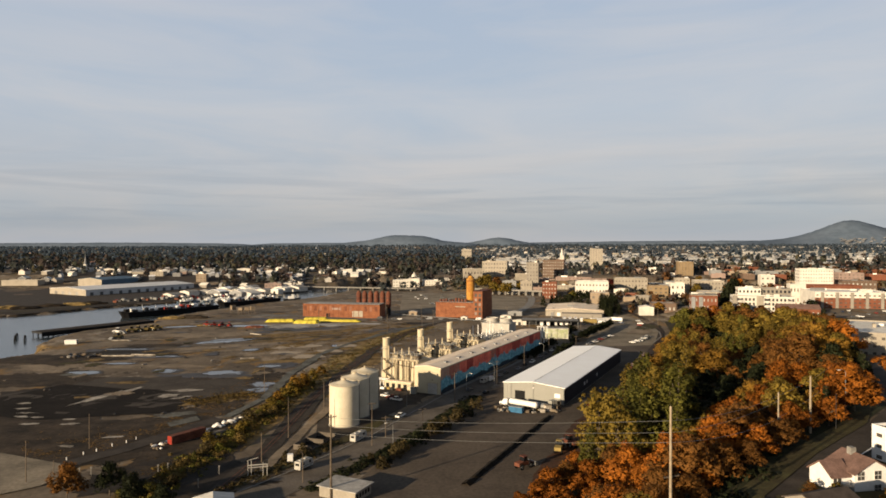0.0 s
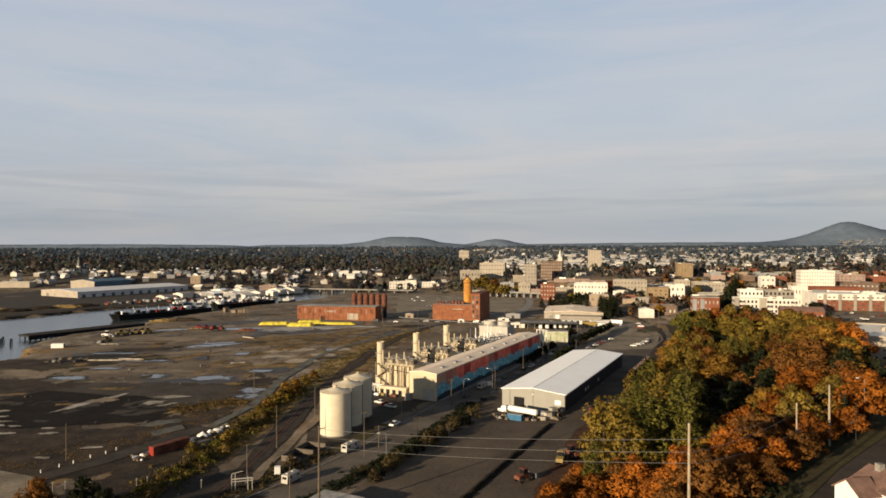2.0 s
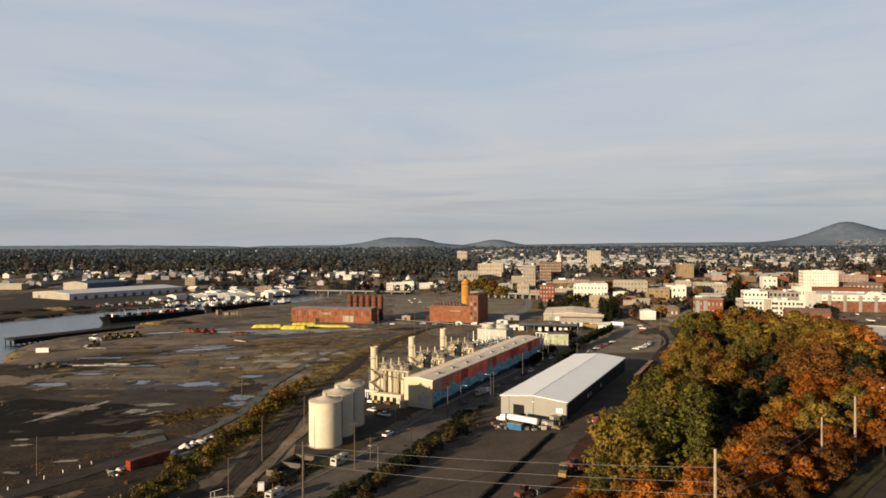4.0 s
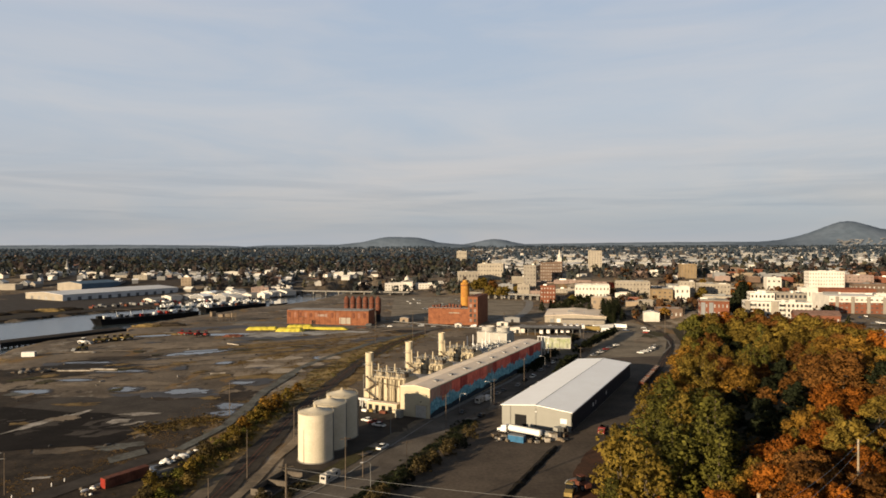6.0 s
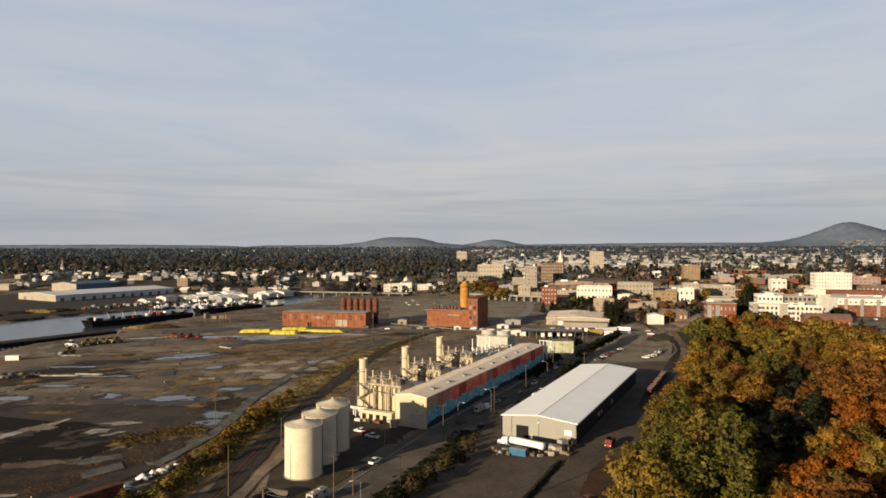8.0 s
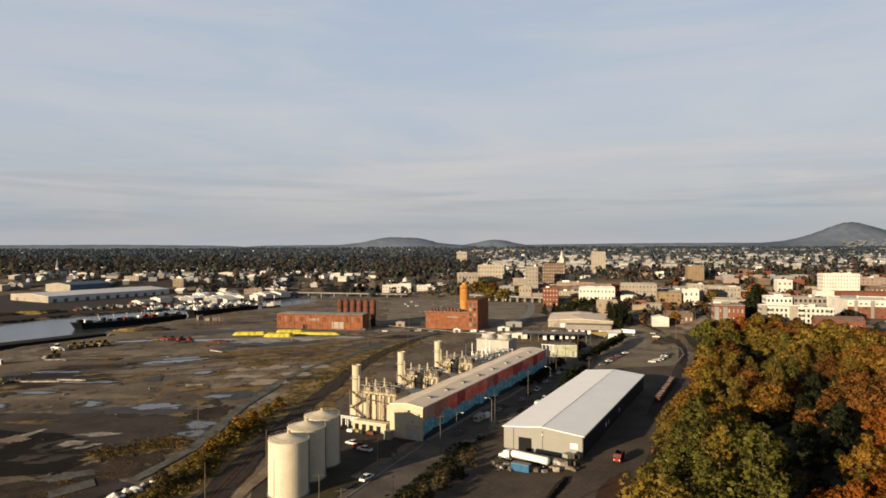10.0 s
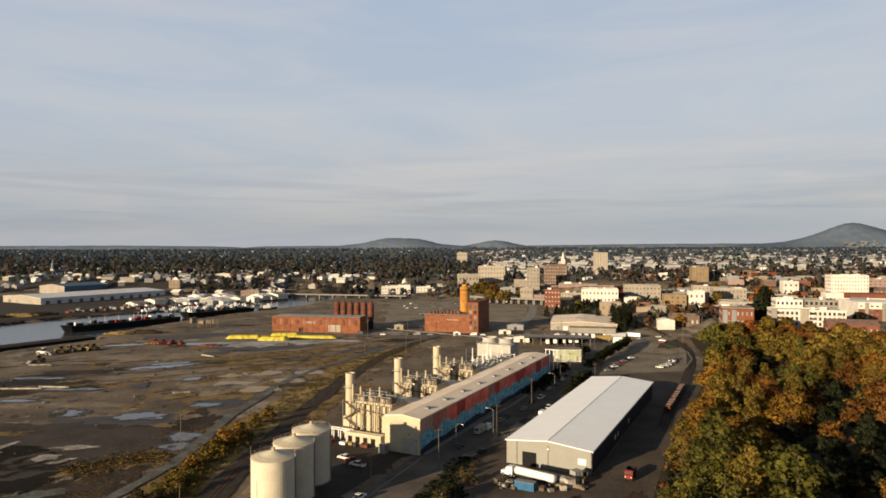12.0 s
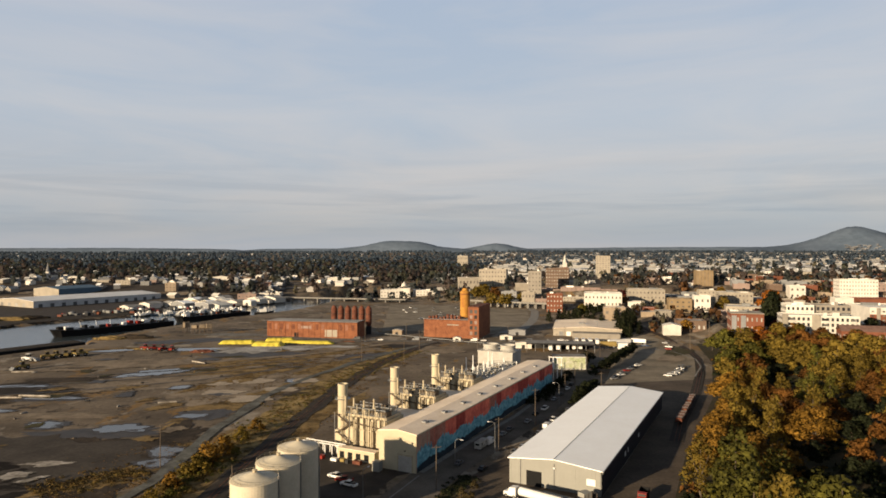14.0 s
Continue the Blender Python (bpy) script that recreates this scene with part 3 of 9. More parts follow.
def leaves_mesh(name, lobes, tufts_each, leaves, size, seed, core=10, reach=0.30):
    """A crown: lobes carry tufts on their free skin, tufts carry leaf sprays, and a few large sprays close the heart of each lobe.
    lobes: (centre, radius, stretch upwards)."""
    rng = np.random.default_rng(seed)
    cs = np.array([tuple(c) for c, r, k in lobes])
    rs_ = np.array([r for c, r, k in lobes])
    ks = np.array([k for c, r, k in lobes])
    ax = np.stack((rs_, rs_, rs_ * ks), 1)
    P, N, S, Z = [], [], [], []
    for i in range(len(lobes)):
        n = max(6, int(tufts_each * rs_[i] ** 2 * (0.5 + 0.5 * ks[i])))
        d = directions(rng, n)
        t = cs[i] + d * ax[i] * rng.uniform(0.82, 1.08, (len(d), 1))
        q = (t[:, None, :] - cs[None]) / ax[None]
        q = np.linalg.norm(q, axis=2)
        q[:, i] = 9
        keep = q.min(1) > 0.80
        t, d = t[keep], d[keep]
        if not len(t):
            continue
        m = len(t)
        rho = reach * rs_[i] * rng.uniform(0.7, 1.2, (m, 1, 1)) + 0.15
        o = rng.normal(size=(m, leaves, 3))
        o /= np.linalg.norm(o, axis=2)[:, :, None]
        p = t[:, None, :] + o * rho * rng.uniform(0.3, 1.0, (m, leaves, 1)) * np.array((1, 1, 0.8))
        f = o * 0.8 + d[:, None, :] * 0.7 + rng.normal(size=(m, leaves, 3)) * 0.3
        g = o * 0.55 + d[:, None, :] * 0.8 + np.array((0, 0, 0.12)) + rng.normal(size=(m, leaves, 3)) * 0.12
        P.append(p.reshape(-1, 3))
        N.append(f.reshape(-1, 3))
        S.append(g.reshape(-1, 3))
        Z.append(size * rng.uniform(0.6, 1.35, m * leaves))
        d = directions(rng, core, -0.9)
        P.append(cs[i] + d * ax[i] * rng.uniform(0.3, 0.68, (len(d), 1)))
        N.append(d + rng.normal(size=(len(d), 3)) * 0.5)
        S.append(d)
        Z.append(np.full(len(d), rs_[i] * 0.42))
    return quads_mesh(name, np.concatenate(P), np.concatenate(N), np.concatenate(S), np.concatenate(Z), rng)


def tree_kind(kind, seed, h, spread, mat):
    """A tree of a kind, h metres high: tapered trunk with limbs, crown of leafy lobes with gaps."""
    rng = random.Random(seed)
    bm = bmesh.new()
    lobes = []
    tufts_each, leaves, size, core = 7.0, 9, 0.285, 10
    if kind == "conifer":
        tube(bm, (0, 0, 0), (0, 0, h * 0.97), h * 0.016, 0.04, 7)
        n = int(h * 0.9)
        for i in range(n):
            f = 0.12 + 0.86 * i / n
            r = spread * (1 - f) ** 0.85 + 0.25
            for k in range(4 if f < 0.8 else 2):
                a = rng.uniform(0, 6.28)
                rr = r * rng.uniform(0.35, 0.75)
                lobes.append(((math.cos(a) * rr, math.sin(a) * rr, f * h - rr * 0.25), max(0.35, r * 0.45), 0.8))
        tufts_each, leaves, size, core = 4.0, 6, 0.42, 4
    else:
        tall = kind == "tall"
        fork = h * (0.16 if tall else 0.26)
        lean = Vector((rng.uniform(-0.4, 0.4), rng.uniform(-0.4, 0.4), 0))
        foot = Vector((0, 0, fork)) + lean
        tube(bm, (0, 0, -0.3), foot, h * 0.020, h * 0.014, 7)
        limbs = 5 if tall else 6
        for ring_, (lo_, hi_, wide) in enumerate(((0.24, 0.50, 0.80), (0.46, 0.74, 0.62), (0.70, 0.90, 0.34)) if tall else ((0.10, 0.28, 0.80), (0.34, 0.56, 0.60), (0.66, 0.80, 0.22)) if h < 6 else ((0.36, 0.52, 0.80), (0.56, 0.76, 0.62), (0.80, 0.92, 0.22))):
            for i in range(limbs - ring_ if not tall else limbs - ring_ // 2):
                a = 6.28 * i / limbs + rng.uniform(-0.5, 0.5) + ring_
                out = spread * wide * rng.uniform(0.75, 1.1)
                top = Vector((math.cos(a) * out, math.sin(a) * out, h * rng.uniform(lo_, hi_)))
                if ring_ < 2:
                    tube(bm, foot.lerp(Vector((0, 0, h * lo_)), 0.6), top, h * 0.008, h * 0.002, 5)
                r = spread * (rng.uniform(0.24, 0.36) if tall else rng.uniform(0.28, 0.46))
                lobes.append((top, r, rng.uniform(1.5, 2.3) if tall else rng.uniform(0.75, 1.05)))
                if rng.random() < 0.6:
                    o = rand_unit(rng) * r * 1.0
                    lobes.append((top + o, r * rng.uniform(0.5, 0.75), rng.uniform(1.2, 1.9) if tall else 0.9))
        tube(bm, foot, (0, 0, h * 0.93), h * 0.011, h * 0.002, 6)
        lobes.append((Vector((0, 0, h * (0.88 if tall else 0.84))), spread * (0.24 if tall else 0.42), 1.9 if tall else 0.85))
        lobes.append((Vector((0, 0, h * 0.5)), spread * 0.55, h * 0.28 / (spread * 0.55)))
    if kind == "street":
        tufts_each, leaves, size, core = 4.6, 6, 0.58, 8
    if h < 6:
        tufts_each, leaves, size, core = 6.0, 6, 0.27, 5
    t = thing("tree", pose(0, 0, 0), "tree", "tree")
    part("trunk", bm, M["bark"], t)
    crown = part("crown", leaves_mesh("crown", lobes, tufts_each, leaves, size, seed, core), None, t)
    crown.data.materials.append(mat)
    return t


KINDS = {}
for k, (kind, h, sp, names) in {"broad": ("broad", 12.0, 5.0, 4), "tall": ("tall", 20.0, 4.6, 4), "conifer": ("conifer", 18.0, 3.6, 2), "bush": ("broad", 4.0, 2.3, 2), "street": ("street", 12.0, 5.0, 3)}.items():
    KINDS[k] = [tree_kind(kind, 11 * i + len(k), h, sp, M["leaf_olive"]) for i in range(names)]
TREE_RNG = random.Random(5)


def plant(kind, x, y, scale, mat, label, group, wide=1.0):
    """A tree of a kind set on the land; the first of each kind is the built one."""
    src = TREE_RNG.choice(KINDS[kind])
    m = pose(x, y, land(x, y) - 0.1, 0, 0, TREE_RNG.uniform(0, 360))
    t = copy_thing(src, m)
    t.scale = (scale * wide, scale * wide, scale)
    for o in t.children:
        if o.name.startswith("crown"):
            o.material_slots[0].link = "OBJECT"
            o.material_slots[0].material = M[mat]
    t.name = "shrub" if kind == "bush" else "tree"
    tagged(t, label, "shrub" if kind == "bush" else "tree", group)
    return t


LABELS = {"leaf_orange": "orange autumn maple on the wooded bank", "leaf_rust": "rust brown autumn tree on the wooded bank", "leaf_gold": "golden yellow autumn tree on the wooded bank",
          "leaf_olive": "olive green tree turning yellow on the bank", "leaf_green": "tall green cottonwood at the edge of the yard", "leaf_dark": "dark green conifer tree", "leaf_red": "dark red autumn tree"}

def along(line, n, spread, rng):
    out = []
    seg = [math.hypot(c[0] - a[0], c[1] - a[1]) for a, c in zip(line, line[1:])]
    for _ in range(n):
        d = rng.uniform(0, sum(seg))
        for (a, c), L in zip(zip(line, line[1:]), seg):
            if d <= L:
                t = d / L
                x, y = a[0] + (c[0] - a[0]) * t, a[1] + (c[1] - a[1]) * t
                nrm = Vector((-(c[1] - a[1]), c[0] - a[0])).normalized()
                o = rng.gauss(0, spread)
                out.append((x + nrm.x * o, y + nrm.y * o))
                break
            d -= L
    return out


HEDGE = [(-86, 165), (-77, 215), (-72, 262), (-70, 300), (-67, 345), (-60, 400), (-50, 445), (-36, 490)]
EDGE = [(34, 98), (50, 126), (74, 153), (106, 180), (136, 206), (153, 235), (190, 305), (228, 365), (262, 450), (250, 560)]   # where the trees stop below the hill road
rng = random.Random(21)
spots = []
tries = 0
while tries < 9000 and len(spots) < 268:
    tries += 1
    y = rng.uniform(98, 560)
    f, g = lerp_line(FOOT, y), lerp_line(BLUFF, y)
    e = lerp_line(EDGE, y)
    if g - f < 15:
        g = f + 60
    x = rng.uniform(f + (2 if y < 230 else 6), max(e, f + 30))
    gap = 7.0 if y < 240 else 8.4
    if y < 200 and x < 26 and y > 150:
        continue
    if all((x - a) ** 2 + (y - c) ** 2 > gap * gap for a, c, *_ in spots):
        spots.append((x, y, (x - f) / (g - f)))
for x, y, s in spots:
    u = rng.random()
    # gully: low trees with near-black leaves stand in for shadow between the crowns
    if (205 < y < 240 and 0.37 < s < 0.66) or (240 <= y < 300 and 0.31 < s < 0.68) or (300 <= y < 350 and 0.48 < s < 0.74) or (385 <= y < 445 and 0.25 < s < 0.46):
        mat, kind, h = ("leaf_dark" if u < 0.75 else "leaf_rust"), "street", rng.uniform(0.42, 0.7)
    elif y < 178:
        mat, kind, h = ("leaf_orange" if u < 0.5 else "leaf_rust" if u < 0.74 else "leaf_gold" if u < 0.86 else "leaf_olive"), "broad", rng.uniform(0.62, 1.12)
    elif y < 262 and s < 0.5:
        mat, kind, h = ("leaf_green" if u < 0.8 else "leaf_olive"), "tall", rng.uniform(0.85, 1.4)
    elif y < 262:
        mat, kind, h = ("leaf_orange" if u < 0.26 else "leaf_gold" if u < 0.46 else "leaf_olive" if u < 0.74 else "leaf_rust" if u < 0.88 else "leaf_dark"), "broad", rng.uniform(0.5, 1.05)
    elif s < 0.3 and y < 420:
        mat, kind, h = ("leaf_olive" if u < 0.55 else "leaf_gold" if u < 0.85 else "leaf_rust"), ("tall" if u < 0.5 else "broad"), rng.uniform(0.75, 0.95) * (1 if u < 0.5 else 1.35)
    elif s < 0.7 and y < 420:
        mat, kind, h = ("leaf_green" if u < 0.22 else "leaf_olive" if u < 0.58 else "leaf_gold" if u < 0.70 else "leaf_rust"), ("tall" if u < 0.55 else "broad"), rng.uniform(0.6, 1.0) * (1 if u < 0.55 else 1.4)
    elif y < 430:
        mat, kind, h = ("leaf_orange" if u < 0.14 else "leaf_gold" if u < 0.38 else "leaf_olive" if u < 0.76 else "leaf_rust"), "broad", rng.uniform(0.8, 1.55)
    else:
        mat, kind, h = (("leaf_olive" if u < 0.5 else "leaf_green" if u < 0.8 else "leaf_rust") if s < 0.55 else ("leaf_rust" if u < 0.5 else "leaf_orange" if u < 0.6 else "leaf_olive" if u < 0.9 else "leaf_dark")), "broad", rng.uniform(0.6, 1.4)
    plant("street" if y > 440 and kind == "broad" else kind, x, y, h, mat, LABELS[mat], "trees of the wooded bank", wide=rng.uniform(0.95, 1.3))
for x, y, h in ((14, 158, 0.55), (21, 160, 0.65), (27, 166, 0.72), (24, 152, 0.8), (31, 173, 0.8), (36, 179, 0.75), (17, 149, 0.75), (9, 150, 0.6), (41, 187, 0.8)):
    plant("broad", x, y, h, "leaf_orange" if h != 0.75 else "leaf_rust", LABELS["leaf_orange" if h != 0.75 else "leaf_rust"], "trees of the wooded bank", wide=1.15)
# low trees where the bank meets the hill road
rl = random.Random(63)
for i in range(15):
    f = (i + 0.5) / 15
    x, y = 52 + 92 * f + rl.uniform(-2, 2), 124 + 90 * f - 6 * math.sin(math.pi * f) + rl.uniform(-2, 2)
    mat = rl.choice(("leaf_orange", "leaf_rust", "leaf_rust", "leaf_gold", "leaf_olive"))
    plant("broad", x - 3, y + 3, rl.uniform(0.42, 0.72), mat, LABELS[mat], "trees of the wooded bank", wide=1.2)
# trees beyond the hill road
for x, y, h, mat in ((88, 172, 0.6, "leaf_rust"), (97, 178, 0.6, "leaf_orange"), (111, 182, 0.6, "leaf_dark"), (121, 189, 1.25, "leaf_orange"), (126, 193, 1.1, "leaf_orange"), (172, 234, 1.25, "leaf_orange"), (163, 264, 1.1, "leaf_gold"), (152, 226, 0.6, "leaf_dark"), (158, 238, 0.65, "leaf_dark"), (166, 252, 0.6, "leaf_dark"), (176, 272, 0.7, "leaf_dark"), (196, 228, 1.1, "leaf_olive"), (262, 440, 1.0, "leaf_dark")):
    plant("broad" if mat != "leaf_dark" else "conifer", x, y, h, mat, LABELS[mat].replace("wooded bank", "roadside"), "trees beyond the hill road", wide=1.3)
# dark conifers by the far end of the avenue and odd town trees
for x, y, h in ((158, 640, 0.95), (166, 655, 1.1), (172, 672, 1.0), (163, 625, 0.7), (150, 700, 0.9), (140, 715, 0.85), (132, 722, 0.8), (124, 730, 0.85), (116, 742, 0.75), (160, 632, 0.9), (169, 648, 1.0), (176, 662, 1.15), (180, 690, 0.95), (174, 705, 0.9), (156, 690, 0.8), (146, 705, 0.9), (136, 718, 0.9), (128, 725, 0.9), (182, 675, 0.8), (176, 640, 0.7)):
    plant("conifer", x, y, h, "leaf_dark", "dark green conifer beside the avenue", "conifers beside the avenue", wide=1.6)
for x, y, h, mat in ((86, 905, 1.4, "leaf_olive"), (72, 915, 1.5, "leaf_olive"), (96, 930, 1.3, "leaf_olive"), (330, 860, 1.3, "leaf_gold"), (345, 872, 1.4, "leaf_olive"), (360, 905, 1.2, "leaf_gold"), (262, 610, 1.1, "leaf_dark"), (268, 585, 1.0, "leaf_red"), (272, 560, 0.9, "leaf_red"),
                  (150, 768, 1.0, "leaf_dark"), (158, 775, 1.1, "leaf_green"), (166, 781, 1.1, "leaf_dark"), (174, 778, 1.0, "leaf_dark"), (160, 790, 1.1, "leaf_olive"), (181, 786, 0.9, "leaf_dark"), (66, 968, 1.75, "leaf_olive"), (57, 972, 1.6, "leaf_olive"), (80, 962, 1.4, "leaf_rust"), (113, 934, 1.15, "leaf_olive"), (212, 880, 1.1, "leaf_red"), (232, 890, 1.2, "leaf_red"), (276, 640, 1.1, "leaf_red")) + ((300, 760, 1.3, "leaf_olive"), (215, 640, 0.9, "leaf_gold"), (226, 660, 0.8, "leaf_orange"), (335, 585, 1.0, "leaf_dark"), (398, 560, 1.0, "leaf_olive"), (254, 572, 1.5, "leaf_dark"), (261, 586, 1.9, "leaf_dark"), (268, 600, 2.1, "leaf_dark"), (278, 620, 2.2, "leaf_dark"), (294, 650, 2.3, "leaf_dark"), (312, 688, 2.2, "leaf_dark"), (252, 560, 1.1, "leaf_red"), (322, 706, 2.2, "leaf_orange"), (266, 588, 1.7, "leaf_dark")):
    plant("street", x, y, h, mat, LABELS[mat].replace("wooded bank", "town street").replace("on the bank", "in the town"), "town trees", wide=0.7 if mat == "leaf_dark" and h > 1.4 else 1.15)
for x, y, h, wide in ((74, 399, 0.62, 1.2), (79, 407, 0.68, 1.2), (84, 415, 0.62, 1.2), (70, 391, 0.45, 1.2), (96, 497, 0.6, 1.3), (101, 505, 0.62, 1.3), (92, 489, 0.5, 1.3), (103, 474, 0.58, 1.0), (108, 483, 0.6, 1.0), (113, 492, 0.62, 1.0), (118, 501, 0.62, 1.0), (123, 510, 0.62, 1.0), (128, 519, 0.64, 1.0), (133, 528, 0.62, 1.0), (138, 538, 0.6, 1.0), (143, 548, 0.56, 1.0), (66, 424, 0.40, 1.2), (70, 432, 0.42, 1.2), (74, 441, 0.45, 1.2), (78, 450, 0.45, 1.2)):
    plant("street", x, y, h, "leaf_dark", "dense dark green tree in the row beside the avenue", "dark trees along the avenue", wide=wide * 1.15)
# shrubs along the avenue, at the silos and in the near corner
for x, y, h, mat in ((10, 268, 0.9, "leaf_dark"), (6, 258, 0.8, "leaf_dull"), (-1, 240, 1.1, "leaf_dull"), (-5, 230, 0.8, "leaf_dark"), (-10, 222, 0.9, "leaf_dark"), (3, 250, 0.6, "leaf_dark"), (-14, 212, 1.2, "leaf_dull"), (-17, 206, 0.9, "leaf_dark"), (14, 280, 0.8, "leaf_dull"), (18, 288, 0.6, "leaf_dull"),
                  (-22, 208, 0.7, "leaf_dull"), (50, 395, 1.0, "leaf_dark"), (58, 408, 1.1, "leaf_dark"), (64, 420, 1.1, "leaf_dark"), (70, 432, 1.0, "leaf_dark"), (96, 468, 1.4, "leaf_dark")) + ( (56, 400, 1.3, "leaf_dark"), (62, 414, 1.3, "leaf_dark"), (72, 392, 1.2, "leaf_dark"), (76, 402, 1.3, "leaf_dark"), (-46, 215, 0.9, "leaf_dull"), (-50, 208, 0.8, "leaf_dull"), (-3, 236, 1.3, "leaf_dull"), (2, 246, 1.2, "leaf_dull"), (7, 256, 1.3, "leaf_dull"), (12, 264, 1.1, "leaf_dark"), (-8, 226, 1.2, "leaf_dark"), (-12, 217, 1.1, "leaf_dull"), (-18, 201, 1.0, "leaf_dull"), (-24, 203, 0.9, "leaf_dark"), (16, 274, 1.0, "leaf_dull"), (9, 262, 0.9, "leaf_dull")):
    plant("bush", x, y, h, mat, "low roadside shrub in autumn colour", "roadside shrubs")
for x, y in [p for p in along(HEDGE, 60, 2.6, random.Random(4)) if p[1] < 330]:
    plant("bush", x, y, TREE_RNG.uniform(0.5, 1.0), TREE_RNG.choice(("leaf_olive", "scrub", "leaf_green", "leaf_dull", "scrub")), "golden brown scrub bush beside the railway", "scrub bushes", wide=1.25)
for x, y, h, mat in ((-74, 236, 1.2, "leaf_olive"), (-75, 254, 1.1, "leaf_dull"), (-72, 272, 1.35, "leaf_olive"), (-73, 287, 1.2, "leaf_gold"), (-70, 301, 1.5, "leaf_olive"), (-71, 312, 1.6, "leaf_gold"), (-69, 322, 1.5, "leaf_gold"), (-68, 338, 1.2, "leaf_olive"), (-66, 352, 1.1, "leaf_gold")):
    plant("bush", x, y, h, mat, "tall golden scrub bush beside the railway", "scrub bushes", wide=1.2)
for x, y, h in ((-101, 173, 1.15), (-92, 178, 1.0), (-82, 171, 0.9), (-73, 168, 0.7)):
    plant("broad", x, y, h * 0.8, "leaf_rust" if h > 1.1 else "leaf_dark", "dark olive tree beside the rail crossing", "trees by the crossing")
for x, y, h, mat in ((79, 124, 0.9, "leaf_olive"), (76, 128, 0.7, "leaf_rust"), (93, 124, 1.2, "leaf_olive"), (98, 128, 1.3, "leaf_green"), (88, 121, 1.0, "leaf_gold"), (104, 133, 1.2, "leaf_olive"), (73, 121, 0.7, "leaf_rust")):
    plant("bush", x, y, h, mat, "garden shrub beside the white house", "garden shrubs")
for k in KINDS.values():
    for t in k:
        for o in list(t.children) + [t]:
            bpy.data.objects.remove(o)

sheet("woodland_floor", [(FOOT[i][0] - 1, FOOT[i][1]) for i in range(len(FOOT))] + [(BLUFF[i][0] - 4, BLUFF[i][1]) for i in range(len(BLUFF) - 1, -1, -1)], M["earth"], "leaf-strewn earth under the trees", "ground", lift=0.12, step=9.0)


# ---- scrub and grass ----
def tufts(name, spots, mat, label, category, size, seed, dense=26, tall=0.75):
    """Low uneven clumps of leaves, one object for what nobody could count."""
    rng = np.random.default_rng(seed)
    P, N, S, Z = [], [], [], []
    for x, y, r in spots:
        d = directions(rng, max(4, int(dense * r)), -1.0)
        d[:, 2] = np.abs(d[:, 2])
        P.append(np.array((x, y, land(x, y))) + d * np.array((r, r, r * tall)) * rng.uniform(0.6, 1.05, (len(d), 1)))
        N.append(d + rng.normal(size=d.shape) * 0.45)
        S.append(d + np.array((0, 0, 0.2)) + rng.normal(size=d.shape) * 0.15)
        Z.append(size * rng.uniform(0.6, 1.4, len(d)))
    me = quads_mesh(name, np.concatenate(P), np.concatenate(N), np.concatenate(S), np.concatenate(Z), rng)
    me.materials.append(mat)
    return tagged(new(name, me), label, category, kind="stuff")


def mats_of(line, n, sp, rng, low, high):
    """Spots along a line, bunched into mats with bare ground between."""
    return [(x, y, rng.uniform(low, high)) for x, y in along(line, n * 2, sp, rng) if noise.noise(Vector((x * 0.11, y * 0.11, 2.0))) > -0.02]


rs = random.Random(8)
VERGE = [(-37, 182), (-22, 209), (-8, 238), (6, 272), (17, 298)]
tufts("verge_grass", [(x, y, rs.uniform(0.4, 1.1)) for x, y in along(VERGE, 620, 1.5, rs)], M["leaf_dark"], "rough dark green verge grass", "grass", 0.3, 3)
for line, n, sp in (([(-100, 395), (-84, 440), (-62, 500), (-30, 570)], 520, 9.0), ([(-52, 330), (-44, 400), (-30, 470), (-4, 540)], 380, 5.0), ([(-150, 470), (-110, 500), (-70, 560)], 300, 7.0), ([(-125, 418), (-104, 452), (-83, 489), (-53, 585)], 420, 4.0), ([(-140, 215), (-118, 232), (-100, 258), (-96, 300), (-93, 335)], 760, 7.0), ([(-240, 555), (-215, 566)], 90, 3.0), ([(-95, 190), (-80, 215)], 120, 5.0), ([(-60, 300), (-50, 400), (-36, 470)], 260, 3.5)):
    tufts("dry_grass", mats_of(line, int(n * 2.2), sp, rs, 0.25, 0.9), M["dry_grass"], "dry golden grass on the waste ground", "grass", 0.17, n, 20, 0.32)
strip("hedge_bank", HEDGE, 9.0, M["grass_bank"], "strip of dry golden grass beside the railway", "grass", lift=0.10, step=4, ragged=0.6)
pts = along(HEDGE, 1900, 3.2, rs)
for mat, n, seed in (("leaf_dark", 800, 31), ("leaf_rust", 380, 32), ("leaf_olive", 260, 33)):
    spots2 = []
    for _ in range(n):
        # no olive on the near slope: its shade is kept in darker leaves
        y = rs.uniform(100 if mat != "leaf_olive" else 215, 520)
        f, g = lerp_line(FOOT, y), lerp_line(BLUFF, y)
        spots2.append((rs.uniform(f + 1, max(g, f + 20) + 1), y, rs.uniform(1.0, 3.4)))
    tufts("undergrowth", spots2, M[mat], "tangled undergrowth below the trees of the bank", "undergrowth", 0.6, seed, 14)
tufts("verge_grass", [(x, y, rs.uniform(0.4, 1.3)) for x, y in along([(-63, 181), (-50, 202), (-36, 228)], 200, 1.6, rs)], M["leaf_dull"], "rough brown green grass beside the avenue", "grass", 0.3, 9)
CLUMPS = [(-112, 284), (-104, 292), (-97, 295), (-87, 302)]
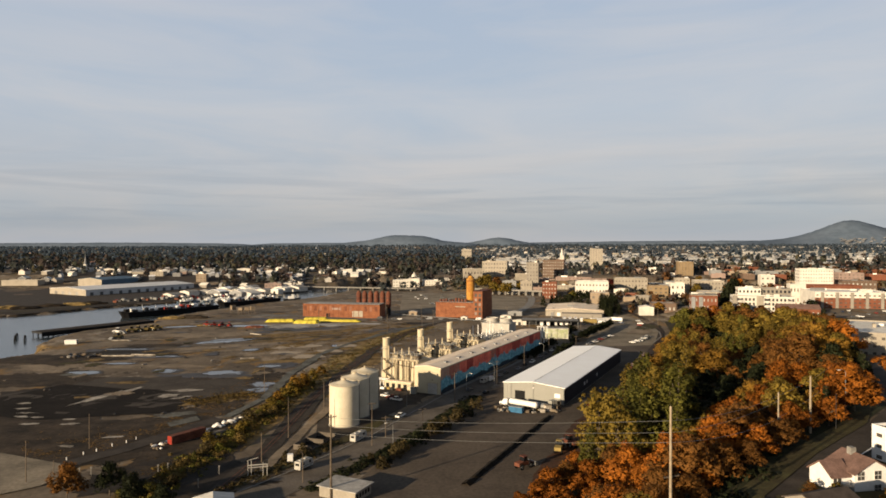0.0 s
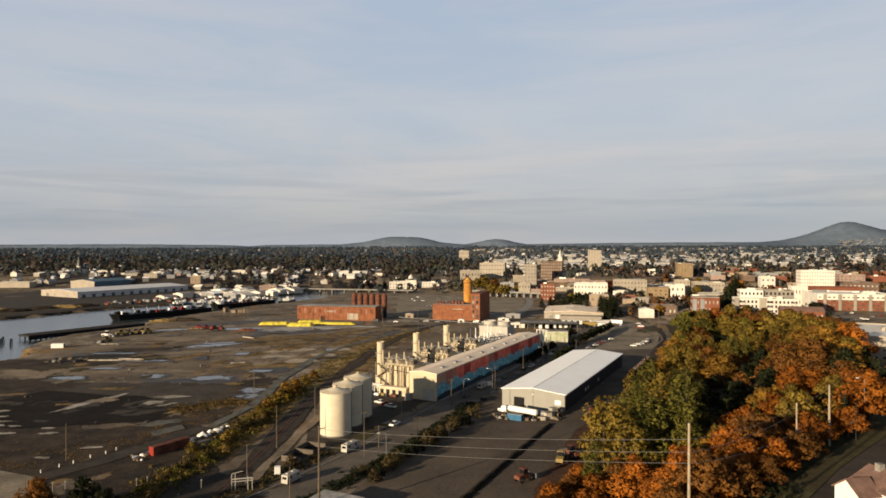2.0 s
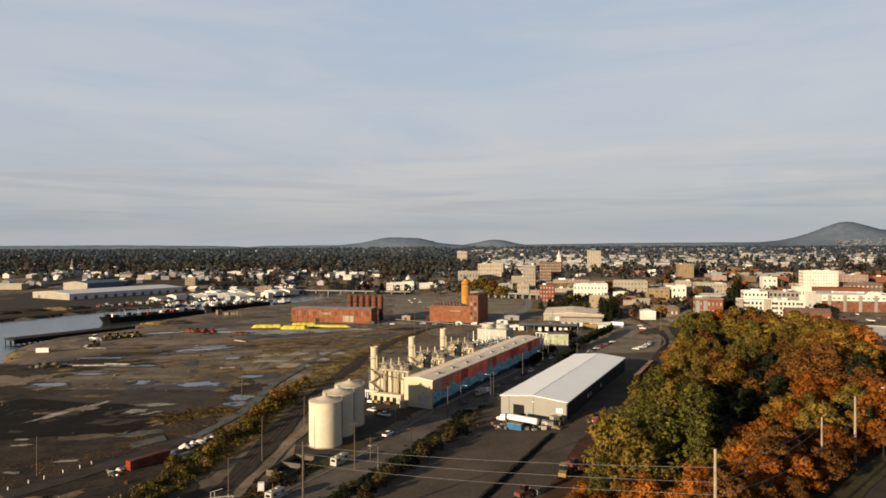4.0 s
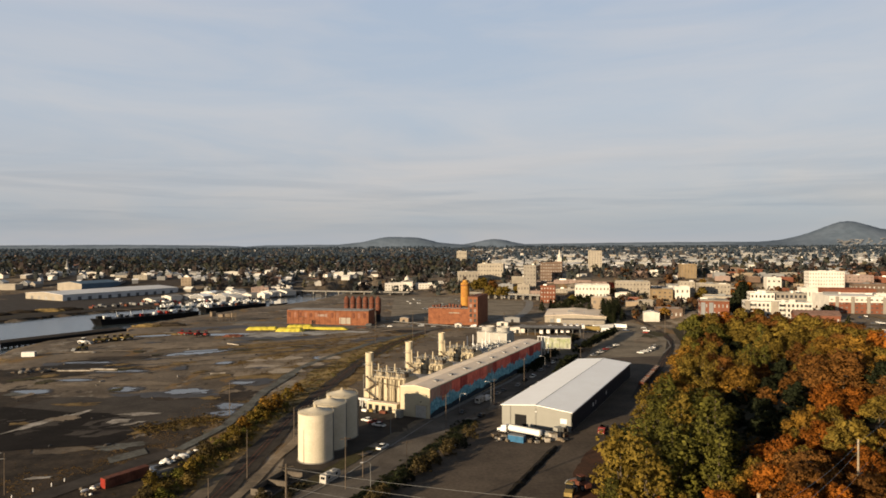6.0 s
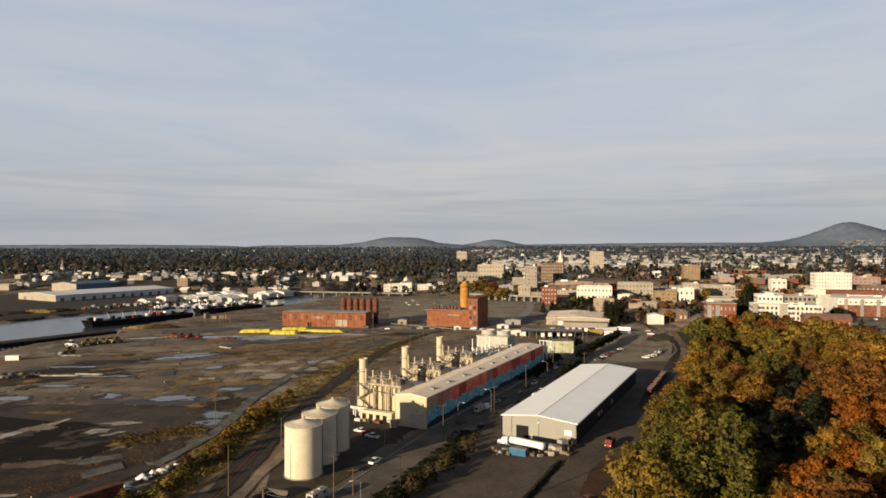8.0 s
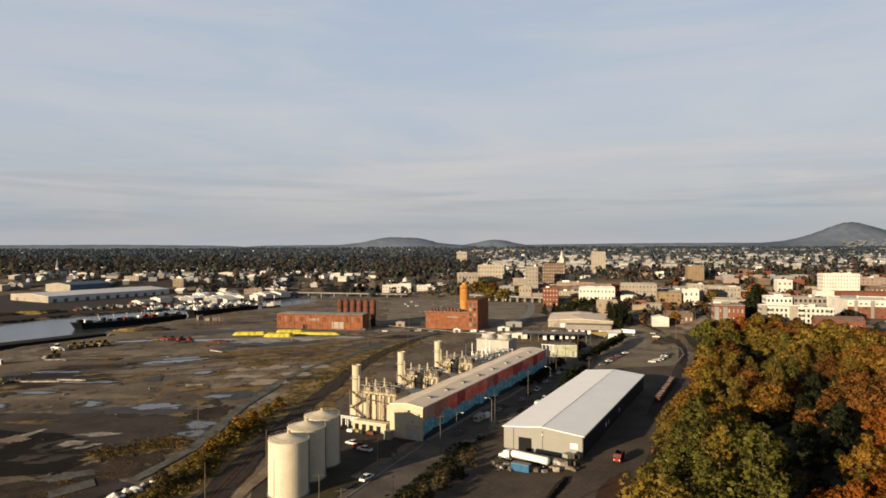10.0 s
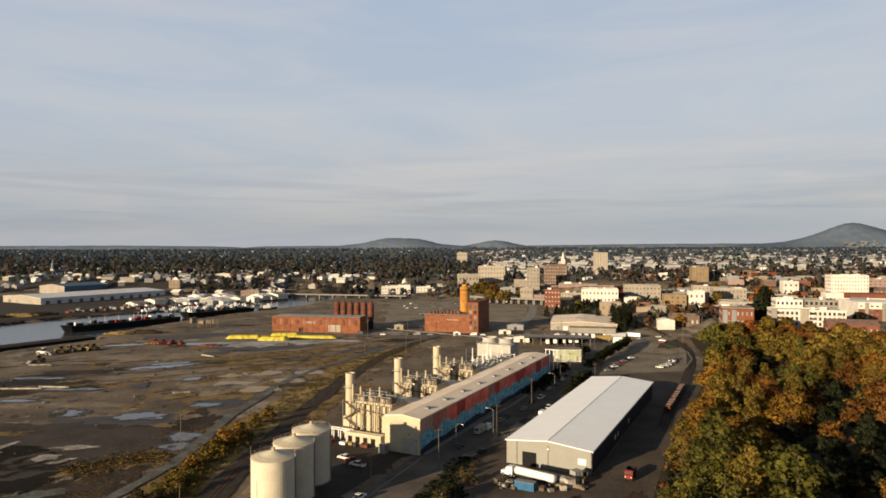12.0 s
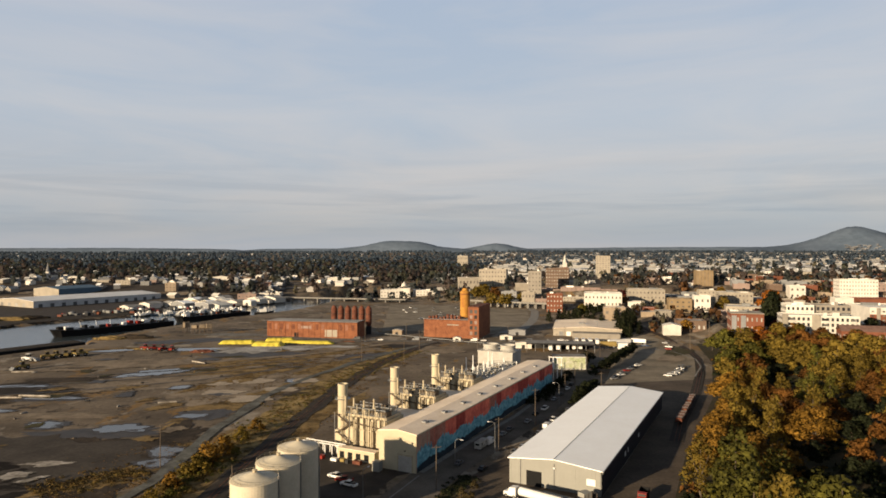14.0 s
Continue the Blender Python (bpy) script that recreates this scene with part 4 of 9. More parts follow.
for mat, seed in (("scrub", 41), ("dry_grass", 42), ("leaf_dull", 43)):
    tufts("scrub", [(x, y, rs.uniform(0.4, 1.5)) for x, y in along(CLUMPS, 150, 4.2, rs)], M[mat], "golden scrub and dead grass beside the dark lot", "scrub", 0.24, seed, 20, 0.5)
near = [p for p in pts if p[1] < 315]
tufts("scrub", [(x, y, rs.uniform(0.6, 2.1)) for x, y in near[::2]], M["scrub"], "yellow brown scrub along the railway", "scrub", 0.30, 1, 26)
tufts("scrub", [(x, y, rs.uniform(0.6, 1.8)) for x, y in near[1::2]], M["leaf_green"], "olive green scrub along the railway", "scrub", 0.30, 2, 26)
LONG = [(-69, 305), (-66, 345), (-59, 400), (-49, 445), (-36, 490), (-12, 556)]
strip("hedge_bank", LONG, 17.0, M["grass_bank"], "broad strip of olive and gold grass beside the railway", "grass", lift=0.14, step=4, ragged=0.35)
for mat, seed in (("scrub", 5), ("dry_grass", 6), ("leaf_green", 7)):
    tufts("scrub", [(x, y, rs.uniform(0.4, 1.3)) for x, y in along(LONG, 420, 5.0, rs)], M[mat], "low rough grass and scrub beside the railway", "grass", 0.26, seed, 16, 0.45)

# ---- power plant: details of the hall ----
part("corner_trim", B(-0.12, 0.08, -0.08, 0.12, 0, 12.2), M["cream_metal"], hall)
part("eave_trim", B(0.06, 0.22, -0.1, 150.1, 11.95, 12.3), M["cream_metal"], hall)
door = part("door", B(-6.6, -1.6, -0.12, 0.0, 0, 5.2), M["pale_grey"], hall, "pale grey roller door")
for z in (1.0, 2.0, 3.0, 4.0):
    part("slat", B(-6.55, -1.65, -0.16, -0.12, z - 0.06, z + 0.06), M["pale_grey"], door)
part("door_frame", B(-6.9, -6.6, -0.2, 0.0, 0, 5.5), M["cream_metal"], hall)
part("door_frame", B(-1.6, -1.3, -0.2, 0.0, 0, 5.5), M["cream_metal"], hall)
part("lintel", B(-6.9, -1.3, -0.2, 0.0, 5.2, 5.5), M["cream_metal"], hall)
part("lamp", B(-4.3, -3.9, -0.35, 0.0, 6.6, 6.9), M["dark_steel"], hall)
for i, y in enumerate((12, 27, 43, 60, 77, 95, 113, 131)):
    part("roof_vent", B(-4.6, -3.0, y, y + 2.4, 12.6, 13.5), M["steel"], hall)
for i in range(30):
    part("wall_rib", B(0.06, 0.12, 2.5 + i * 5.0, 2.62 + i * 5.0, 6.5, 11.9), M["mural_red"], hall)
# the painted blue mountains and the navy foot, darkened for shadow as well: a jagged band
rm = random.Random(4)


def band(bm, x0, x1, low, heights, step):
    """An upright painted band with an uneven top edge."""
    n = len(heights)
    for i in range(n - 1):
        ya, yb = 0.3 + i * step, 0.3 + (i + 1) * step
        v = [bm.verts.new(p) for p in ((x1, ya, low), (x1, yb, low), (x1, yb, heights[i + 1]), (x1, ya, heights[i]))]
        bm.faces.new(v)
        w = [bm.verts.new(p) for p in ((x1, ya, heights[i]), (x1, yb, heights[i + 1]), (x0, yb, heights[i + 1]), (x0, ya, heights[i]))]
        bm.faces.new(w)
    return bm


n = 150
hs = [5.0 + 1.9 * abs(math.sin(i * 0.21 + 0.7)) + 2.3 * abs(noise.noise((i * 0.55, 3.0, 0.0))) * 2 + rm.uniform(-0.25, 0.35) for i in range(n)]
part("mural_mountain", band(bmesh.new(), 0.05, 0.10, 0.3, hs, 149.4 / (n - 1)), M["mural_blue"], hall, "painted blue grey mountains")
hs2 = [1.7 + 1.0 * abs(math.sin(i * 0.17)) + 1.5 * abs(noise.noise((i * 0.3, 9.0, 0.0))) for i in range(n)]
part("mural_foot", band(bmesh.new(), 0.09, 0.14, 0.25, hs2, 149.4 / (n - 1)), M["mural_dark"], hall, "navy foot of the mural with shadow along it in the colour")
for a, c in ((30, 38), (70, 75), (96, 110), (128, 136)):
    part("mural_panel", B(0.06, 0.09, a, c, 5.5, 11.95), M["mural_deep"], hall, "darker red painted panel")


def hrsg(along_y, first=False):
    """A boiler house: finned casing, stack, vents, pipes, stair."""
    u = thing("boiler_unit", PLANT @ pose(0, along_y, 0), "cream steel boiler unit with exhaust stack and pipework", "industrial plant", "boiler units of the power plant")
    part("casing", prism(bmesh.new(), [(-35, -1), (-17, -1), (-17, 11), (-35, 11)], 0.6, 12.4), M["cream"], u)
    part("casing_top", prism(bmesh.new(), [(-33.5, 0), (-17.5, 0), (-17.5, 10), (-33.5, 10)], 12.4, 13.4), M["cream_metal"], u)
    part("duct", prism(bmesh.new(), [(-17, 1.5), (-14.2, 3.5), (-14.2, 7.5), (-17, 9.5)], 1.0, 9.5), M["cream_metal"], u)
    for i in range(9):
        x = -34.6 + i * 2.15
        part("casing_rib", B(x - 0.13, x + 0.13, -1.45, -1.0, 0.4, 12.8), M["cream_metal"], u)
    for z in (4.2, 8.4):
        part("casing_beam", B(-35.2, -16.8, -1.35, -1.0, z - 0.15, z + 0.15), M["cream_metal"], u)
    st = part("chimney", lathe(bmesh.new(), [(1.75, 0), (1.75, 17.0), (2.0, 17.05), (2.0, 17.4), (1.8, 17.5), (1.8, 22.4), (1.95, 22.4), (1.95, 22.7), (1.55, 22.7), (1.55, 20)], -38.6, 4.0, 28), M["cream"], u, "tall cream exhaust stack")
    part("ladder", B(-40.55, -40.35, 3.7, 4.3, 2, 22), M["steel"], st)
    part("platform", lathe(bmesh.new(), [(2.9, 17.2), (2.9, 17.35)], -38.6, 4.0, 20), M["steel"], st)
    part("rail", ring(bmesh.new(), 2.85, 18.35, 0.05, -38.6, 4.0, 20), M["steel"], st)
    part("stack_box", B(-39.8, -37.0, 1.0, 2.5, 0, 6.5), M["cream"], u)
    # vents on the top, thin pipes with broad silencers
    for x, h in ((-32.5, 18.4), (-28.2, 18.0), (-24.0, 18.9)):
        part("vent", lathe(bmesh.new(), [(0.75, 13.2), (0.75, 15.2), (0.32, 16.0), (0.32, h), (0.22, h)], x, 2.2, 12), M["cream_metal"], u)
    part("vent", lathe(bmesh.new(), [(0.4, 12.4), (0.4, 19.0), (0.3, 19.0)], -35.6, 1.5, 10), M["cream_metal"], u)
    for x in (-28.3, -25.1, -21.6, -18.6):
        part("downpipe", T((x, -1.75, 0.5), (x, -1.75, 12.9), 0.2, seg=8), M["stair_brown"], u)
    for x, y, w, d, h in ((-31.6, 0.6, 1.6, 1.2, 1.6), (-27.0, 0.4, 2.2, 1.0, 1.2), (-23.2, 0.8, 1.4, 1.4, 1.9), (-29.0, 6.5, 2.4, 2.0, 2.4), (-22.5, 7.2, 1.8, 2.2, 2.8)):
        part("valve_box", B(x - w / 2, x + w / 2, y - d / 2, y + d / 2, 13.4, 13.4 + h), M["stair_brown"], u)
    part("cross_pipe", T((-35.2, -1.9, 11.2), (-17.2, -1.9, 9.6), 0.22, seg=8), M["stair_brown"], u)
    # drums and headers
    for x in (-30.5, -26.0, -21.0):
        d = bmesh.new()
        tube(d, (x, -0.5, 14.3), (x, 10.5, 14.3), 0.85, seg=14)
        part("drum", d, M["cream_metal"], u)
    for y in (0.3, 4.5, 8.5):
        d = bmesh.new()
        tube(d, (-34, y, 15.6), (-18, y, 15.6), 0.22)
        for x in (-33, -27.5, -22.0, -18.5):
            tube(d, (x, y, 12.4), (x, y, 15.6), 0.13)
        part("pipe", d, M["steel"], u)
    part("grating", B(-34.5, -17.5, -0.6, 0.2, 13.4, 13.55), M["steel"], u)
    for i in range(7):
        part("riser", T((-33.6 + i * 2.5, -1.6, 9.0), (-33.6 + i * 2.5, -1.6, 15.4 + 0.8 * (i % 3)), 0.16, seg=7), M["cream_metal"], u)
    for z in (14.1, 14.6):
        part("handrail", T((-35, -1.4, z), (-17, -1.4, z), 0.06), M["steel"], u)
    for x in range(-35, -16, 3):
        part("rail_post", T((x, -1.4, 13.0), (x, -1.4, 14.6), 0.05), M["steel"], u)
    part("dark_gear", prism(bmesh.new(), [(-20.5, 0), (-17.6, 0), (-17.6, 3.5), (-20.5, 3.5)], 13.4, 15.2), M["stair_brown"], u, "brown valve gear")
    # stair tower in zigzag between stack and casing
    zs = (0.3, 3.6, 6.8, 10.0, 13.0)
    for i, (za, zb) in enumerate(zip(zs, zs[1:])):
        xa, xb = (-36.4, -31.5) if i % 2 == 0 else (-31.5, -36.4)
        part("stair_flight", T((xa, -2.1, za), (xb, -2.1, zb), 0.34, seg=4), M["stair_brown"], u)
        part("landing", B(min(xb, xb + 0.1) - 0.9, xb + 0.9, -3.0, -1.4, zb - 0.12, zb + 0.06), M["stair_brown"], u)
        part("stair_rail", T((xa, -2.6, za + 1.1), (xb, -2.6, zb + 1.1), 0.06), M["steel"], u)
    for x in (-37.2, -30.8):
        part("stair_post", T((x, -2.9, 0), (x, -2.9, 14), 0.12), M["steel"], u)
    for x in (-29.5, -22.5):
        d = bmesh.new()
        tube(d, (x, -1.9, 0.3), (x, -1.9, 12.0), 0.3, seg=10)
        part("downpipe", d, M["cream_metal"], u)
    part("skid", B(-27, -24.5, -4.2, -2.2, 0, 2.6), M["cream_metal"], u)
    part("fan_housing", lathe(bmesh.new(), [(1.2, 0.2), (1.5, 1.2), (1.2, 2.6)], -30.0, -4.0, 14), M["mural_dark"], u)
    for x in (-24, -20.5):
        part("motor", B(x, x + 1.6, -3.8, -2.4, 0, 1.5), M["dark_steel"], u)
    return u


for a in (10.5, 47.8, 85.6):
    hrsg(a)
low = thing("plant_outbuilding", PLANT @ pose(0, 0, 0), "low white walled equipment enclosure beside the silos", "building")
part("wall", B(-32, -17, 2.0, 5.0, 0, 3.6), M["cream"], low)
part("roof", B(-32.1, -16.9, 1.9, 5.1, 3.6, 3.75), M["cream_roof"], low)
for i in range(4):
    part("opening", B(-31 + i * 3.3, -29.2 + i * 3.3, 1.9, 2.0, 0.6, 2.6), M["black"], low)
frame_ = thing("pipe_rack", PLANT @ pose(0, 0, 0), "open white steel pipe frame in the plant yard", "pipe rack")
for i in range(6):
    x = -47 + i * 3.0
    for y in (3, 6):
        part("post", B(x - 0.15, x + 0.15, y - 0.15, y + 0.15, 0, 3.4), M["white"], frame_)
    part("beam", B(x - 0.12, x + 0.12, 2.8, 6.2, 3.2, 3.5), M["white"], frame_)
part("top_pipe", T((-48, 3.5, 3.7), (-31, 3.5, 3.7), 0.2), M["white"], frame_)
part("top_pipe", T((-48, 5.5, 3.7), (-31, 5.5, 3.7), 0.2), M["white"], frame_)
for x, y, w, d, h, mat in ((-12.6, -3.2, 2.6, 2.4, 3.2, "tan_wall"), (-44, -1.5, 3.0, 2.2, 1.6, "white"), (-40, -1.2, 2.2, 2.0, 1.4, "yellow_paint"), (-36.5, -1.0, 1.8, 1.8, 1.2, "red_paint"), (-31, -1.2, 2.4, 1.4, 1.0, "white"), (-28, -0.6, 1.6, 1.2, 1.1, "yellow_paint"), (-22, -0.8, 3.0, 1.4, 1.2, "rust"), (-25.5, -1.6, 1.2, 1.0, 1.3, "dark_steel")):
    c = bmesh.new()
    box(c, -w / 2, w / 2, -d / 2, d / 2, 0.1, h)
    bmesh.ops.bevel(c, geom=c.edges[:], offset=0.06, segments=1)
    crate = mesh_thing("crate", c, M[mat], "weathered equipment crate on the plant yard", "crate", group="crates on the plant yard", m=PLANT @ pose(x, y, 0.07))

# turbine hall annexe behind the units and the cooling tower
annex = thing("plant_annex", PLANT @ pose(0, 0, 0), "cream flat roofed annexe between the boiler units", "building")
part("wall", B(-30, -16, 28, 40, 0, 9), M["cream"], annex)
part("roof", B(-30.2, -15.8, 27.8, 40.2, 9, 9.3), M["cream_roof"], annex)
annex2 = copy_thing(annex, PLANT @ pose(0, 38, 0))
rack = thing("pipe_rack", PLANT @ pose(0, 0, 0), "tall steel pipe rack behind the generator hall", "pipe rack")
for i in range(12):
    y = 104 + i * 4.2
    for x in (-34, -27, -20):
        part("post", B(x - 0.2, x + 0.2, y - 0.2, y + 0.2, 0, 11.5 - 2.5 * (i % 3 == 1)), M["white"], rack)
    part("beam", B(-34.2, -19.8, y - 0.18, y + 0.18, 8.2, 8.6), M["steel"], rack)
    part("beam", B(-34.2, -19.8, y - 0.18, y + 0.18, 10.9, 11.2), M["steel"], rack)
for x in (-33, -30.5, -28.5, -25, -22.5, -21):
    part("pipe", T((x, 102, 8.9), (x, 152, 8.9), 0.28), M["white"], rack)
for x, y, h in ((-31, 108, 19), (-24, 114, 17), (-33, 121, 18), (-27, 127, 20), (-21, 133, 16), (-30, 140, 17)):
    part("vent", lathe(bmesh.new(), [(0.5, 0), (0.5, h * 0.7), (0.25, h * 0.75), (0.25, h)], x, y, 10), M["white"], rack)
for x, y in ((-31, 110), (-24, 125), (-29, 143)):
    part("tank", lathe(bmesh.new(), [(2.2, 0), (2.2, 9.5), (1.2, 10.3), (0.1, 10.6)], x, y, 18), M["cream_metal"], rack)

cool = thing("cooling_tower", PLANT @ pose(0, 0, 0), "white box cooling tower with two fan stacks", "cooling tower")
part("body", B(-47, -26, 160, 174, 7, 14.0), M["pale_grey"], cool)
part("deck", B(-47.3, -25.7, 159.7, 174.3, 14.0, 14.4), M["pale_grey"], cool)
for x in (-41.8, -31.2):
    part("fan_stack", lathe(bmesh.new(), [(4.8, 14.4), (4.2, 15.6), (4.5, 17.6), (4.2, 17.6), (4.0, 14.6)], x, 167, 28), M["pale_grey"], cool)
for i in range(9):
    part("leg", B(-46.8 + i * 2.5, -46.4 + i * 2.5, 160, 160.5, 0, 7), M["pale_grey"], cool)
part("basin", B(-47, -26, 160.5, 174, 0, 2.0), M["concrete"], cool)
part("handrail", T((-47.2, 159.9, 15.4), (-25.8, 159.9, 15.4), 0.07), M["steel"], cool)
for i in range(4):
    part("gantry", T((-2.5 + i * 2.2, 153, 0), (-2.5 + i * 2.2, 153, 15.0), 0.22), M["white"], cool)
part("gantry_beam", T((-3, 153, 14.8), (5, 153, 14.8), 0.22), M["white"], cool)
part("gantry_beam", T((-3, 153, 11.0), (5, 153, 11.0), 0.18), M["white"], cool)

# painted shed with a green mural beyond the hall
shed = thing("painted_shed", pose(76, 483, 0, 0, 0, -3), "small white shed with a faded green painted front", "shed")
part("wall", B(0, 19, 0, 9, 0, 7.6), M["white"], shed)
part("roof", B(-0.3, 19.3, -0.3, 9.3, 7.6, 7.9), M["concrete"], shed)
M["shed_green"] = material("shed_green", (0.42, 0.47, 0.24), 0.7, vary=0.5, scale=0.35, fine=1.2, second=(0.72, 0.70, 0.58))
part("painted_front", B(0.2, 18.8, -0.06, 0, 0.4, 7.3), M["shed_green"], shed, "faded green foliage painting")

# ---- warehouse details ----
part("ridge_cap", B(14.1, 14.3, -0.6, 117.6, 9.2, 9.26), M["pale_grey"], ware)
# near-black panel: the shade of this side is put into the wall colour
part("shade_wall", B(28.4, 28.45, 0.2, 116.8, 0.3, 7.4), M["tan_shaded"], ware, "dark long side wall with its shade in the colour")
part("door_opening", B(5.5, 10.3, -0.06, 0.0, 0, 4.6), M["black"], ware, "open dark loading door")
part("small_door", B(24.0, 26.6, -0.08, 0.0, 3.0, 4.9), M["white"], ware, "white sliding door")
for x in (3.6, 14.2, 28.2):
    part("downpipe", T((x, -0.15, 0), (x, -0.15, 7.7), 0.1), M["steel"], ware)
part("wall_lamp", B(14.0, 14.6, -0.4, 0, 6.3, 6.7), M["white"], ware)
part("eave_gutter", B(28.75, 28.95, -0.4, 117.4, 7.1, 7.4), M["steel"], ware)
for i in range(24):
    part("wall_rib", B(0.6 + i * 1.18, 0.66 + i * 1.18, -0.03, 0.0, 0.1, 7.6), M["tan_wall"], ware)
for y, w in ((33, 2.0), (38, 1.2), (58, 1.6)):
    part("wall_sign", B(28.46, 28.5, y, y + w, 2.6, 4.2), M["white"], ware)

# ---- town ----
WALLS = {"beige": (0.38, 0.34, 0.285), "brown": (0.22, 0.15, 0.11), "cream": (0.48, 0.425, 0.345), "tan": (0.45, 0.35, 0.25), "white": (0.66, 0.62, 0.55), "pink": (0.40, 0.29, 0.245), "grey": (0.33, 0.33, 0.33), "ochre": (0.36, 0.26, 0.15), "brick": (0.25, 0.095, 0.055), "blue": (0.13, 0.21, 0.30), "slate": (0.15, 0.155, 0.16), "green": (0.36, 0.40, 0.33), "pale": (0.52, 0.50, 0.47)}
for k, c in WALLS.items():
    M["wall_" + k] = material("wall_" + k, c, 0.8, vary=0.16, scale=0.12, fine=1.0, obj_vary=0.08)
M["roof_grey"] = material("flat_roof_grey", (0.46, 0.44, 0.41), 0.9, vary=0.3, scale=0.1, fine=0.8, obj_vary=0.3)
M["pale_roof"] = material("pale_grey_roof", (0.98, 0.98, 0.98), 0.7, vary=0.12, scale=0.05, fine=0.6)
M["roof_light"] = material("flat_roof_light", (0.62, 0.59, 0.53), 0.85, vary=0.2, scale=0.1, fine=0.8, obj_vary=0.2)
M["shingle"] = material("shingle_roof", (0.13, 0.105, 0.09), 0.9, vary=0.35, scale=0.4, fine=3.0, obj_vary=0.35)
M["shingle_red"] = material("red_brown_shingle", (0.26, 0.16, 0.13), 0.9, vary=0.3, scale=0.4, fine=3.0)
M["shingle_red2"] = material("red_tile_roof", (0.36, 0.10, 0.07), 0.8, vary=0.3, scale=0.2, fine=2.0)
PANES = {}


M["pale_window"] = material("pale_window_frame", (0.55, 0.52, 0.47), 0.5, vary=0.3, scale=0.5, obj_vary=0.3)


def pane(w, h, glass="town_glass"):
    """The shared mesh of a window of one size: a recessed dark pane in a slim frame."""
    key = (round(w, 1), round(h, 1), glass)
    if key not in PANES:
        PANES[key] = finish(B(-w / 2, w / 2, -0.05, 0.02, 0, h), "window", M[glass])
    return PANES[key]


def windows(parent, w, d, z0, h, rows, cols, sides="f", ratio=0.36, glass="town_glass", tall=0.0):
    """Windows in rows on the front (f), left (l) and right (r) of a block."""
    sh = h / rows
    for side in sides:
        span = w if side == "f" else d
        n = cols if side == "f" else max(1, int(cols * d / w))
        sw = span / n
        for r in range(rows):
            for c in range(n):
                o = new("window", pane(sw * ratio, sh * (tall or (0.42 if ratio < 0.35 else 0.34)), glass))
                o.parent = parent
                u = -span / 2 + sw * (c + 0.5)
                z = z0 + sh * (r + (0.2 if tall else 0.28))
                o.matrix_local = pose(u, -d / 2, z) if side == "f" else pose(-w / 2, -u, z, 0, 0, -90) if side == "l" else pose(w / 2, u, z, 0, 0, 90)


def block(name, x, y, rot, w, d, top, wall, roof, rows, cols, label, category="building", sides="f", base=None, group="", clutter=0, ratio=0.36):
    """A flat-roofed building up to the height top, with parapet, roof, windows and roof boxes."""
    z0 = (min(land(x - w / 2, y), land(x + w / 2, y), land(x, y)) - 0.5) if base is None else base
    b = thing(name, pose(x, y, z0, 0, 0, rot), label, category, group)
    h = top - z0
    part("wall", B(-w / 2, w / 2, -d / 2, d / 2, 0, h), M[wall], b)
    bm = bmesh.new()
    t = 0.35
    for a in () if y > 1250 else ((-w / 2, w / 2, -d / 2, -d / 2 + t), (-w / 2, w / 2, d / 2 - t, d / 2), (-w / 2, -w / 2 + t, -d / 2 + t, d / 2 - t), (w / 2 - t, w / 2, -d / 2 + t, d / 2 - t)):
        box(bm, *a, h, h + 0.8)
    if y <= 1250:
        part("parapet", bm, M[wall], b)
    part("roof", B(-w / 2 + t, w / 2 - t, -d / 2 + t, d / 2 - t, h, h + 0.12), M[roof], b)
    rr = random.Random(int(x * 7 + y))
    for _ in range(clutter):
        cw, cd, ch = rr.uniform(1.5, w * 0.2 + 1.5), rr.uniform(1.5, 4), rr.uniform(1.0, 2.6)
        cx, cy = rr.uniform(-w * 0.35, w * 0.35), rr.uniform(-d * 0.3, d * 0.3)
        part("roof_unit", B(cx - cw / 2, cx + cw / 2, cy - cd / 2, cy + cd / 2, h + 0.12, h + 0.12 + ch), M[rr.choice(("steel", wall, "roof_light"))], b)
    if rows:
        windows(b, w, d, 0.4, h - 0.4, rows, cols, sides, ratio, "pale_window" if wall in ("wall_brick", "wall_brown") else "town_glass")
    return b


LOOKS = {"beige": "beige concrete", "brown": "brown brick", "cream": "cream plastered", "tan": "tan stone", "white": "white painted", "pink": "pinkish brick", "grey": "grey concrete", "ochre": "ochre brick", "brick": "red brick", "pale": "pale plastered"}
TOWN = [
    ("office_block", 133, 949, 18, 44, 24, "beige", 6, 4),
    ("office_slab", 175, 1009, 34, 46, 25, "brown", 6, 9),
    ("civic_hall", 90, 1099, 44, 42, 24, "cream", 4, 9),
    ("low_hall", 48, 1049, 31, 31, 28, "cream", 2, 6),
    ("tower_block", 280, 1169, 24, 63, 22, "cream", 11, 5),
    ("far_block", 64, 1749, 28, 59, 42, "cream", 3, 6),
    ("brick_block", 142, 849, 19, 21, 4, "brick", 4, 5),
    ("white_block", 190, 809, 42, 24, 9, "white", 3, 10),
    ("pink_hall", 193, 939, 53, 23, 12, "pink", 2, 9),
    ("long_hall", 210, 1009, 38, 28, 15, "white", 2, 6),
    ("small_block", 120, 918, 17, 18.5, 0, "cream", 2, 4),
    ("small_block", 99, 949, 21, 17, 12, "grey", 3, 4),
]
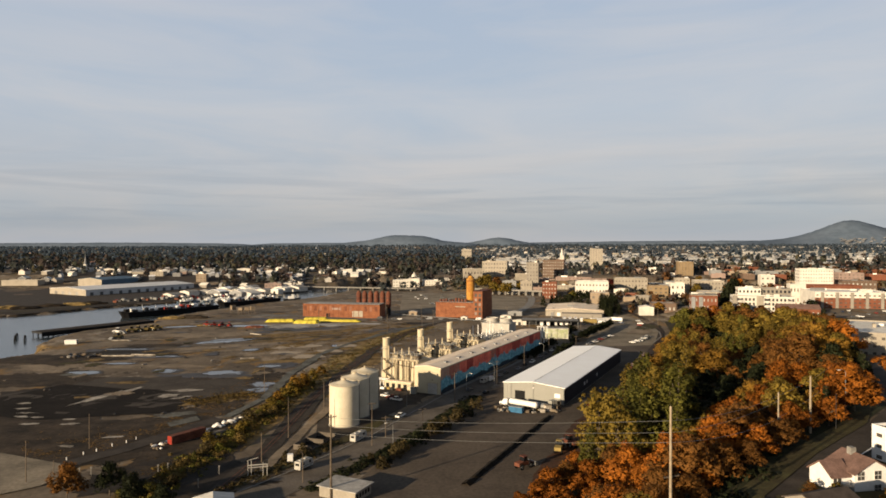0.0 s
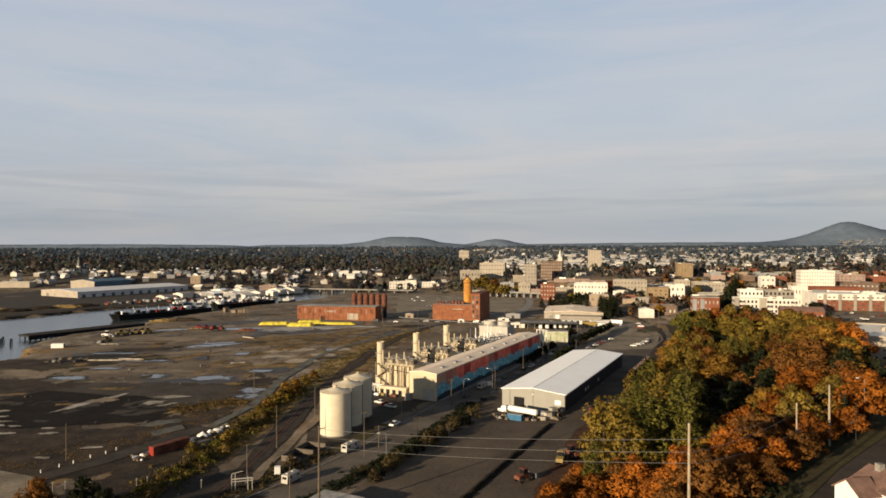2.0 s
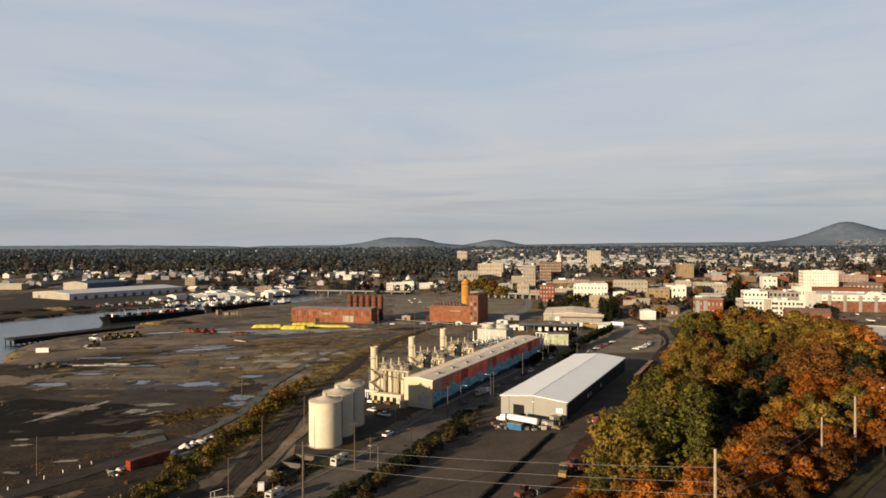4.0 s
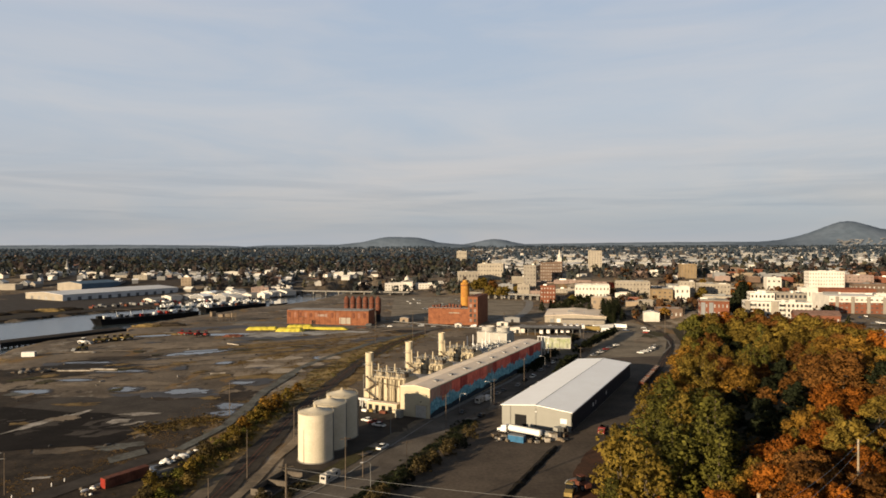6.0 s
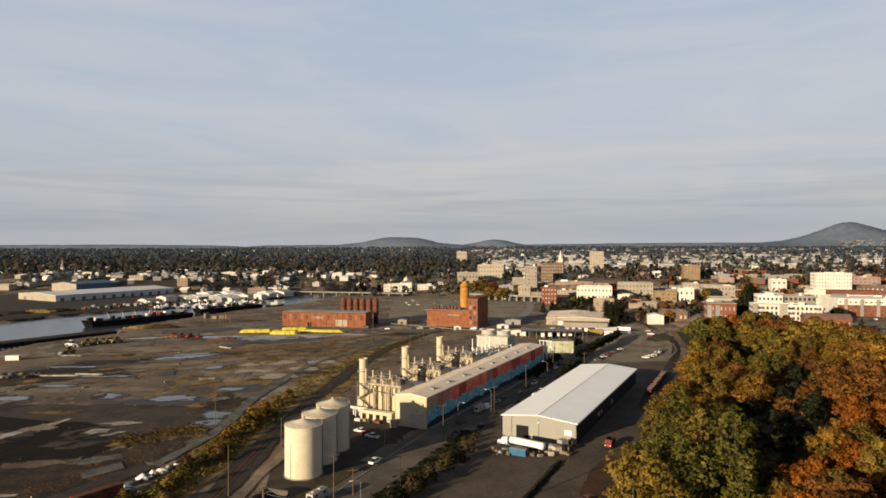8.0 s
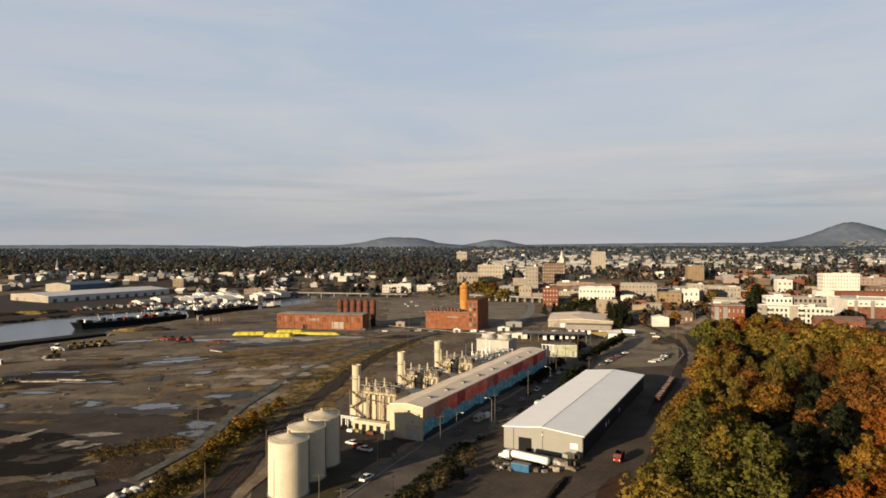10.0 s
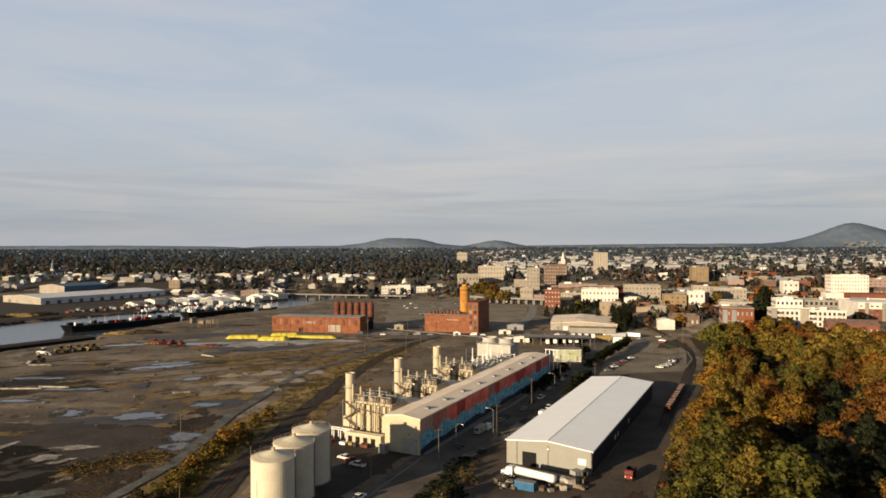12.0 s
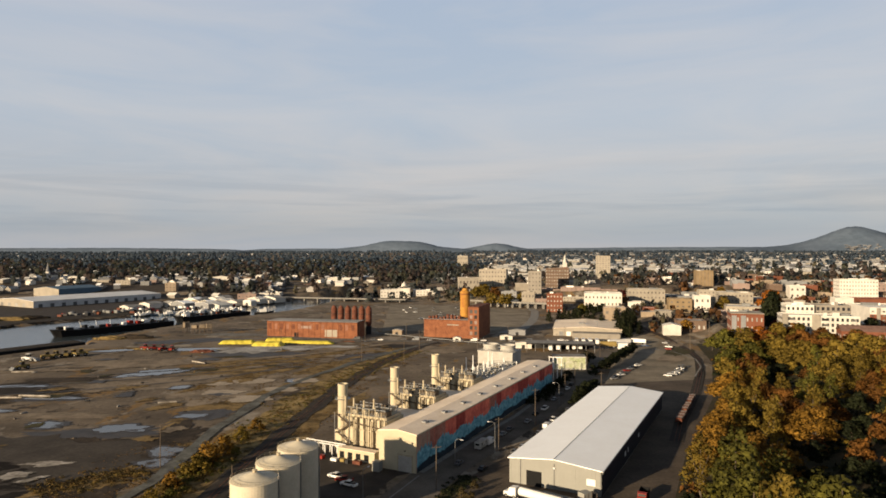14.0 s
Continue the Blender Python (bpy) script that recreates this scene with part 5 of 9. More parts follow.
TOWN += [
    ("low_shop", 96, 925, 26, 8, 0, "white", 1, 6),
    ("low_shop", 142, 915, 34, 10, 0, "pink", 1, 8),
    ("low_shop", 178, 905, 30, 13, 0, "cream", 2, 7),
    ("low_shop", 222, 930, 34, 17, 0, "pink", 2, 7),
    ("low_shop", 158, 965, 40, 19, 0, "pink", 2, 8),
    ("parking_deck", 251, 849, 43, 26, 9, "cream", 3, 10),
    ("tan_block", 175, 709, 21, 17, 4, "tan", 2, 3),
    ("slab_tower", 360, 949, 22, 45, 9, "ochre", 11, 5),
    ("brown_block", 253, 749, 23, 22, 8, "ochre", 3, 4),
    ("white_annex", 274, 747, 16, 26, 8, "white", 2, 3),
    ("white_stack", 288, 769, 17, 30, 6, "cream", 6, 4),
    ("yellow_hall", 338, 809, 36, 25, 10, "cream", 3, 9),
    ("cream_hall", 434, 999, 39, 29, 17, "cream", 2, 8),
]
TOWN += [
    ("dome_hall", 484, 1099, 39, 35, 22, "brown", 2, 6),
    ("street_house", 455, 899, 19, 28, 16, "white", 2, 3),
    ("right_block", 573, 899, 33, 31, 14, "pink", 4, 6),
    ("right_block", 501, 769, 38, 27, 13, "brown", 3, 8),
    ("low_shop", 222, 639, 24, 12, 5, "brown", 1, 6),
    ("white_hotel_wing", 382, 689, 16, 28, 22, "white", 2, 5),
    ("house_row", -635, 1199, 33, 22, 15, "cream", 3, 6),
    ("house_row", -581, 1199, 19, 21, 13, "white", 3, 4),
    ("house_row", -514, 1149, 24, 22, 13, "cream", 3, 5),
    ("house_row", -478, 1149, 14, 20, 8, "grey", 2, 3),
    ("grey_block", -415, 1099, 17, 20, 9, "tan", 3, 3),
    ("grey_block", -351, 1199, 20, 19, 9, "grey", 3, 4),
]
TOWN += [
    ("dark_block", -339, 1229, 23, 24, 9, "brown", 2, 3),
    ("orange_hall", -262, 985, 26, 11, 3, "pink", 2, 5),
    ("long_shed", -272, 1199, 52, 14, 2, "white", 1, 9),
    ("brick_shed", -219, 1169, 21, 14, 2, "brick", 1, 4),
    ("quay_shed", -234, 1049, 31, 8, -5, "white", 1, 6),
    ("quay_shed", -220, 1129, 30, 6, -5, "grey", 1, 6),
    ("white_cube", -128, 1129, 18, 9, -3, "white", 2, 3),
    ("far_hall", -67, 1799, 81, 35, 17, "white", 3, 9),
    ("dome_wing", -68, 1049, 32, 13, -1, "white", 2, 7),
    ("dome_wing", -19, 1059, 34, 12, 0, "white", 2, 7),
    ("pink_shops", -225, 1549, 43, 26, 10, "pink", 2, 6),
]
for name, x, y, w, top, foot, wall, rows, cols in TOWN:
    if name == "quay_shed":
        x -= 14
    flat = min(w * 0.8, 26) if "tower" not in name else w
    block(name, x, y + flat / 2, 0 if w > 60 else -12 if x > 60 else 4, w * 0.97, flat, top, "wall_" + wall, "roof_light" if wall in ("white", "cream", "grey", "beige", "tan") else "roof_grey", rows, cols,
          LOOKS[wall] + " " + ("tower block" if "tower" in name else "building") + " in the town centre" if x > 40 else LOOKS[wall] + " building beyond the waterway", sides="fl" if w > 30 and y < 1000 else "f", clutter=2 if "tower" in name or w > 25 else 1)

# white apartment block with a set-back wing
M["dark_window"] = material("dark_window_glass", (0.045, 0.045, 0.05), 0.2, vary=0.2, spec=0.5, obj_vary=0.4)
ab = block("apartment_block", 269, 541, -17.5, 47, 18, 27, "wall_white", "roof_light", 0, 0, "white apartment block of five storeys with dark windows", clutter=3)
windows(ab, 47, 18, 0.4, 26.6 - ab.location.z, 5, 16, "fl", 0.5, "dark_window", 0.58)
ab = block("apartment_block", 271, 570, -17.5, 18, 20, 32, "wall_white", "roof_light", 0, 0, "white taller wing of the apartment block", clutter=4)
windows(ab, 18, 20, 0.4, 31.6 - ab.location.z, 6, 6, "fl", 0.5, "dark_window", 0.55)
ab = block("apartment_block", 291, 566, -17.5, 26, 18, 32, "wall_beige", "roof_grey", 0, 0, "grey beige rear wing of the apartment block", clutter=2)
windows(ab, 26, 18, 0.4, 31.6 - ab.location.z, 6, 8, "f", 0.55, "dark_window", 0.6)
rb = block("brick_house", 282, 510, -17.5, 30, 12, 19.5, "wall_brick", "shingle", 2, 9, "red brick building with white trim below the apartments", sides="fl", ratio=0.32)
part("gable_roof", gable(bmesh.new(), -15, 15, -6, 6, 19.5 + 0.9 - rb.location.z, 3.0, axis="x"), M["shingle_red"], rb)
part("white_trim", B(-15.05, 15.05, -6.12, -6.0, 4.6, 5.2), M["white"], rb)
for i, ap in enumerate(o for o in list(bpy.data.objects) if o.name.startswith("apartment_block") and o.parent is None):
    if i:
        continue
    for k in (-17.5, 3.0, 19.5):
        for r in range(5):
            z = 0.4 + (27 - ap.location.z - 0.4) / 5 * r
            # a flat dark panel on the wall stands for the shade behind each balcony
            part("balcony_recess", B(k - 1.5, k + 1.5, -9.12, -9.0, z + 0.3, z + 2.5), M["glass"], ap, "flat dark panel for the shade of a balcony opening")
            part("balcony", B(k - 1.7, k + 1.7, -10.1, -9.0, z, z + 0.95), M["wall_beige" if k in (-8.0, 12.0) else "wall_white"], ap)
    part("bay", B(-23.6, -20.2, -9.9, -9.0, 0, 27 - ap.location.z + 1.5), M["wall_beige"], ap, "grey beige corner bay")
    part("bay", B(-5.2, -0.2, -9.8, -9.0, 0, 27 - ap.location.z + 1.2), M["wall_cream"], ap)
# brick apartments
bl = block("brick_apartments", 225, 554, -17.5, 21, 22, 27, "wall_brick", "roof_grey", 4, 7, "red brick apartment building with pale corner bays", sides="fl", clutter=3, ratio=0.3)
for u in (-8.6, -2.6):
    part("pale_bay", B(u - 1.6, u + 1.6, -11.35, -11.0, 0, 27 - bl.location.z - 0.5), M["wall_grey"], bl)
part("cornice", B(-10.8, 10.8, -11.4, 11.4, 27 - bl.location.z + 0.8, 27 - bl.location.z + 1.2), M["wall_cream"], bl)
block("row_building", 232, 346, -27, 22, 62, 26, "wall_cream", "roof_light", 3, 6, "long cream building with a flat grey roof beside the street", sides="fl", clutter=2, ratio=0.4)
# white hotel, red-roofed hall and long white-and-brick block
block("hotel", 453, 786, -12, 37, 18, 41, "wall_white", "roof_light", 8, 13, "large white hotel with rows of small windows", sides="fl", clutter=5, ratio=0.3)
hall2 = block("market_hall", 440, 725, -8, 50, 22, 25, "wall_brick", "shingle_red2", 2, 10, "long hall with a red tiled roof", sides="f")
wb = block("terrace_block", 404, 648, -14, 66, 50, 24.0, "wall_white", "roof_light", 0, 0, "long white topped block with brick lower storeys", sides="f", clutter=6)
part("brick_front", B(-33.1, 33.1, -25.3, -25.0, 0, 24.0 - wb.location.z - 5.0), M["wall_brick"], wb, "brick lower front")
windows(wb, 66, 50.8, 0.5, 24.0 - wb.location.z - 1, 4, 16, "f", 0.45)
for i in range(5):
    part("white_bay", B(-28 + i * 13, -25.4 + i * 13, -26.0, -25.3, 0, 24.0 - wb.location.z + 0.3), M["wall_beige"], wb)
# small white gabled hall by the railway and grey-roofed shops
sh = thing("white_hall", pose(199, 627, land(199, 627) - 0.4, 0, 0, -14), "small white gabled hall beside the railway", "hall")
part("wall", gable_body(bmesh.new(), -7, 7, 0, 12, 0, 8.2, 1.6), M["wall_white"], sh)
part("roof", gable(bmesh.new(), -7, 7, 0, 12, 8.2, 1.6), M["roof_light"], sh)
# cream warehouse beyond the plant
cw_ = thing("cream_warehouse", pose(126, 634, 0, 0, 0, -12), "low cream warehouse with a pale roof", "warehouse")
part("wall", gable_body(bmesh.new(), -24, 32, 0, 66, 0, 6.0, 1.8), M["wall_cream"], cw_)
part("roof", gable(bmesh.new(), -24, 32, 0, 66, 6.0, 1.8, thick=0.3), M["cream_roof"], cw_)
for i in range(8):
    part("loading_door", B(-19 + i * 6, -15.5 + i * 6, -0.1, 0, 0, 3.6), M["white" if i % 3 else "steel"], cw_)
part("roof_unit", B(-3, 2, 20, 24, 7.4, 9.4), M["steel"], cw_)
part("lean_to", B(-8, 30, -14, -0.1, 0, 4.2), M["wall_beige"], cw_)
# church spire, clock tower, domed hall
sp = thing("church", pose(-690, 1240, land(-690, 1240) - 0.5), "white church with a tall pointed spire", "church")
part("nave", gable_body(bmesh.new(), -6, 6, 0, 18, 0, 8, 4), M["wall_white"], sp)
part("roof", gable(bmesh.new(), -6, 6, 0, 18, 8, 4), M["shingle"], sp)
part("tower", B(-2.5, 2.5, -5, 0, 0, 14), M["wall_white"], sp)
part("spire", lathe(bmesh.new(), [(3.0, 14), (0.1, 32)], 0, -2.5, 8), M["wall_grey"], sp)
ct = thing("clock_tower", pose(248, 1350, land(248, 1350) - 14), "white clock tower of the town museum", "tower")
part("shaft", B(-4.5, 4.5, -4.5, 4.5, 0, 26), M["wall_brick"], ct)
part("belfry", B(-3.6, 3.6, -3.6, 3.6, 26, 35), M["wall_white"], ct)
part("cupola", lathe(bmesh.new(), [(3.6, 35), (3.4, 38), (1.6, 42), (1.4, 45), (0.1, 51)], 0, 0, 12), M["wall_white"], ct)
dh = thing("domed_hall", pose(-48, 1050, 0), "white hall with a domed cupola near the bridge", "hall")
part("wall", B(-9, 9, 0, 16, 0, 16), M["wall_white"], dh)
part("roof", gable(bmesh.new(), -9, 9, 0, 16, 16, 3), M["wall_white"], dh)
part("cupola", lathe(bmesh.new(), [(4.2, 17), (4.2, 20), (3.2, 22.5), (1.0, 24.5), (0.1, 26)], 0, 8, 16), M["wall_white"], dh)

# ---- brick mill buildings ----
M["brick_infill"] = material("brick_infill", (0.40, 0.19, 0.125), 0.85, vary=0.3, scale=0.4, fine=3.0)
mill = thing("brick_mill", pose(-137, 630, 0, 0, 0, -10.5), "long red brick mill hall with bricked-up windows", "mill building")
part("wall", B(0, 78, 0, 20, 0, 12.6), M["brick"], mill)
part("cornice", B(-0.25, 78.25, -0.25, 20.25, 12.6, 13.2), M["brick_dark"], mill)
part("roof", B(0.3, 77.7, 0.3, 19.7, 13.2, 13.35), M["roof_grey"], mill)
for i in range(15):
    if i in (6, 10, 11):
        continue
    part("window", B(1.6 + i * 5.1, 4.0 + i * 5.1, -0.08, 0, 6.5, 11.0), M["brick_infill" if i % 2 else "brick_dark"], mill, "bricked-up window")
for i in range(14):
    part("pilaster", B(0.5 + i * 5.1, 1.0 + i * 5.1, -0.22, 0, 0, 12.6), M["brick"], mill)
part("sign_board", B(30, 38.5, -0.12, 0, 7.5, 9.6), M["wall_pink"], mill)
part("pale_patch", B(50.5, 61, -0.12, 0, 1.0, 6.8), M["wall_cream"], mill, "pale painted wall patch")
part("doorway", B(24, 27.5, -0.12, 0, 0, 4.0), M["black"], mill)
for i in range(6):
    d = thing("digester_tank", pose(-85 + i * 6.1, 652 - i * 1.0, 0), "rusty tall digester tank behind the mill", "tank", "digester tanks")
    part("shell", lathe(bmesh.new(), [(1.2, 6), (2.6, 9), (2.6, 21.5), (1.4, 23.6), (0.4, 24.2)], 0, 0, 18), M["rust"], d)
    part("leg_frame", B(-2.2, 2.2, -2.2, 2.2, 0, 7), M["dark_steel"], d)
    for z in (12, 17):
        part("hoop", lathe(bmesh.new(), [(2.68, z), (2.68, z + 0.4)], 0, 0, 18), M["dark_steel"], d)
mill2 = thing("brick_mill", pose(-6.6, 631, 0, 0, 0, -17.5), "red brick mill building with a tall end block", "mill building")
part("wall", B(0, 38, 0, 22, 0, 14.2), M["brick"], mill2)
part("cornice", B(-0.2, 38, -0.2, 22.2, 14.2, 14.8), M["brick_dark"], mill2)
part("roof", B(0.3, 37.9, 0.3, 21.7, 14.8, 14.95), M["roof_grey"], mill2)
part("end_block", B(38, 47, -0.3, 40, 0, 25.5), M["brick"], mill2, "tall brick end block")
part("end_roof", B(37.8, 47.2, -0.5, 40.2, 25.5, 26.0), M["brick_dark"], mill2)
for r in range(5):
    for c in range(2):
        part("window", B(39.6 + c * 3.8, 41.8 + c * 3.8, -0.4, -0.3, 3.0 + r * 4.4, 5.8 + r * 4.4), M["glass"] if (r + c) % 3 else M["wall_pink"], mill2)
part("lettered_strip", B(20, 30, -0.1, 0, 10.2, 11.0), M["wall_cream"], mill2, "faded painted lettering strip")
rr = random.Random(3)
for i in range(9):
    h = rr.uniform(1.2, 3.6)
    part("roof_gear", B(2 + i * 3.2, 3.4 + i * 3.2 + rr.random(), 5, 8, 14.95, 14.95 + h), M["rust"], mill2)
tw = thing("tile_tower", pose(28, 644, 0), "round orange tile clad mill tower", "tower")
part("shaft", lathe(bmesh.new(), [(4.1, 0), (4.1, 35.5), (4.4, 35.6), (4.4, 36.6), (2.6, 37.8), (2.0, 39.5), (0.2, 39.8)], 0, 0, 28), M["orange_tile"], tw)
part("rim", lathe(bmesh.new(), [(4.5, 34.4), (4.5, 34.9)], 0, 0, 28), M["rust"], tw)

# ---- yellow covered heaps ----
def windrow(x, y, L, w, h, rot, seed):
    """A long heap under a sheet: flat top, sloping sides and ends, creased."""
    bm = bmesh.new()
    rows = []
    n = 26
    for i in range(n + 1):
        u = i / n * 2 - 1
        end = min(1.0, (1 - abs(u)) * 5.0)
        row = []
        for v, zz in ((-1.0, 0.0), (-0.82, 0.42), (-0.6, 0.86), (-0.2, 1.0), (0.2, 1.0), (0.6, 0.86), (0.82, 0.42), (1.0, 0.0)):
            k = noise.noise(Vector((u * L * 0.35 + seed, v * 2.1, seed)))
            row.append(bm.verts.new((u * L + k * 0.3, v * w * (0.72 + 0.28 * end) * (1 + 0.12 * k), zz * h * end * (1 + 0.12 * k))))
        rows.append(row)
    for p, q in zip(rows, rows[1:]):
        for j in range(7):
            bm.faces.new((p[j], q[j], q[j + 1], p[j + 1]))
    return mesh_thing("covered_mound", bm, M["yellow"], "long heap under a bright yellow sheet on the waste ground", "heap", group="yellow heaps", m=pose(x, y, 0.3, 0, 0, rot))


for i, (x, y, L, w, h, rot) in enumerate(((-148, 588, 14, 5.0, 2.5, 3), (-122, 578, 12, 6.0, 2.9, -4), (-94, 590, 20, 4.2, 1.9, -8), (-118, 597, 12, 5.0, 3.1, 6))):
    windrow(x, y, L, w, h, rot, i * 3.7)

# ---- waterfront, far bank ----
M["pale_side"] = material("pale_grey_metal_side", (0.74, 0.74, 0.74), 0.7, vary=0.15, scale=0.1, fine=0.8)
big = thing("waterfront_warehouse", pose(-495, 889, 0, 0, 0, -29.5), "very long grey roofed waterfront warehouse with a cream end", "warehouse")
part("wall", gable_body(bmesh.new(), -88, 0, 0, 180, -0.5, 8.0, 2.6), M["wall_cream"], big)
part("roof", gable(bmesh.new(), -88, 0, 0, 180, 8.0, 2.6, thick=0.3), M["pale_roof"], big)
part("side_wall", B(0, 0.12, 0, 180, 0, 7.8), M["pale_side"], big, "pale grey long side wall")
for i in range(12):
    part("loading_door", B(0.12, 0.22, 6 + i * 14.5, 11 + i * 14.5, 0, 4.4), M["wall_slate"], big)
for i in range(4):
    part("end_door", B(-75 + i * 17, -69 + i * 17, -0.12, 0, 0, 4.6), M["roof_grey"], big)
bb = thing("blue_roofed_shed", pose(-580, 1053, 0, 0, 0, -24), "cream shed with a blue metal roof and side", "warehouse")
part("wall", gable_body(bmesh.new(), -28, 28, 0, 70, 0, 14, 3), M["wall_cream"], bb)
part("roof", gable(bmesh.new(), -28, 28, 0, 70, 14, 3, thick=0.3), M["wall_blue"], bb)
part("side_wall", B(28, 28.1, 0, 70, 0, 13.8), M["wall_blue"], bb, "blue metal side")
block("low_shed", -700, 1070, 0, 60, 20, 12, "wall_cream", "roof_light", 0, 0, "long low cream shed beyond the waterway", "warehouse")
rr = random.Random(31)
for i in range(26):
    y = rr.uniform(870, 1010)
    f = (y - 850) / 250
    x = rr.uniform(-400 + 120 * f, -262 + 60 * f)
    w, d, h = rr.uniform(12, 30), rr.uniform(10, 20), rr.uniform(3, 6.5)
    s = thing("boatyard_shed", pose(x, y, 0, 0, 0, rr.uniform(-35, -15)), "white boatyard shed beside the quay", "shed", "boatyard sheds")
    wm = M["wall_" + rr.choice(("white", "white", "white", "white", "grey", "cream", "grey"))]
    part("wall", gable_body(bmesh.new(), -w / 2, w / 2, 0, d, -0.3, h, w * 0.1), wm, s)
    part("roof", gable(bmesh.new(), -w / 2, w / 2, 0, d, h, w * 0.1), M[rr.choice(("white_roof", "roof_light", "roof_grey"))], s)
    part("door", B(-1.8, 1.8, -0.1, 0, 0, h * 0.6), M["dark_steel"], s)


M["mud_heap"] = material("dark_earth_heap", (0.055, 0.042, 0.030), 0.95, vary=0.4, scale=0.3, fine=2.0)
rk = random.Random(12)
for i in range(9):
    bm = bmesh.new()
    bmesh.ops.create_icosphere(bm, subdivisions=3, radius=1.0)
    for v in bm.verts:
        n = noise.noise(Vector((v.co.x * 2.1 + i * 7, v.co.y * 2.1, v.co.z * 2)))
        v.co = Vector((v.co.x * 16 * (1 + 0.3 * n), v.co.y * 5 * (1 + 0.3 * n), max(-0.05, v.co.z) * 3.4 * (1 + 0.5 * n)))
    mesh_thing("earth_mound", bm, M["grass_bank"] if i % 3 == 1 else M["mud_heap"], "low brown spoil heap on the far bank", "heap", group="spoil heaps", m=pose(-548 + i * 17 + rk.uniform(-5, 5), 664 + i * 10 + rk.uniform(-10, 22), 0, 0, 0, 30 + rk.uniform(-12, 12)))
for i in range(64):
    f = rk.random() * 0.8
    w, d, h = rk.uniform(3, 9), rk.uniform(2.4, 3.4), rk.uniform(1.6, 3.6)
    mesh_thing("container", B(-w / 2, w / 2, -d / 2, d / 2, 0, h), M[rk.choice(("white", "red_paint", "steel", "red_paint", "dark_steel", "dark_steel", "wall_slate", "rust"))], "steel container or boat cradle on the waterfront yard", "container", group="yard containers", m=pose(-420 + 190 * f + rk.uniform(-12, 12), 765 + 170 * f + rk.uniform(-4, 50), land(-420 + 190 * f, 820 + 170 * f) + 0.1, 0, 0, rk.uniform(-50, -10)))


for x, y, a, c, h, mat, words in ((-258, 612, 13, 4, 2.6, "grass_bank", "golden brown overgrown mound on the shore"), (-240, 618, 15, 5, 3.0, "mud_heap", "dark earth mound on the shore"), (-205, 560, 10, 3, 1.6, "grass_bank", "low brown overgrown mound on the waste ground"), (-160, 548, 9, 4, 1.8, "rust", "low rust brown scrap mound")):
    bm = bmesh.new()
    bmesh.ops.create_icosphere(bm, subdivisions=3, radius=1.0)
    for v in bm.verts:
        n = noise.noise(Vector((v.co.x * 2.1 + x, v.co.y * 2.1, v.co.z * 2)))
        v.co = Vector((v.co.x * a * (1 + 0.3 * n), v.co.y * c * (1 + 0.3 * n), max(-0.05, v.co.z) * h * (1 + 0.6 * n)))
    mesh_thing("earth_mound", bm, M[mat], words, "heap", group="shore heaps", m=pose(x, y, 0, 0, 0, 6))


def boat(x, y, rot, L, hull, label, group):
    """A small vessel: shaped hull, deckhouse, mast."""
    b = thing("boat", pose(x, y, -2.0, 0, 0, rot), label, "boat", group)
    bm = bmesh.new()
    sec = [(-0.5, 0.30, 0.16), (-0.2, 0.34, 0.15), (0.15, 0.30, 0.17), (0.38, 0.16, 0.21), (0.5, 0.02, 0.25)]
    rows = []
    for u, w, h in sec:
        rows.append([bm.verts.new((u * L, s * w * L * 0.5, z)) for s, z in ((-1, h * L * 0.6), (-0.7, -0.3), (0.7, -0.3), (1, h * L * 0.6))])
    for a, c in zip(rows, rows[1:]):
        for i in range(4):
            bm.faces.new((a[i], a[(i + 1) % 4], c[(i + 1) % 4], c[i]))
    bm.faces.new(rows[0][::-1])
    bm.faces.new(rows[-1])
    part("hull", bm, M[hull], b)
    part("deckhouse", B(-0.22 * L, 0.12 * L, -0.1 * L, 0.1 * L, 0.08 * L, 0.24 * L), M["white"], b)
    part("wheelhouse", B(-0.02 * L, 0.1 * L, -0.07 * L, 0.07 * L, 0.24 * L, 0.33 * L), M["white"], b)
    part("mast", T((0, 0, 0.3 * L), (0, 0, 0.65 * L), 0.08), M["steel"], b)
    return b


for i in range(40):
    f = rr.random() * 0.74
    boat(-330 + 125 * f + rr.uniform(-8, 8), 800 + 110 * f + rr.uniform(-10, 24), rr.uniform(20, 70), rr.uniform(9, 17), rr.choice(("white", "white", "dark_steel", "wall_blue")), "white moored workboat at the far quay", "moored boats")
boat(-199, 846, 20, 22, "dark_steel", "white and dark tug boat beside the quay", "moored boats")


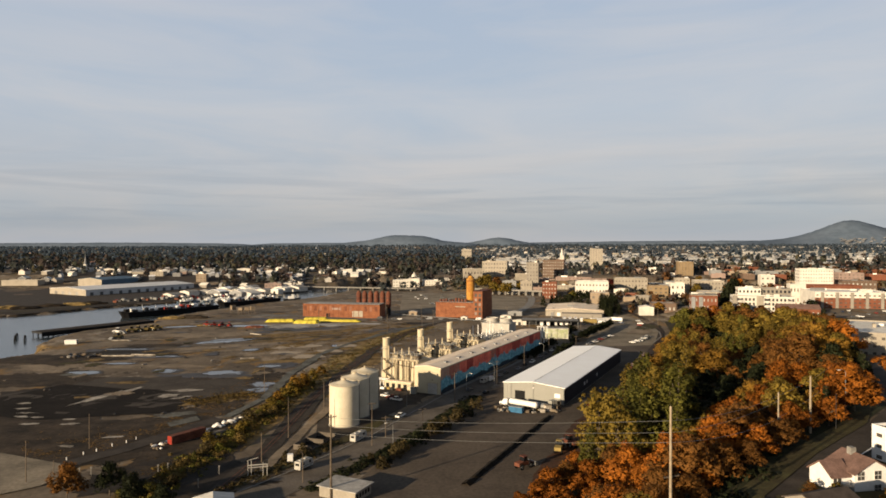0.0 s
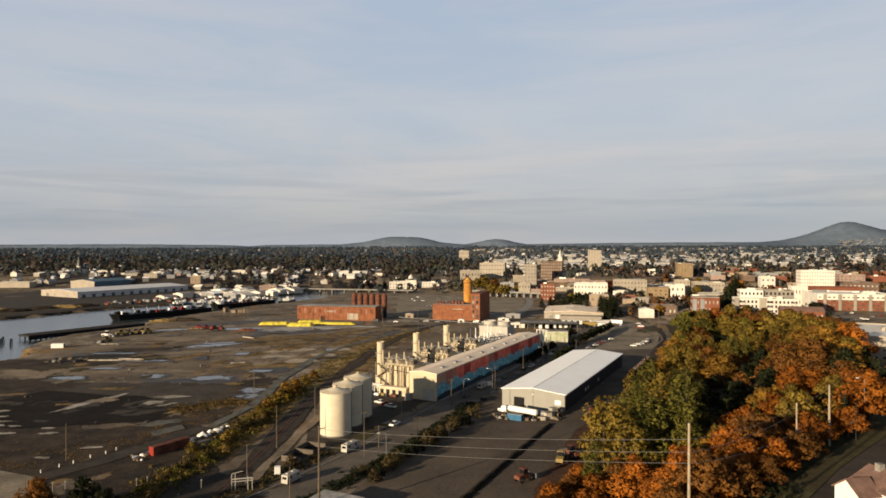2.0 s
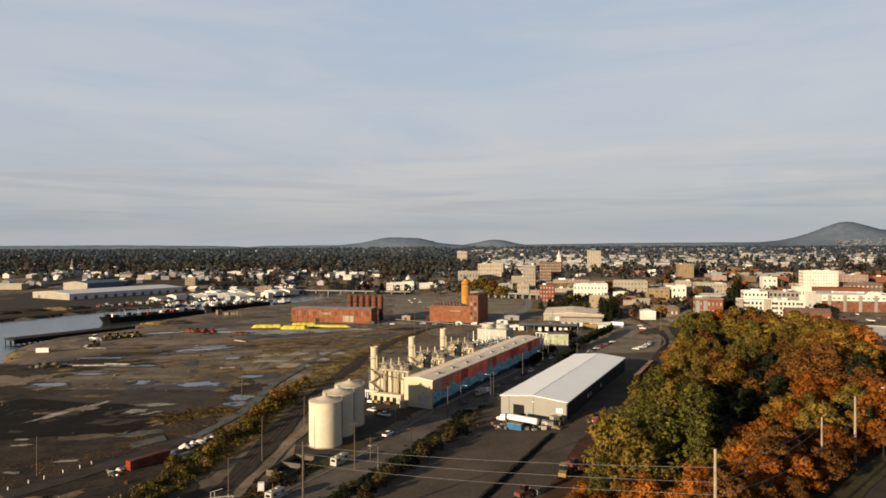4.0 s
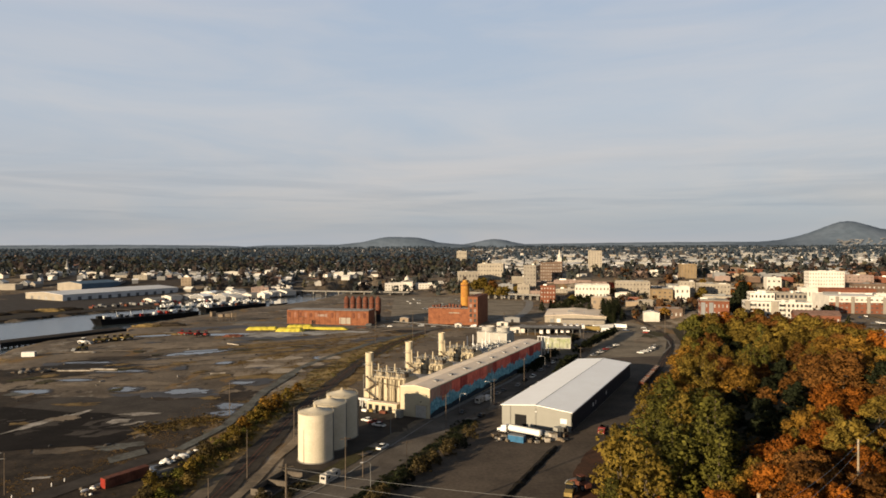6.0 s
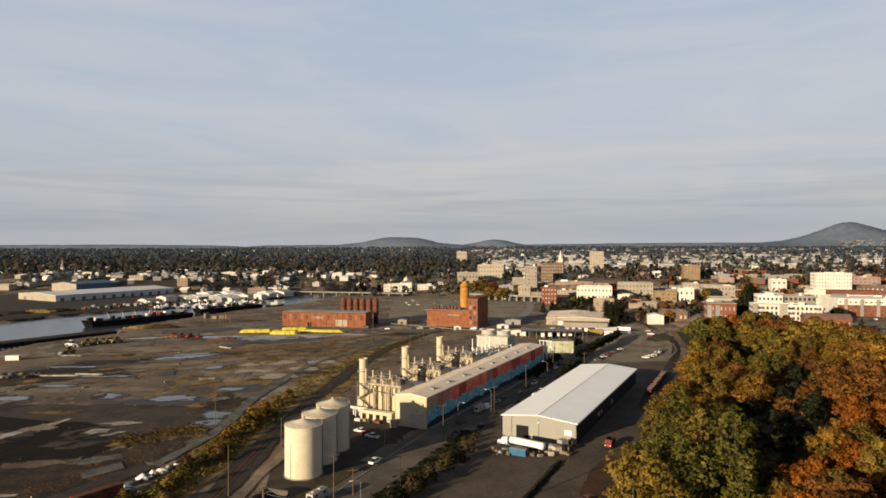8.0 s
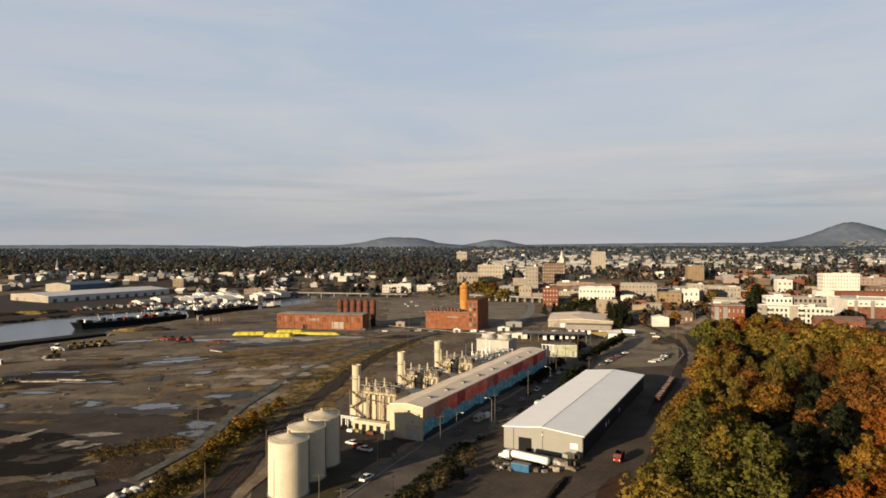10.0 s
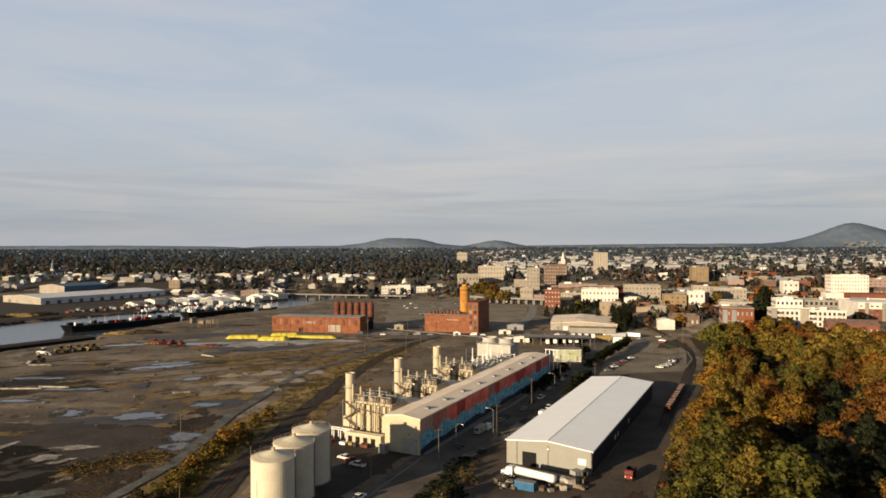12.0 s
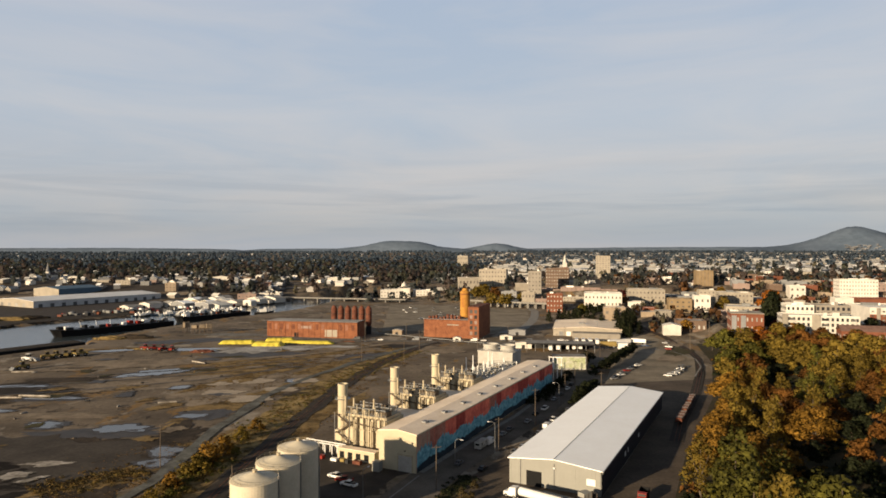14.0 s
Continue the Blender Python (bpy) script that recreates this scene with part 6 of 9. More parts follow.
def barge(x, y, rot, L, wide, raked):
    b = thing("barge", pose(x, y, -2.0, 0, 0, rot), "long black steel barge with red and white deck gear", "barge", "moored barges")
    bm = bmesh.new()
    rows = []
    for u, w, k in ((0, 0.92, 0.0), (0.08, 1, 0.0), (0.85, 1, 0.0), (0.95, 0.82, 0.25), (1.0, 0.35, 0.5)):
        rows.append([bm.verts.new((s * w * wide / 2, u * L + lean, z)) for s, z, lean in ((-1, 5.2 + k * 3, 0), (-0.85, -0.4, -k * 8), (0.85, -0.4, -k * 8), (1, 5.2 + k * 3, 0))])
    for a, c in zip(rows, rows[1:]):
        for i in range(4):
            bm.faces.new((a[i], c[i], c[(i + 1) % 4], a[(i + 1) % 4]))
    bm.faces.new(rows[0])
    bm.faces.new(rows[-1][::-1])
    part("hull", bm, M["black"], b)
    part("deck", B(-wide * 0.46, wide * 0.46, 1, L * 0.9, 5.2, 5.35), M["dark_steel"], b)
    r2 = random.Random(int(L))
    for i in range(int(L / 5)):
        w, d, h = r2.uniform(1.5, 5), r2.uniform(2, 6), r2.uniform(0.8, 3.2)
        cx, cy = r2.uniform(-wide * 0.3, wide * 0.3), 4 + i * 4.6
        part("deck_gear", B(cx - w / 2, cx + w / 2, cy, cy + d, 5.35, 5.35 + h), M[r2.choice(("red_paint", "dark_steel", "steel", "rust", "white", "dark_steel", "black"))], b)
    for i in range(int(L / 14)):
        part("deck_mast", T((r2.uniform(-3, 3), 6 + i * 13, 5.3), (r2.uniform(-3, 3), 6 + i * 13, r2.uniform(9, 13)), 0.15), M["white"], b)
    part("bow_house", B(-2.5, 2.5, L * 0.86, L * 0.9, 5.3, 8.2), M["white"], b)
    return b


barge(-256, 722, 180 - 36.5, 108, 15, True)
barge(-212, 822, 180 - 36.0, 88, 15, False)

dock = thing("dock", pose(-314, 502, 0, 0, 0, -32.7), "dark timber dock on piles along the shore", "dock")
part("deck", B(-16, 0, 0, 96, 0.6, 1.9), M["dark_steel"], dock)
part("fender", B(-0.0, 0.5, 0, 96, -1.4, 1.6), M["black"], dock)
part("deck_planks", B(-15.6, -0.4, 0.4, 95.6, 1.9, 2.0), M["mud_heap"], dock)
for i in range(25):
    for x in (-15.5, -8, -0.6):
        part("pile", T((x, 1 + i * 3.9, -5.5), (x, 1 + i * 3.9, 0.7), 0.3, seg=7), M["black"], dock)
for x, y in ((-324, 486), (-316.5, 486), (-330, 497)):
    d = bmesh.new()
    for i in range(5):
        tube(d, (math.cos(i * 1.26) * 1.1, math.sin(i * 1.26) * 1.1, -4), (math.cos(i * 1.26) * 0.5, math.sin(i * 1.26) * 0.5, 3.2), 0.3)
    mesh_thing("mooring_dolphin", d, M["black"], "cluster of dark mooring piles in the water", "mooring", group="mooring piles", m=pose(x, y, -1.2))
sheet("far_quay", [(-640, 600), (-428, 655), (-392, 742), (-304, 854), (-252, 909), (-218, 1118), (-300, 1310), (-700, 1200), (-760, 800)], M["asphalt"], "dark paved waterfront yard on the far bank", "ground", lift=0.08, step=30)

strip("mud_bank", [(-1100, 575), (-760, 582), (-640, 594), (-436, 654), (-398, 740), (-308, 853), (-268, 907), (-249, 953)], 32, M["mud_heap"], "dark muddy bank of the waterway", "bank", lift=0.14, step=5.0, ragged=0.7)
strip("bank_grass", [(-1100, 598), (-760, 606), (-648, 618), (-452, 672), (-414, 752), (-326, 860)], 15, M["earth"], "brown grass along the far bank", "grass", lift=0.12, step=5.0, ragged=0.8)

# ---- bridges and roads beyond ----
br = thing("bridge", pose(0, 0, 0), "low concrete bridge across the waterway", "bridge")
va, vb = Vector((-238, 1032, -2)), Vector((-40, 985, -2))
bm = bmesh.new()
d = (vb - va).normalized()
nrm = Vector((-d.y, d.x, 0))
for off, z0, z1, name in ((7, 3.4, 4.4, "deck"), (7.2, 4.4, 5.1, "parapet")):
    bm = bmesh.new()
    if name == "deck":
        c = [va + nrm * off, va - nrm * off, vb - nrm * off, vb + nrm * off]
    else:
        c = [va - nrm * 6.6, va - nrm * 7.2, vb - nrm * 7.2, vb - nrm * 6.6]
    prism(bm, [(p.x, p.y) for p in c], z0, z1)
    part(name, bm, M["concrete"], br)
for i in range(10):
    p = va.lerp(vb, (i + 0.5) / 10)
    part("pier", B(p.x - 0.8, p.x + 0.8, p.y - 5, p.y + 5, -5, 3.4), M["concrete"], br)
vd = thing("viaduct", pose(0, 0, 0), "concrete viaduct on many piers beside the town", "viaduct")
va, vb = Vector((48, 936.5, 0)), Vector((165, 872, 0))
d = (vb - va).normalized()
nrm = Vector((-d.y, d.x, 0))
part("deck", prism(bmesh.new(), [((va + nrm * 6).x, (va + nrm * 6).y), ((va - nrm * 6).x, (va - nrm * 6).y), ((vb - nrm * 6).x, (vb - nrm * 6).y), ((vb + nrm * 6).x, (vb + nrm * 6).y)], 6.0, 7.2), M["concrete"], vd)
part("parapet", prism(bmesh.new(), [((va - nrm * 5.5).x, (va - nrm * 5.5).y), ((va - nrm * 6).x, (va - nrm * 6).y), ((vb - nrm * 6).x, (vb - nrm * 6).y), ((vb - nrm * 5.5).x, (vb - nrm * 5.5).y)], 7.2, 8.0), M["concrete"], vd)
for i in range(13):
    p = va.lerp(vb, (i + 0.5) / 13)
    part("pier", B(p.x - 0.9, p.x + 0.9, p.y - 5, p.y + 5, -0.5, 6.0), M["concrete"], vd)
strip("ramp_road", [(118, 905), (119, 860), (110, 800), (98, 740), (84, 690), (60, 655)], 9, M["concrete"], "pale curved concrete ramp road", "road", lift=0.12)
sheet("mill_lot", [(-45, 668), (55, 652), (88, 700), (104, 800), (112, 880), (20, 930), (-60, 950)], M["lot_tan"], "grey paved lot behind the mill", "lot", lift=0.07, step=30)
sheet("car_lot", [(96, 440), (150, 452), (182, 520), (186, 600), (172, 660), (150, 610), (122, 520)], M["lot_tan"], "grey tan car park beside the avenue", "lot", lift=0.09, step=20)
strip("town_street", [(240, 585), (262, 690), (300, 840), (352, 1050)], 13, M["asphalt"], "straight town street", "road", lift=0.12, step=15)
strip("town_street", [(170, 700), (235, 690), (420, 640), (600, 590)], 12, M["asphalt"], "town cross street", "road", lift=0.14, step=15)

# ---- far town: houses, commercial roofs and woods ----
rt = random.Random(77)


def dwelling(x, y, rot, w, d, h, wall, roof, label, group):
    b = thing("house", pose(x, y, land(x, y) - 0.4, 0, 0, rot), label, "house", group)
    part("wall", gable_body(bmesh.new(), -w / 2, w / 2, -d / 2, d / 2, 0, h, w * (0.28 if w < 16 else 0.07)), M[wall], b)
    part("roof", gable(bmesh.new(), -w / 2, w / 2, -d / 2, d / 2, h, w * (0.28 if w < 16 else 0.07), thick=0.3, over=0.5), M[roof], b)
    return b


taken = [(x, y, max(w, 20)) for _, x, y, w, *_ in TOWN] + [(276, 541, 40), (453, 786, 40), (404, 640, 50), (440, 725, 40), (230, 552, 25), (-48, 1050, 25)]


def free(x, y, r):
    if x < -120 and inside(x, y, WATER):
        return False
    if y < 1160 and x < 60 and x > -230 and y < 960:
        return False
    if -480 < x < -100 and y < 1020:
        return False
    if x < -380 and y < 1140:
        return False
    if y > 960 and abs(y - (1012 - (x + 150) * 0.235)) < 14 and -180 < x < 0:
        return False
    if 30 < x < 185 and y < 905:
        return False
    if y < 1180 and abs(x - lerp_line(AVENUE, y)) < 13:
        return False
    return all((x - a) ** 2 + (y - c) ** 2 > (r + k * 0.6) ** 2 for a, c, k in taken)


made = 0
while made < 70:
    y = 1090 + 1500 * rt.random() ** 1.6
    half = 0.68 * y
    x = rt.uniform(-half, half * (0.35 if y < 1500 else 0.9))
    if not free(x, y, 8):
        continue
    taken.append((x, y, 16))
    wall = rt.choice(("wall_white", "wall_pale", "wall_pale", "wall_grey", "wall_beige", "wall_pink", "wall_blue"))
    dwelling(x, y, rt.choice((0, 90, 0, 90, 20, -20)) + rt.uniform(-6, 6), rt.uniform(8, 12), rt.uniform(9, 15), rt.uniform(5, 8), wall, rt.choice(("shingle", "shingle", "roof_grey", "shingle_red")), "painted timber house among trees in the far town", "far houses")
    made += 1
made = 0
while made < 160:
    y = 700 + 1700 * rt.random() ** 1.25
    x = rt.uniform(0.05 * y + 60, 0.70 * y)
    if not free(x, y, 18) or (y < 760 and x < 300):
        continue
    w, d, h = rt.uniform(14, 36), rt.uniform(14, 30), rt.uniform(3.5, 9)
    if y > 1300:
        w, h = w * 2.2, h * 0.6
    taken.append((x, y, w * 0.8))
    wall = rt.choice(("cream", "white", "pale", "pink", "brick", "grey", "pale", "white", "grey") if y < 1300 else ("pale", "pale", "grey", "cream", "pale"))
    z = land(x, y)
    block("shop_building", x, y, rt.choice((-14, -14, 0, -20)), w, d, z + h, "wall_" + wall, rt.choice(("roof_light", "roof_light", "roof_light", "roof_grey")), 0 if y > 800 else max(1, int(h / 3.6)), int(w / 4), LOOKS[wall] + " commercial building with a flat roof", group="town blocks", sides="f", clutter=1 if y < 1200 else 0)
    made += 1


rv = random.Random(51)
made = 0
while made < 72:
    y = rv.uniform(1030, 1420)
    x = -y * rv.uniform(0.12, 0.66)
    if inside(x, y, WATER) or any((x - a) ** 2 + (y - c) ** 2 < (12 + k * 0.6) ** 2 for a, c, k in taken) or (x > -480 and y < 1030) or (-650 < x < -400 and y < 1140):
        continue
    taken.append((x, y, 20))
    big_ = rv.random() < 0.4
    dwelling(x, y, rv.choice((0, 90, -25, 65)) + rv.uniform(-6, 6), rv.uniform(18, 34) if big_ else rv.uniform(9, 13), rv.uniform(14, 26) if big_ else rv.uniform(10, 15), rv.uniform(4, 6.5), "wall_" + rv.choice(("white", "grey", "grey", "beige", "white")), rv.choice(("roof_light", "roof_light", "roof_grey", "shingle")), "pale low building behind the waterfront", "waterfront buildings")
    made += 1


made = 0
rq = random.Random(15)
while made < 76:
    y = rq.uniform(660, 1060)
    x = rq.uniform(150 + 0.12 * (y - 660), 0.69 * y)
    if not free(x, y, 9) or (y < 720 and x < 270):
        continue
    w, d, h = rq.uniform(9, 22), rq.uniform(9, 20), rq.uniform(3.5, 7.5)
    taken.append((x, y, w * 0.75))
    wall = rq.choice(("cream", "white", "pink", "brick", "grey", "tan", "beige", "brown"))
    block("shop_building", x, y, rq.choice((-14, -14, 0)), w, d, land(x, y) + h, "wall_" + wall, rq.choice(("roof_light", "roof_light", "roof_grey")), 0, 0, LOOKS[wall] + " low shop building with a flat roof", group="town blocks")
    made += 1


def far_suburb(name, count, seed, roof):
    """Small pitched houses of the far suburbs: their walls, or their roofs, in one mesh, too many to count."""
    rng = random.Random(seed)
    verts, faces = [], []
    for _ in range(count):
        y = 1120 + 2400 * rng.random() ** 1.5
        x = rng.uniform(-0.74 * y, 0.76 * y)
        skip = x < 0.05 * y and y > 1700 and rng.random() < 0.7 or (y < 1250 and not -0.6 * y < x < -0.1 * y) or (x > -230 and y < 1180)
        w, d, h, turn = rng.uniform(6, 11), rng.uniform(5, 9), rng.uniform(3.2, 6.0), rng.choice((0, 1.57, 0.4, -0.4))
        wide = (x > 0 or y < 1400) and rng.random() < (0.6 if x > 0 else 0.2)
        skip = skip or (x > 0 and not wide and rng.random() < 0.35)
        if wide:
            w, d, h = (w * 6.0, d * 3.0, h * 0.8) if x > 0 else (w * 3.2, d * 2.2, h)
        if skip or (y > 1900 and not wide and rng.random() < 0.5):
            continue
        z = land(x, y)
        c, s = math.cos(turn), math.sin(turn)
        rise = 0.4 if wide else 2.2
        k = len(verts)
        put = lambda u, v, t: verts.append((x + u * c - v * s, y + u * s + v * c, z + t))
        if roof:
            for u, v, t in ((-w, -d, h), (w, -d, h), (w, 0, h + rise), (-w, 0, h + rise), (w, d, h), (-w, d, h)):
                put(u * 0.53, v * 0.53, t)
            faces += [(k, k + 1, k + 2, k + 3), (k + 3, k + 2, k + 4, k + 5)]
        else:
            for u, v, t in ((-w, -d, -1), (w, -d, -1), (w, d, -1), (-w, d, -1), (-w, -d, h), (w, -d, h), (w, d, h), (-w, d, h), (-w, 0, h + rise * 0.9), (w, 0, h + rise * 0.9)):
                put(u * 0.5, v * 0.5, t)
            faces += [(k, k + 1, k + 5, k + 4), (k + 2, k + 3, k + 7, k + 6), (k + 1, k + 2, k + 6, k + 9, k + 5), (k + 3, k, k + 4, k + 8, k + 7)]
    me = bpy.data.meshes.new(name)
    me.from_pydata(verts, [], faces)
    me.materials.append(M["suburb_roof" if roof else "suburb_wall"])
    return tagged(new(name, me), "small pitched roofs of the far suburbs" if roof else "pale painted house walls of the far suburbs", "suburb", kind="stuff")


M["suburb_wall"] = material("suburb_wall", (0.40, 0.40, 0.40), 0.85, vary=0.2, scale=0.02, fine=0.3, island=0.45)
M["suburb_roof"] = material("suburb_roof", (0.85, 0.84, 0.83), 0.9, vary=0.3, scale=0.02, fine=0.3, island=0.6)
far_suburb("suburb_walls", 1500, 404, False)
far_suburb("suburb_roofs", 1500, 404, True)


def far_trees(name, spots, mat, label, seed, leaf_size=1.75, count=17):
    """Many distant trees, each a clump of leaf sprays over a short trunk, too many to count."""
    rng = random.Random(seed)
    verts, faces, normals = [], [], []
    for x, y, h, pointed in spots:
        z = land(x, y)
        w = h * (0.20 if pointed else 0.42)
        for _ in range(count):
            f = rng.random()
            r = w * ((1 - f) if pointed else math.sin(math.pi * (0.12 + 0.8 * f)) ** 0.5) * rng.uniform(0.6, 1.1)
            a = rng.uniform(0, 6.28)
            p = Vector((x + math.cos(a) * r, y + math.sin(a) * r, z + h * (0.08 + 0.9 * f)))
            nrm = (Vector((math.cos(a), math.sin(a), 0.5)) + rand_unit(rng) * 0.7).normalized()
            soft = Vector((math.cos(a) * 0.45, math.sin(a) * 0.45, 0.35 + f * 0.9)).normalized()
            if nrm.dot(soft) < 0:
                nrm = -nrm
            normals += [tuple(soft)] * 4
            u = nrm.orthogonal().normalized()
            e = nrm.cross(u)
            s = leaf_size * h * 0.11 * rng.uniform(0.7, 1.5)
            k = len(verts)
            verts += [p - u * s, p + e * s, p + u * s, p - e * s]
            faces.append((k + 3, k + 2, k + 1, k))
    me = bpy.data.meshes.new(name)
    me.from_pydata([tuple(v) for v in verts], [], faces)
    me.shade_smooth()
    me.normals_split_custom_set_from_vertices(normals)
    me.materials.append(mat)
    return tagged(new(name, me), label, "woods", kind="stuff")


groups = {"leaf_dark": [], "leaf_rust": [], "leaf_olive": [], "leaf_gold": [], "leaf_green": [], "leaf_red": [], "leaf_spruce": [], "town_rust": []}
# far woods: distance haze is mixed into these leaf colours, lifted and blued
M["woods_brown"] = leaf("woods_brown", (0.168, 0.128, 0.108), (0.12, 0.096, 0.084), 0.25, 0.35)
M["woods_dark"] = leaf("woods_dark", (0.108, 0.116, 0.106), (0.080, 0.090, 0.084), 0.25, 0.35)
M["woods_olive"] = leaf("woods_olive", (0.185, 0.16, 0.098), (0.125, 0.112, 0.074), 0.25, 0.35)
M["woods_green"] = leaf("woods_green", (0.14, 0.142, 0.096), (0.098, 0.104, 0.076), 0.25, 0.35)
M["town_rust"] = leaf("town_rust", (0.26, 0.125, 0.050), (0.14, 0.075, 0.034))
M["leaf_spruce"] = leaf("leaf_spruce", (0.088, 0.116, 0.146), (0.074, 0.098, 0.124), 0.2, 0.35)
n = 0
while n < 6400:
    u = rt.random()
    y = 980 + 3700 * u ** 1.7
    x = rt.uniform(-0.78 * y, 0.78 * y)
    right = x > 0.08 * y
    if right and y < 2300 and rt.random() < 0.7:
        continue
    if not right and y < 1330 and rt.random() < 0.6:
        continue
    if not free(x, y, 3 if y < 1700 else -4):
        continue
    k = rt.random()
    g = "leaf_dark" if k < 0.50 else "leaf_rust" if k < 0.80 else "leaf_olive" if k < 0.88 else "leaf_green" if k < 0.965 else "leaf_gold" if k < 0.98 else "leaf_red"
    # farther off, trees take the leaves with the bluest haze tint
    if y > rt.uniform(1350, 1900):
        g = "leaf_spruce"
    groups[g].append((x, y, rt.uniform(9, 17) * (0.85 if y > 2400 else 1), g == "leaf_dark" and rt.random() < 0.6))
    n += 1
for _ in range(1500):
    y = rt.uniform(1240, 1950)
    x = rt.uniform(-0.72, 0.05) * y
    if free(x, y, 2):
        k = rt.random()
        groups["leaf_dark" if k < 0.35 else "leaf_rust" if k < 0.72 else "leaf_olive" if k < 0.82 else "leaf_green"].append((x, y, rt.uniform(9, 16), k < 0.12))
for _ in range(1150):
    y = rt.uniform(660, 1250)
    x = rt.uniform(190, 0.7 * y)
    if free(x, y, 4):
        k = rt.random()
        groups["leaf_rust" if k < 0.45 else "leaf_olive" if k < 0.70 else "leaf_gold" if k < 0.76 else "leaf_dark"].append((x, y, rt.uniform(5, 9.5), False))
for _ in range(190):
    y = rt.uniform(640, 1150)
    x = rt.uniform(180, 0.7 * y)
    if free(x, y, 2):
        groups["town_rust"].append((x, y, rt.uniform(7, 12), False))
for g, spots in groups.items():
    far_trees("woods", spots, M[{"leaf_rust": "woods_brown", "leaf_dark": "woods_dark", "leaf_olive": "woods_olive", "leaf_green": "woods_green", "leaf_gold": "woods_olive", "leaf_red": "woods_brown"}.get(g, g)], {"leaf_dark": "dark evergreen woods of the far town", "leaf_rust": "rust brown autumn woods of the far town", "leaf_olive": "olive green woods of the far town", "leaf_gold": "golden autumn trees of the far town", "leaf_green": "green trees of the far town", "leaf_red": "red autumn trees of the far town", "leaf_spruce": "far woods below the horizon, blued with haze", "town_rust": "rust orange autumn trees between the town blocks"}[g], len(g))

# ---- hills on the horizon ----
# distance haze is painted into the blue grey of the hills
M["hill"] = material("hazy_hill", (0.128, 0.160, 0.208), 1.0, vary=0.2, scale=0.004, fine=0.03, second=(0.102, 0.134, 0.180), spec=0.0)


def hill(x, y, line, depth, seed, label, mat="hill", rough=0.05):
    """A hill whose skyline follows a few (offset, height) points, falling away to the front and back."""
    bm = bmesh.new()
    nx_, ny_ = 90, 11
    rows = []
    us = [p for p, q in line]
    hs = [q for p, q in line]
    for j in range(ny_):
        v = j / (ny_ - 1) * 2 - 1
        row = []
        for i in range(nx_):
            u = us[0] + (us[-1] - us[0]) * i / (nx_ - 1)
            top = float(np.mean(np.interp([u - 60, u - 36, u - 12, u + 12, u + 36, u + 60], us, hs)))
            k = 1 + rough * noise.noise(Vector((u * 0.006 + seed, v * 2, 0))) + rough * 0.6 * noise.noise(Vector((u * 0.03 + seed, v * 6, 2)))
            row.append(bm.verts.new((u, v * depth, top * k * (1 - abs(v) ** 1.6))))
        rows.append(row)
    for a, c in zip(rows, rows[1:]):
        for i in range(nx_ - 1):
            bm.faces.new((a[i], a[i + 1], c[i + 1], c[i]))
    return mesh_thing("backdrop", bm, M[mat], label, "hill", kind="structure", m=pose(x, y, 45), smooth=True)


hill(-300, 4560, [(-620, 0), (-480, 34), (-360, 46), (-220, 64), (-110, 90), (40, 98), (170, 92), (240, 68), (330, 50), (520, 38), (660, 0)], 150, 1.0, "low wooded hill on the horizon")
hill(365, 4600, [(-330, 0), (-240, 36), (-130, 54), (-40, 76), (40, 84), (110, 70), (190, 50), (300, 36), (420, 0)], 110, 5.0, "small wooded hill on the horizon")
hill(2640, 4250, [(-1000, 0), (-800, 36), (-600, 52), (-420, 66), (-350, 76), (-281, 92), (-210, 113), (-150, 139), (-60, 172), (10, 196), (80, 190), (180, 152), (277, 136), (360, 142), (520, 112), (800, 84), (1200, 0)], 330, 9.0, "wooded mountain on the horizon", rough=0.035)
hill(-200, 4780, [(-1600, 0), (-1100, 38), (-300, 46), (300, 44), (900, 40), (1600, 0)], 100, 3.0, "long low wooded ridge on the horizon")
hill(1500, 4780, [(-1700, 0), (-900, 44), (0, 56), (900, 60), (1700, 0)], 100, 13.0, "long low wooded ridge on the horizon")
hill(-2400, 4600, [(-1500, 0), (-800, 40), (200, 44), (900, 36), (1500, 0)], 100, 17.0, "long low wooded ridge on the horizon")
# a pale estate on the slope of the mountain
re_ = random.Random(40)
bm = bmesh.new()
for _ in range(90):
    u, up = re_.uniform(-190, 420), re_.random()
    px, pz = 2640 + u, 74 + 46 * up + 0.03 * u
    w, h = re_.uniform(1.2, 4.5), re_.uniform(1, 2.4)
    py = 4250 - 330 * (1 - (pz - 45) / 190) ** 0.62 - 14
    box(bm, px - w, px + w, py, py + 30, pz - 3, pz + h)
M["estate_wall"] = material("estate_wall", (0.30, 0.30, 0.31), 0.9, vary=0.2, scale=0.02, fine=0.2, island=0.35)
mesh_thing("hillside_estate", bm, M["estate_wall"], "pale houses scattered over the mountain slope", "houses", kind="stuff")

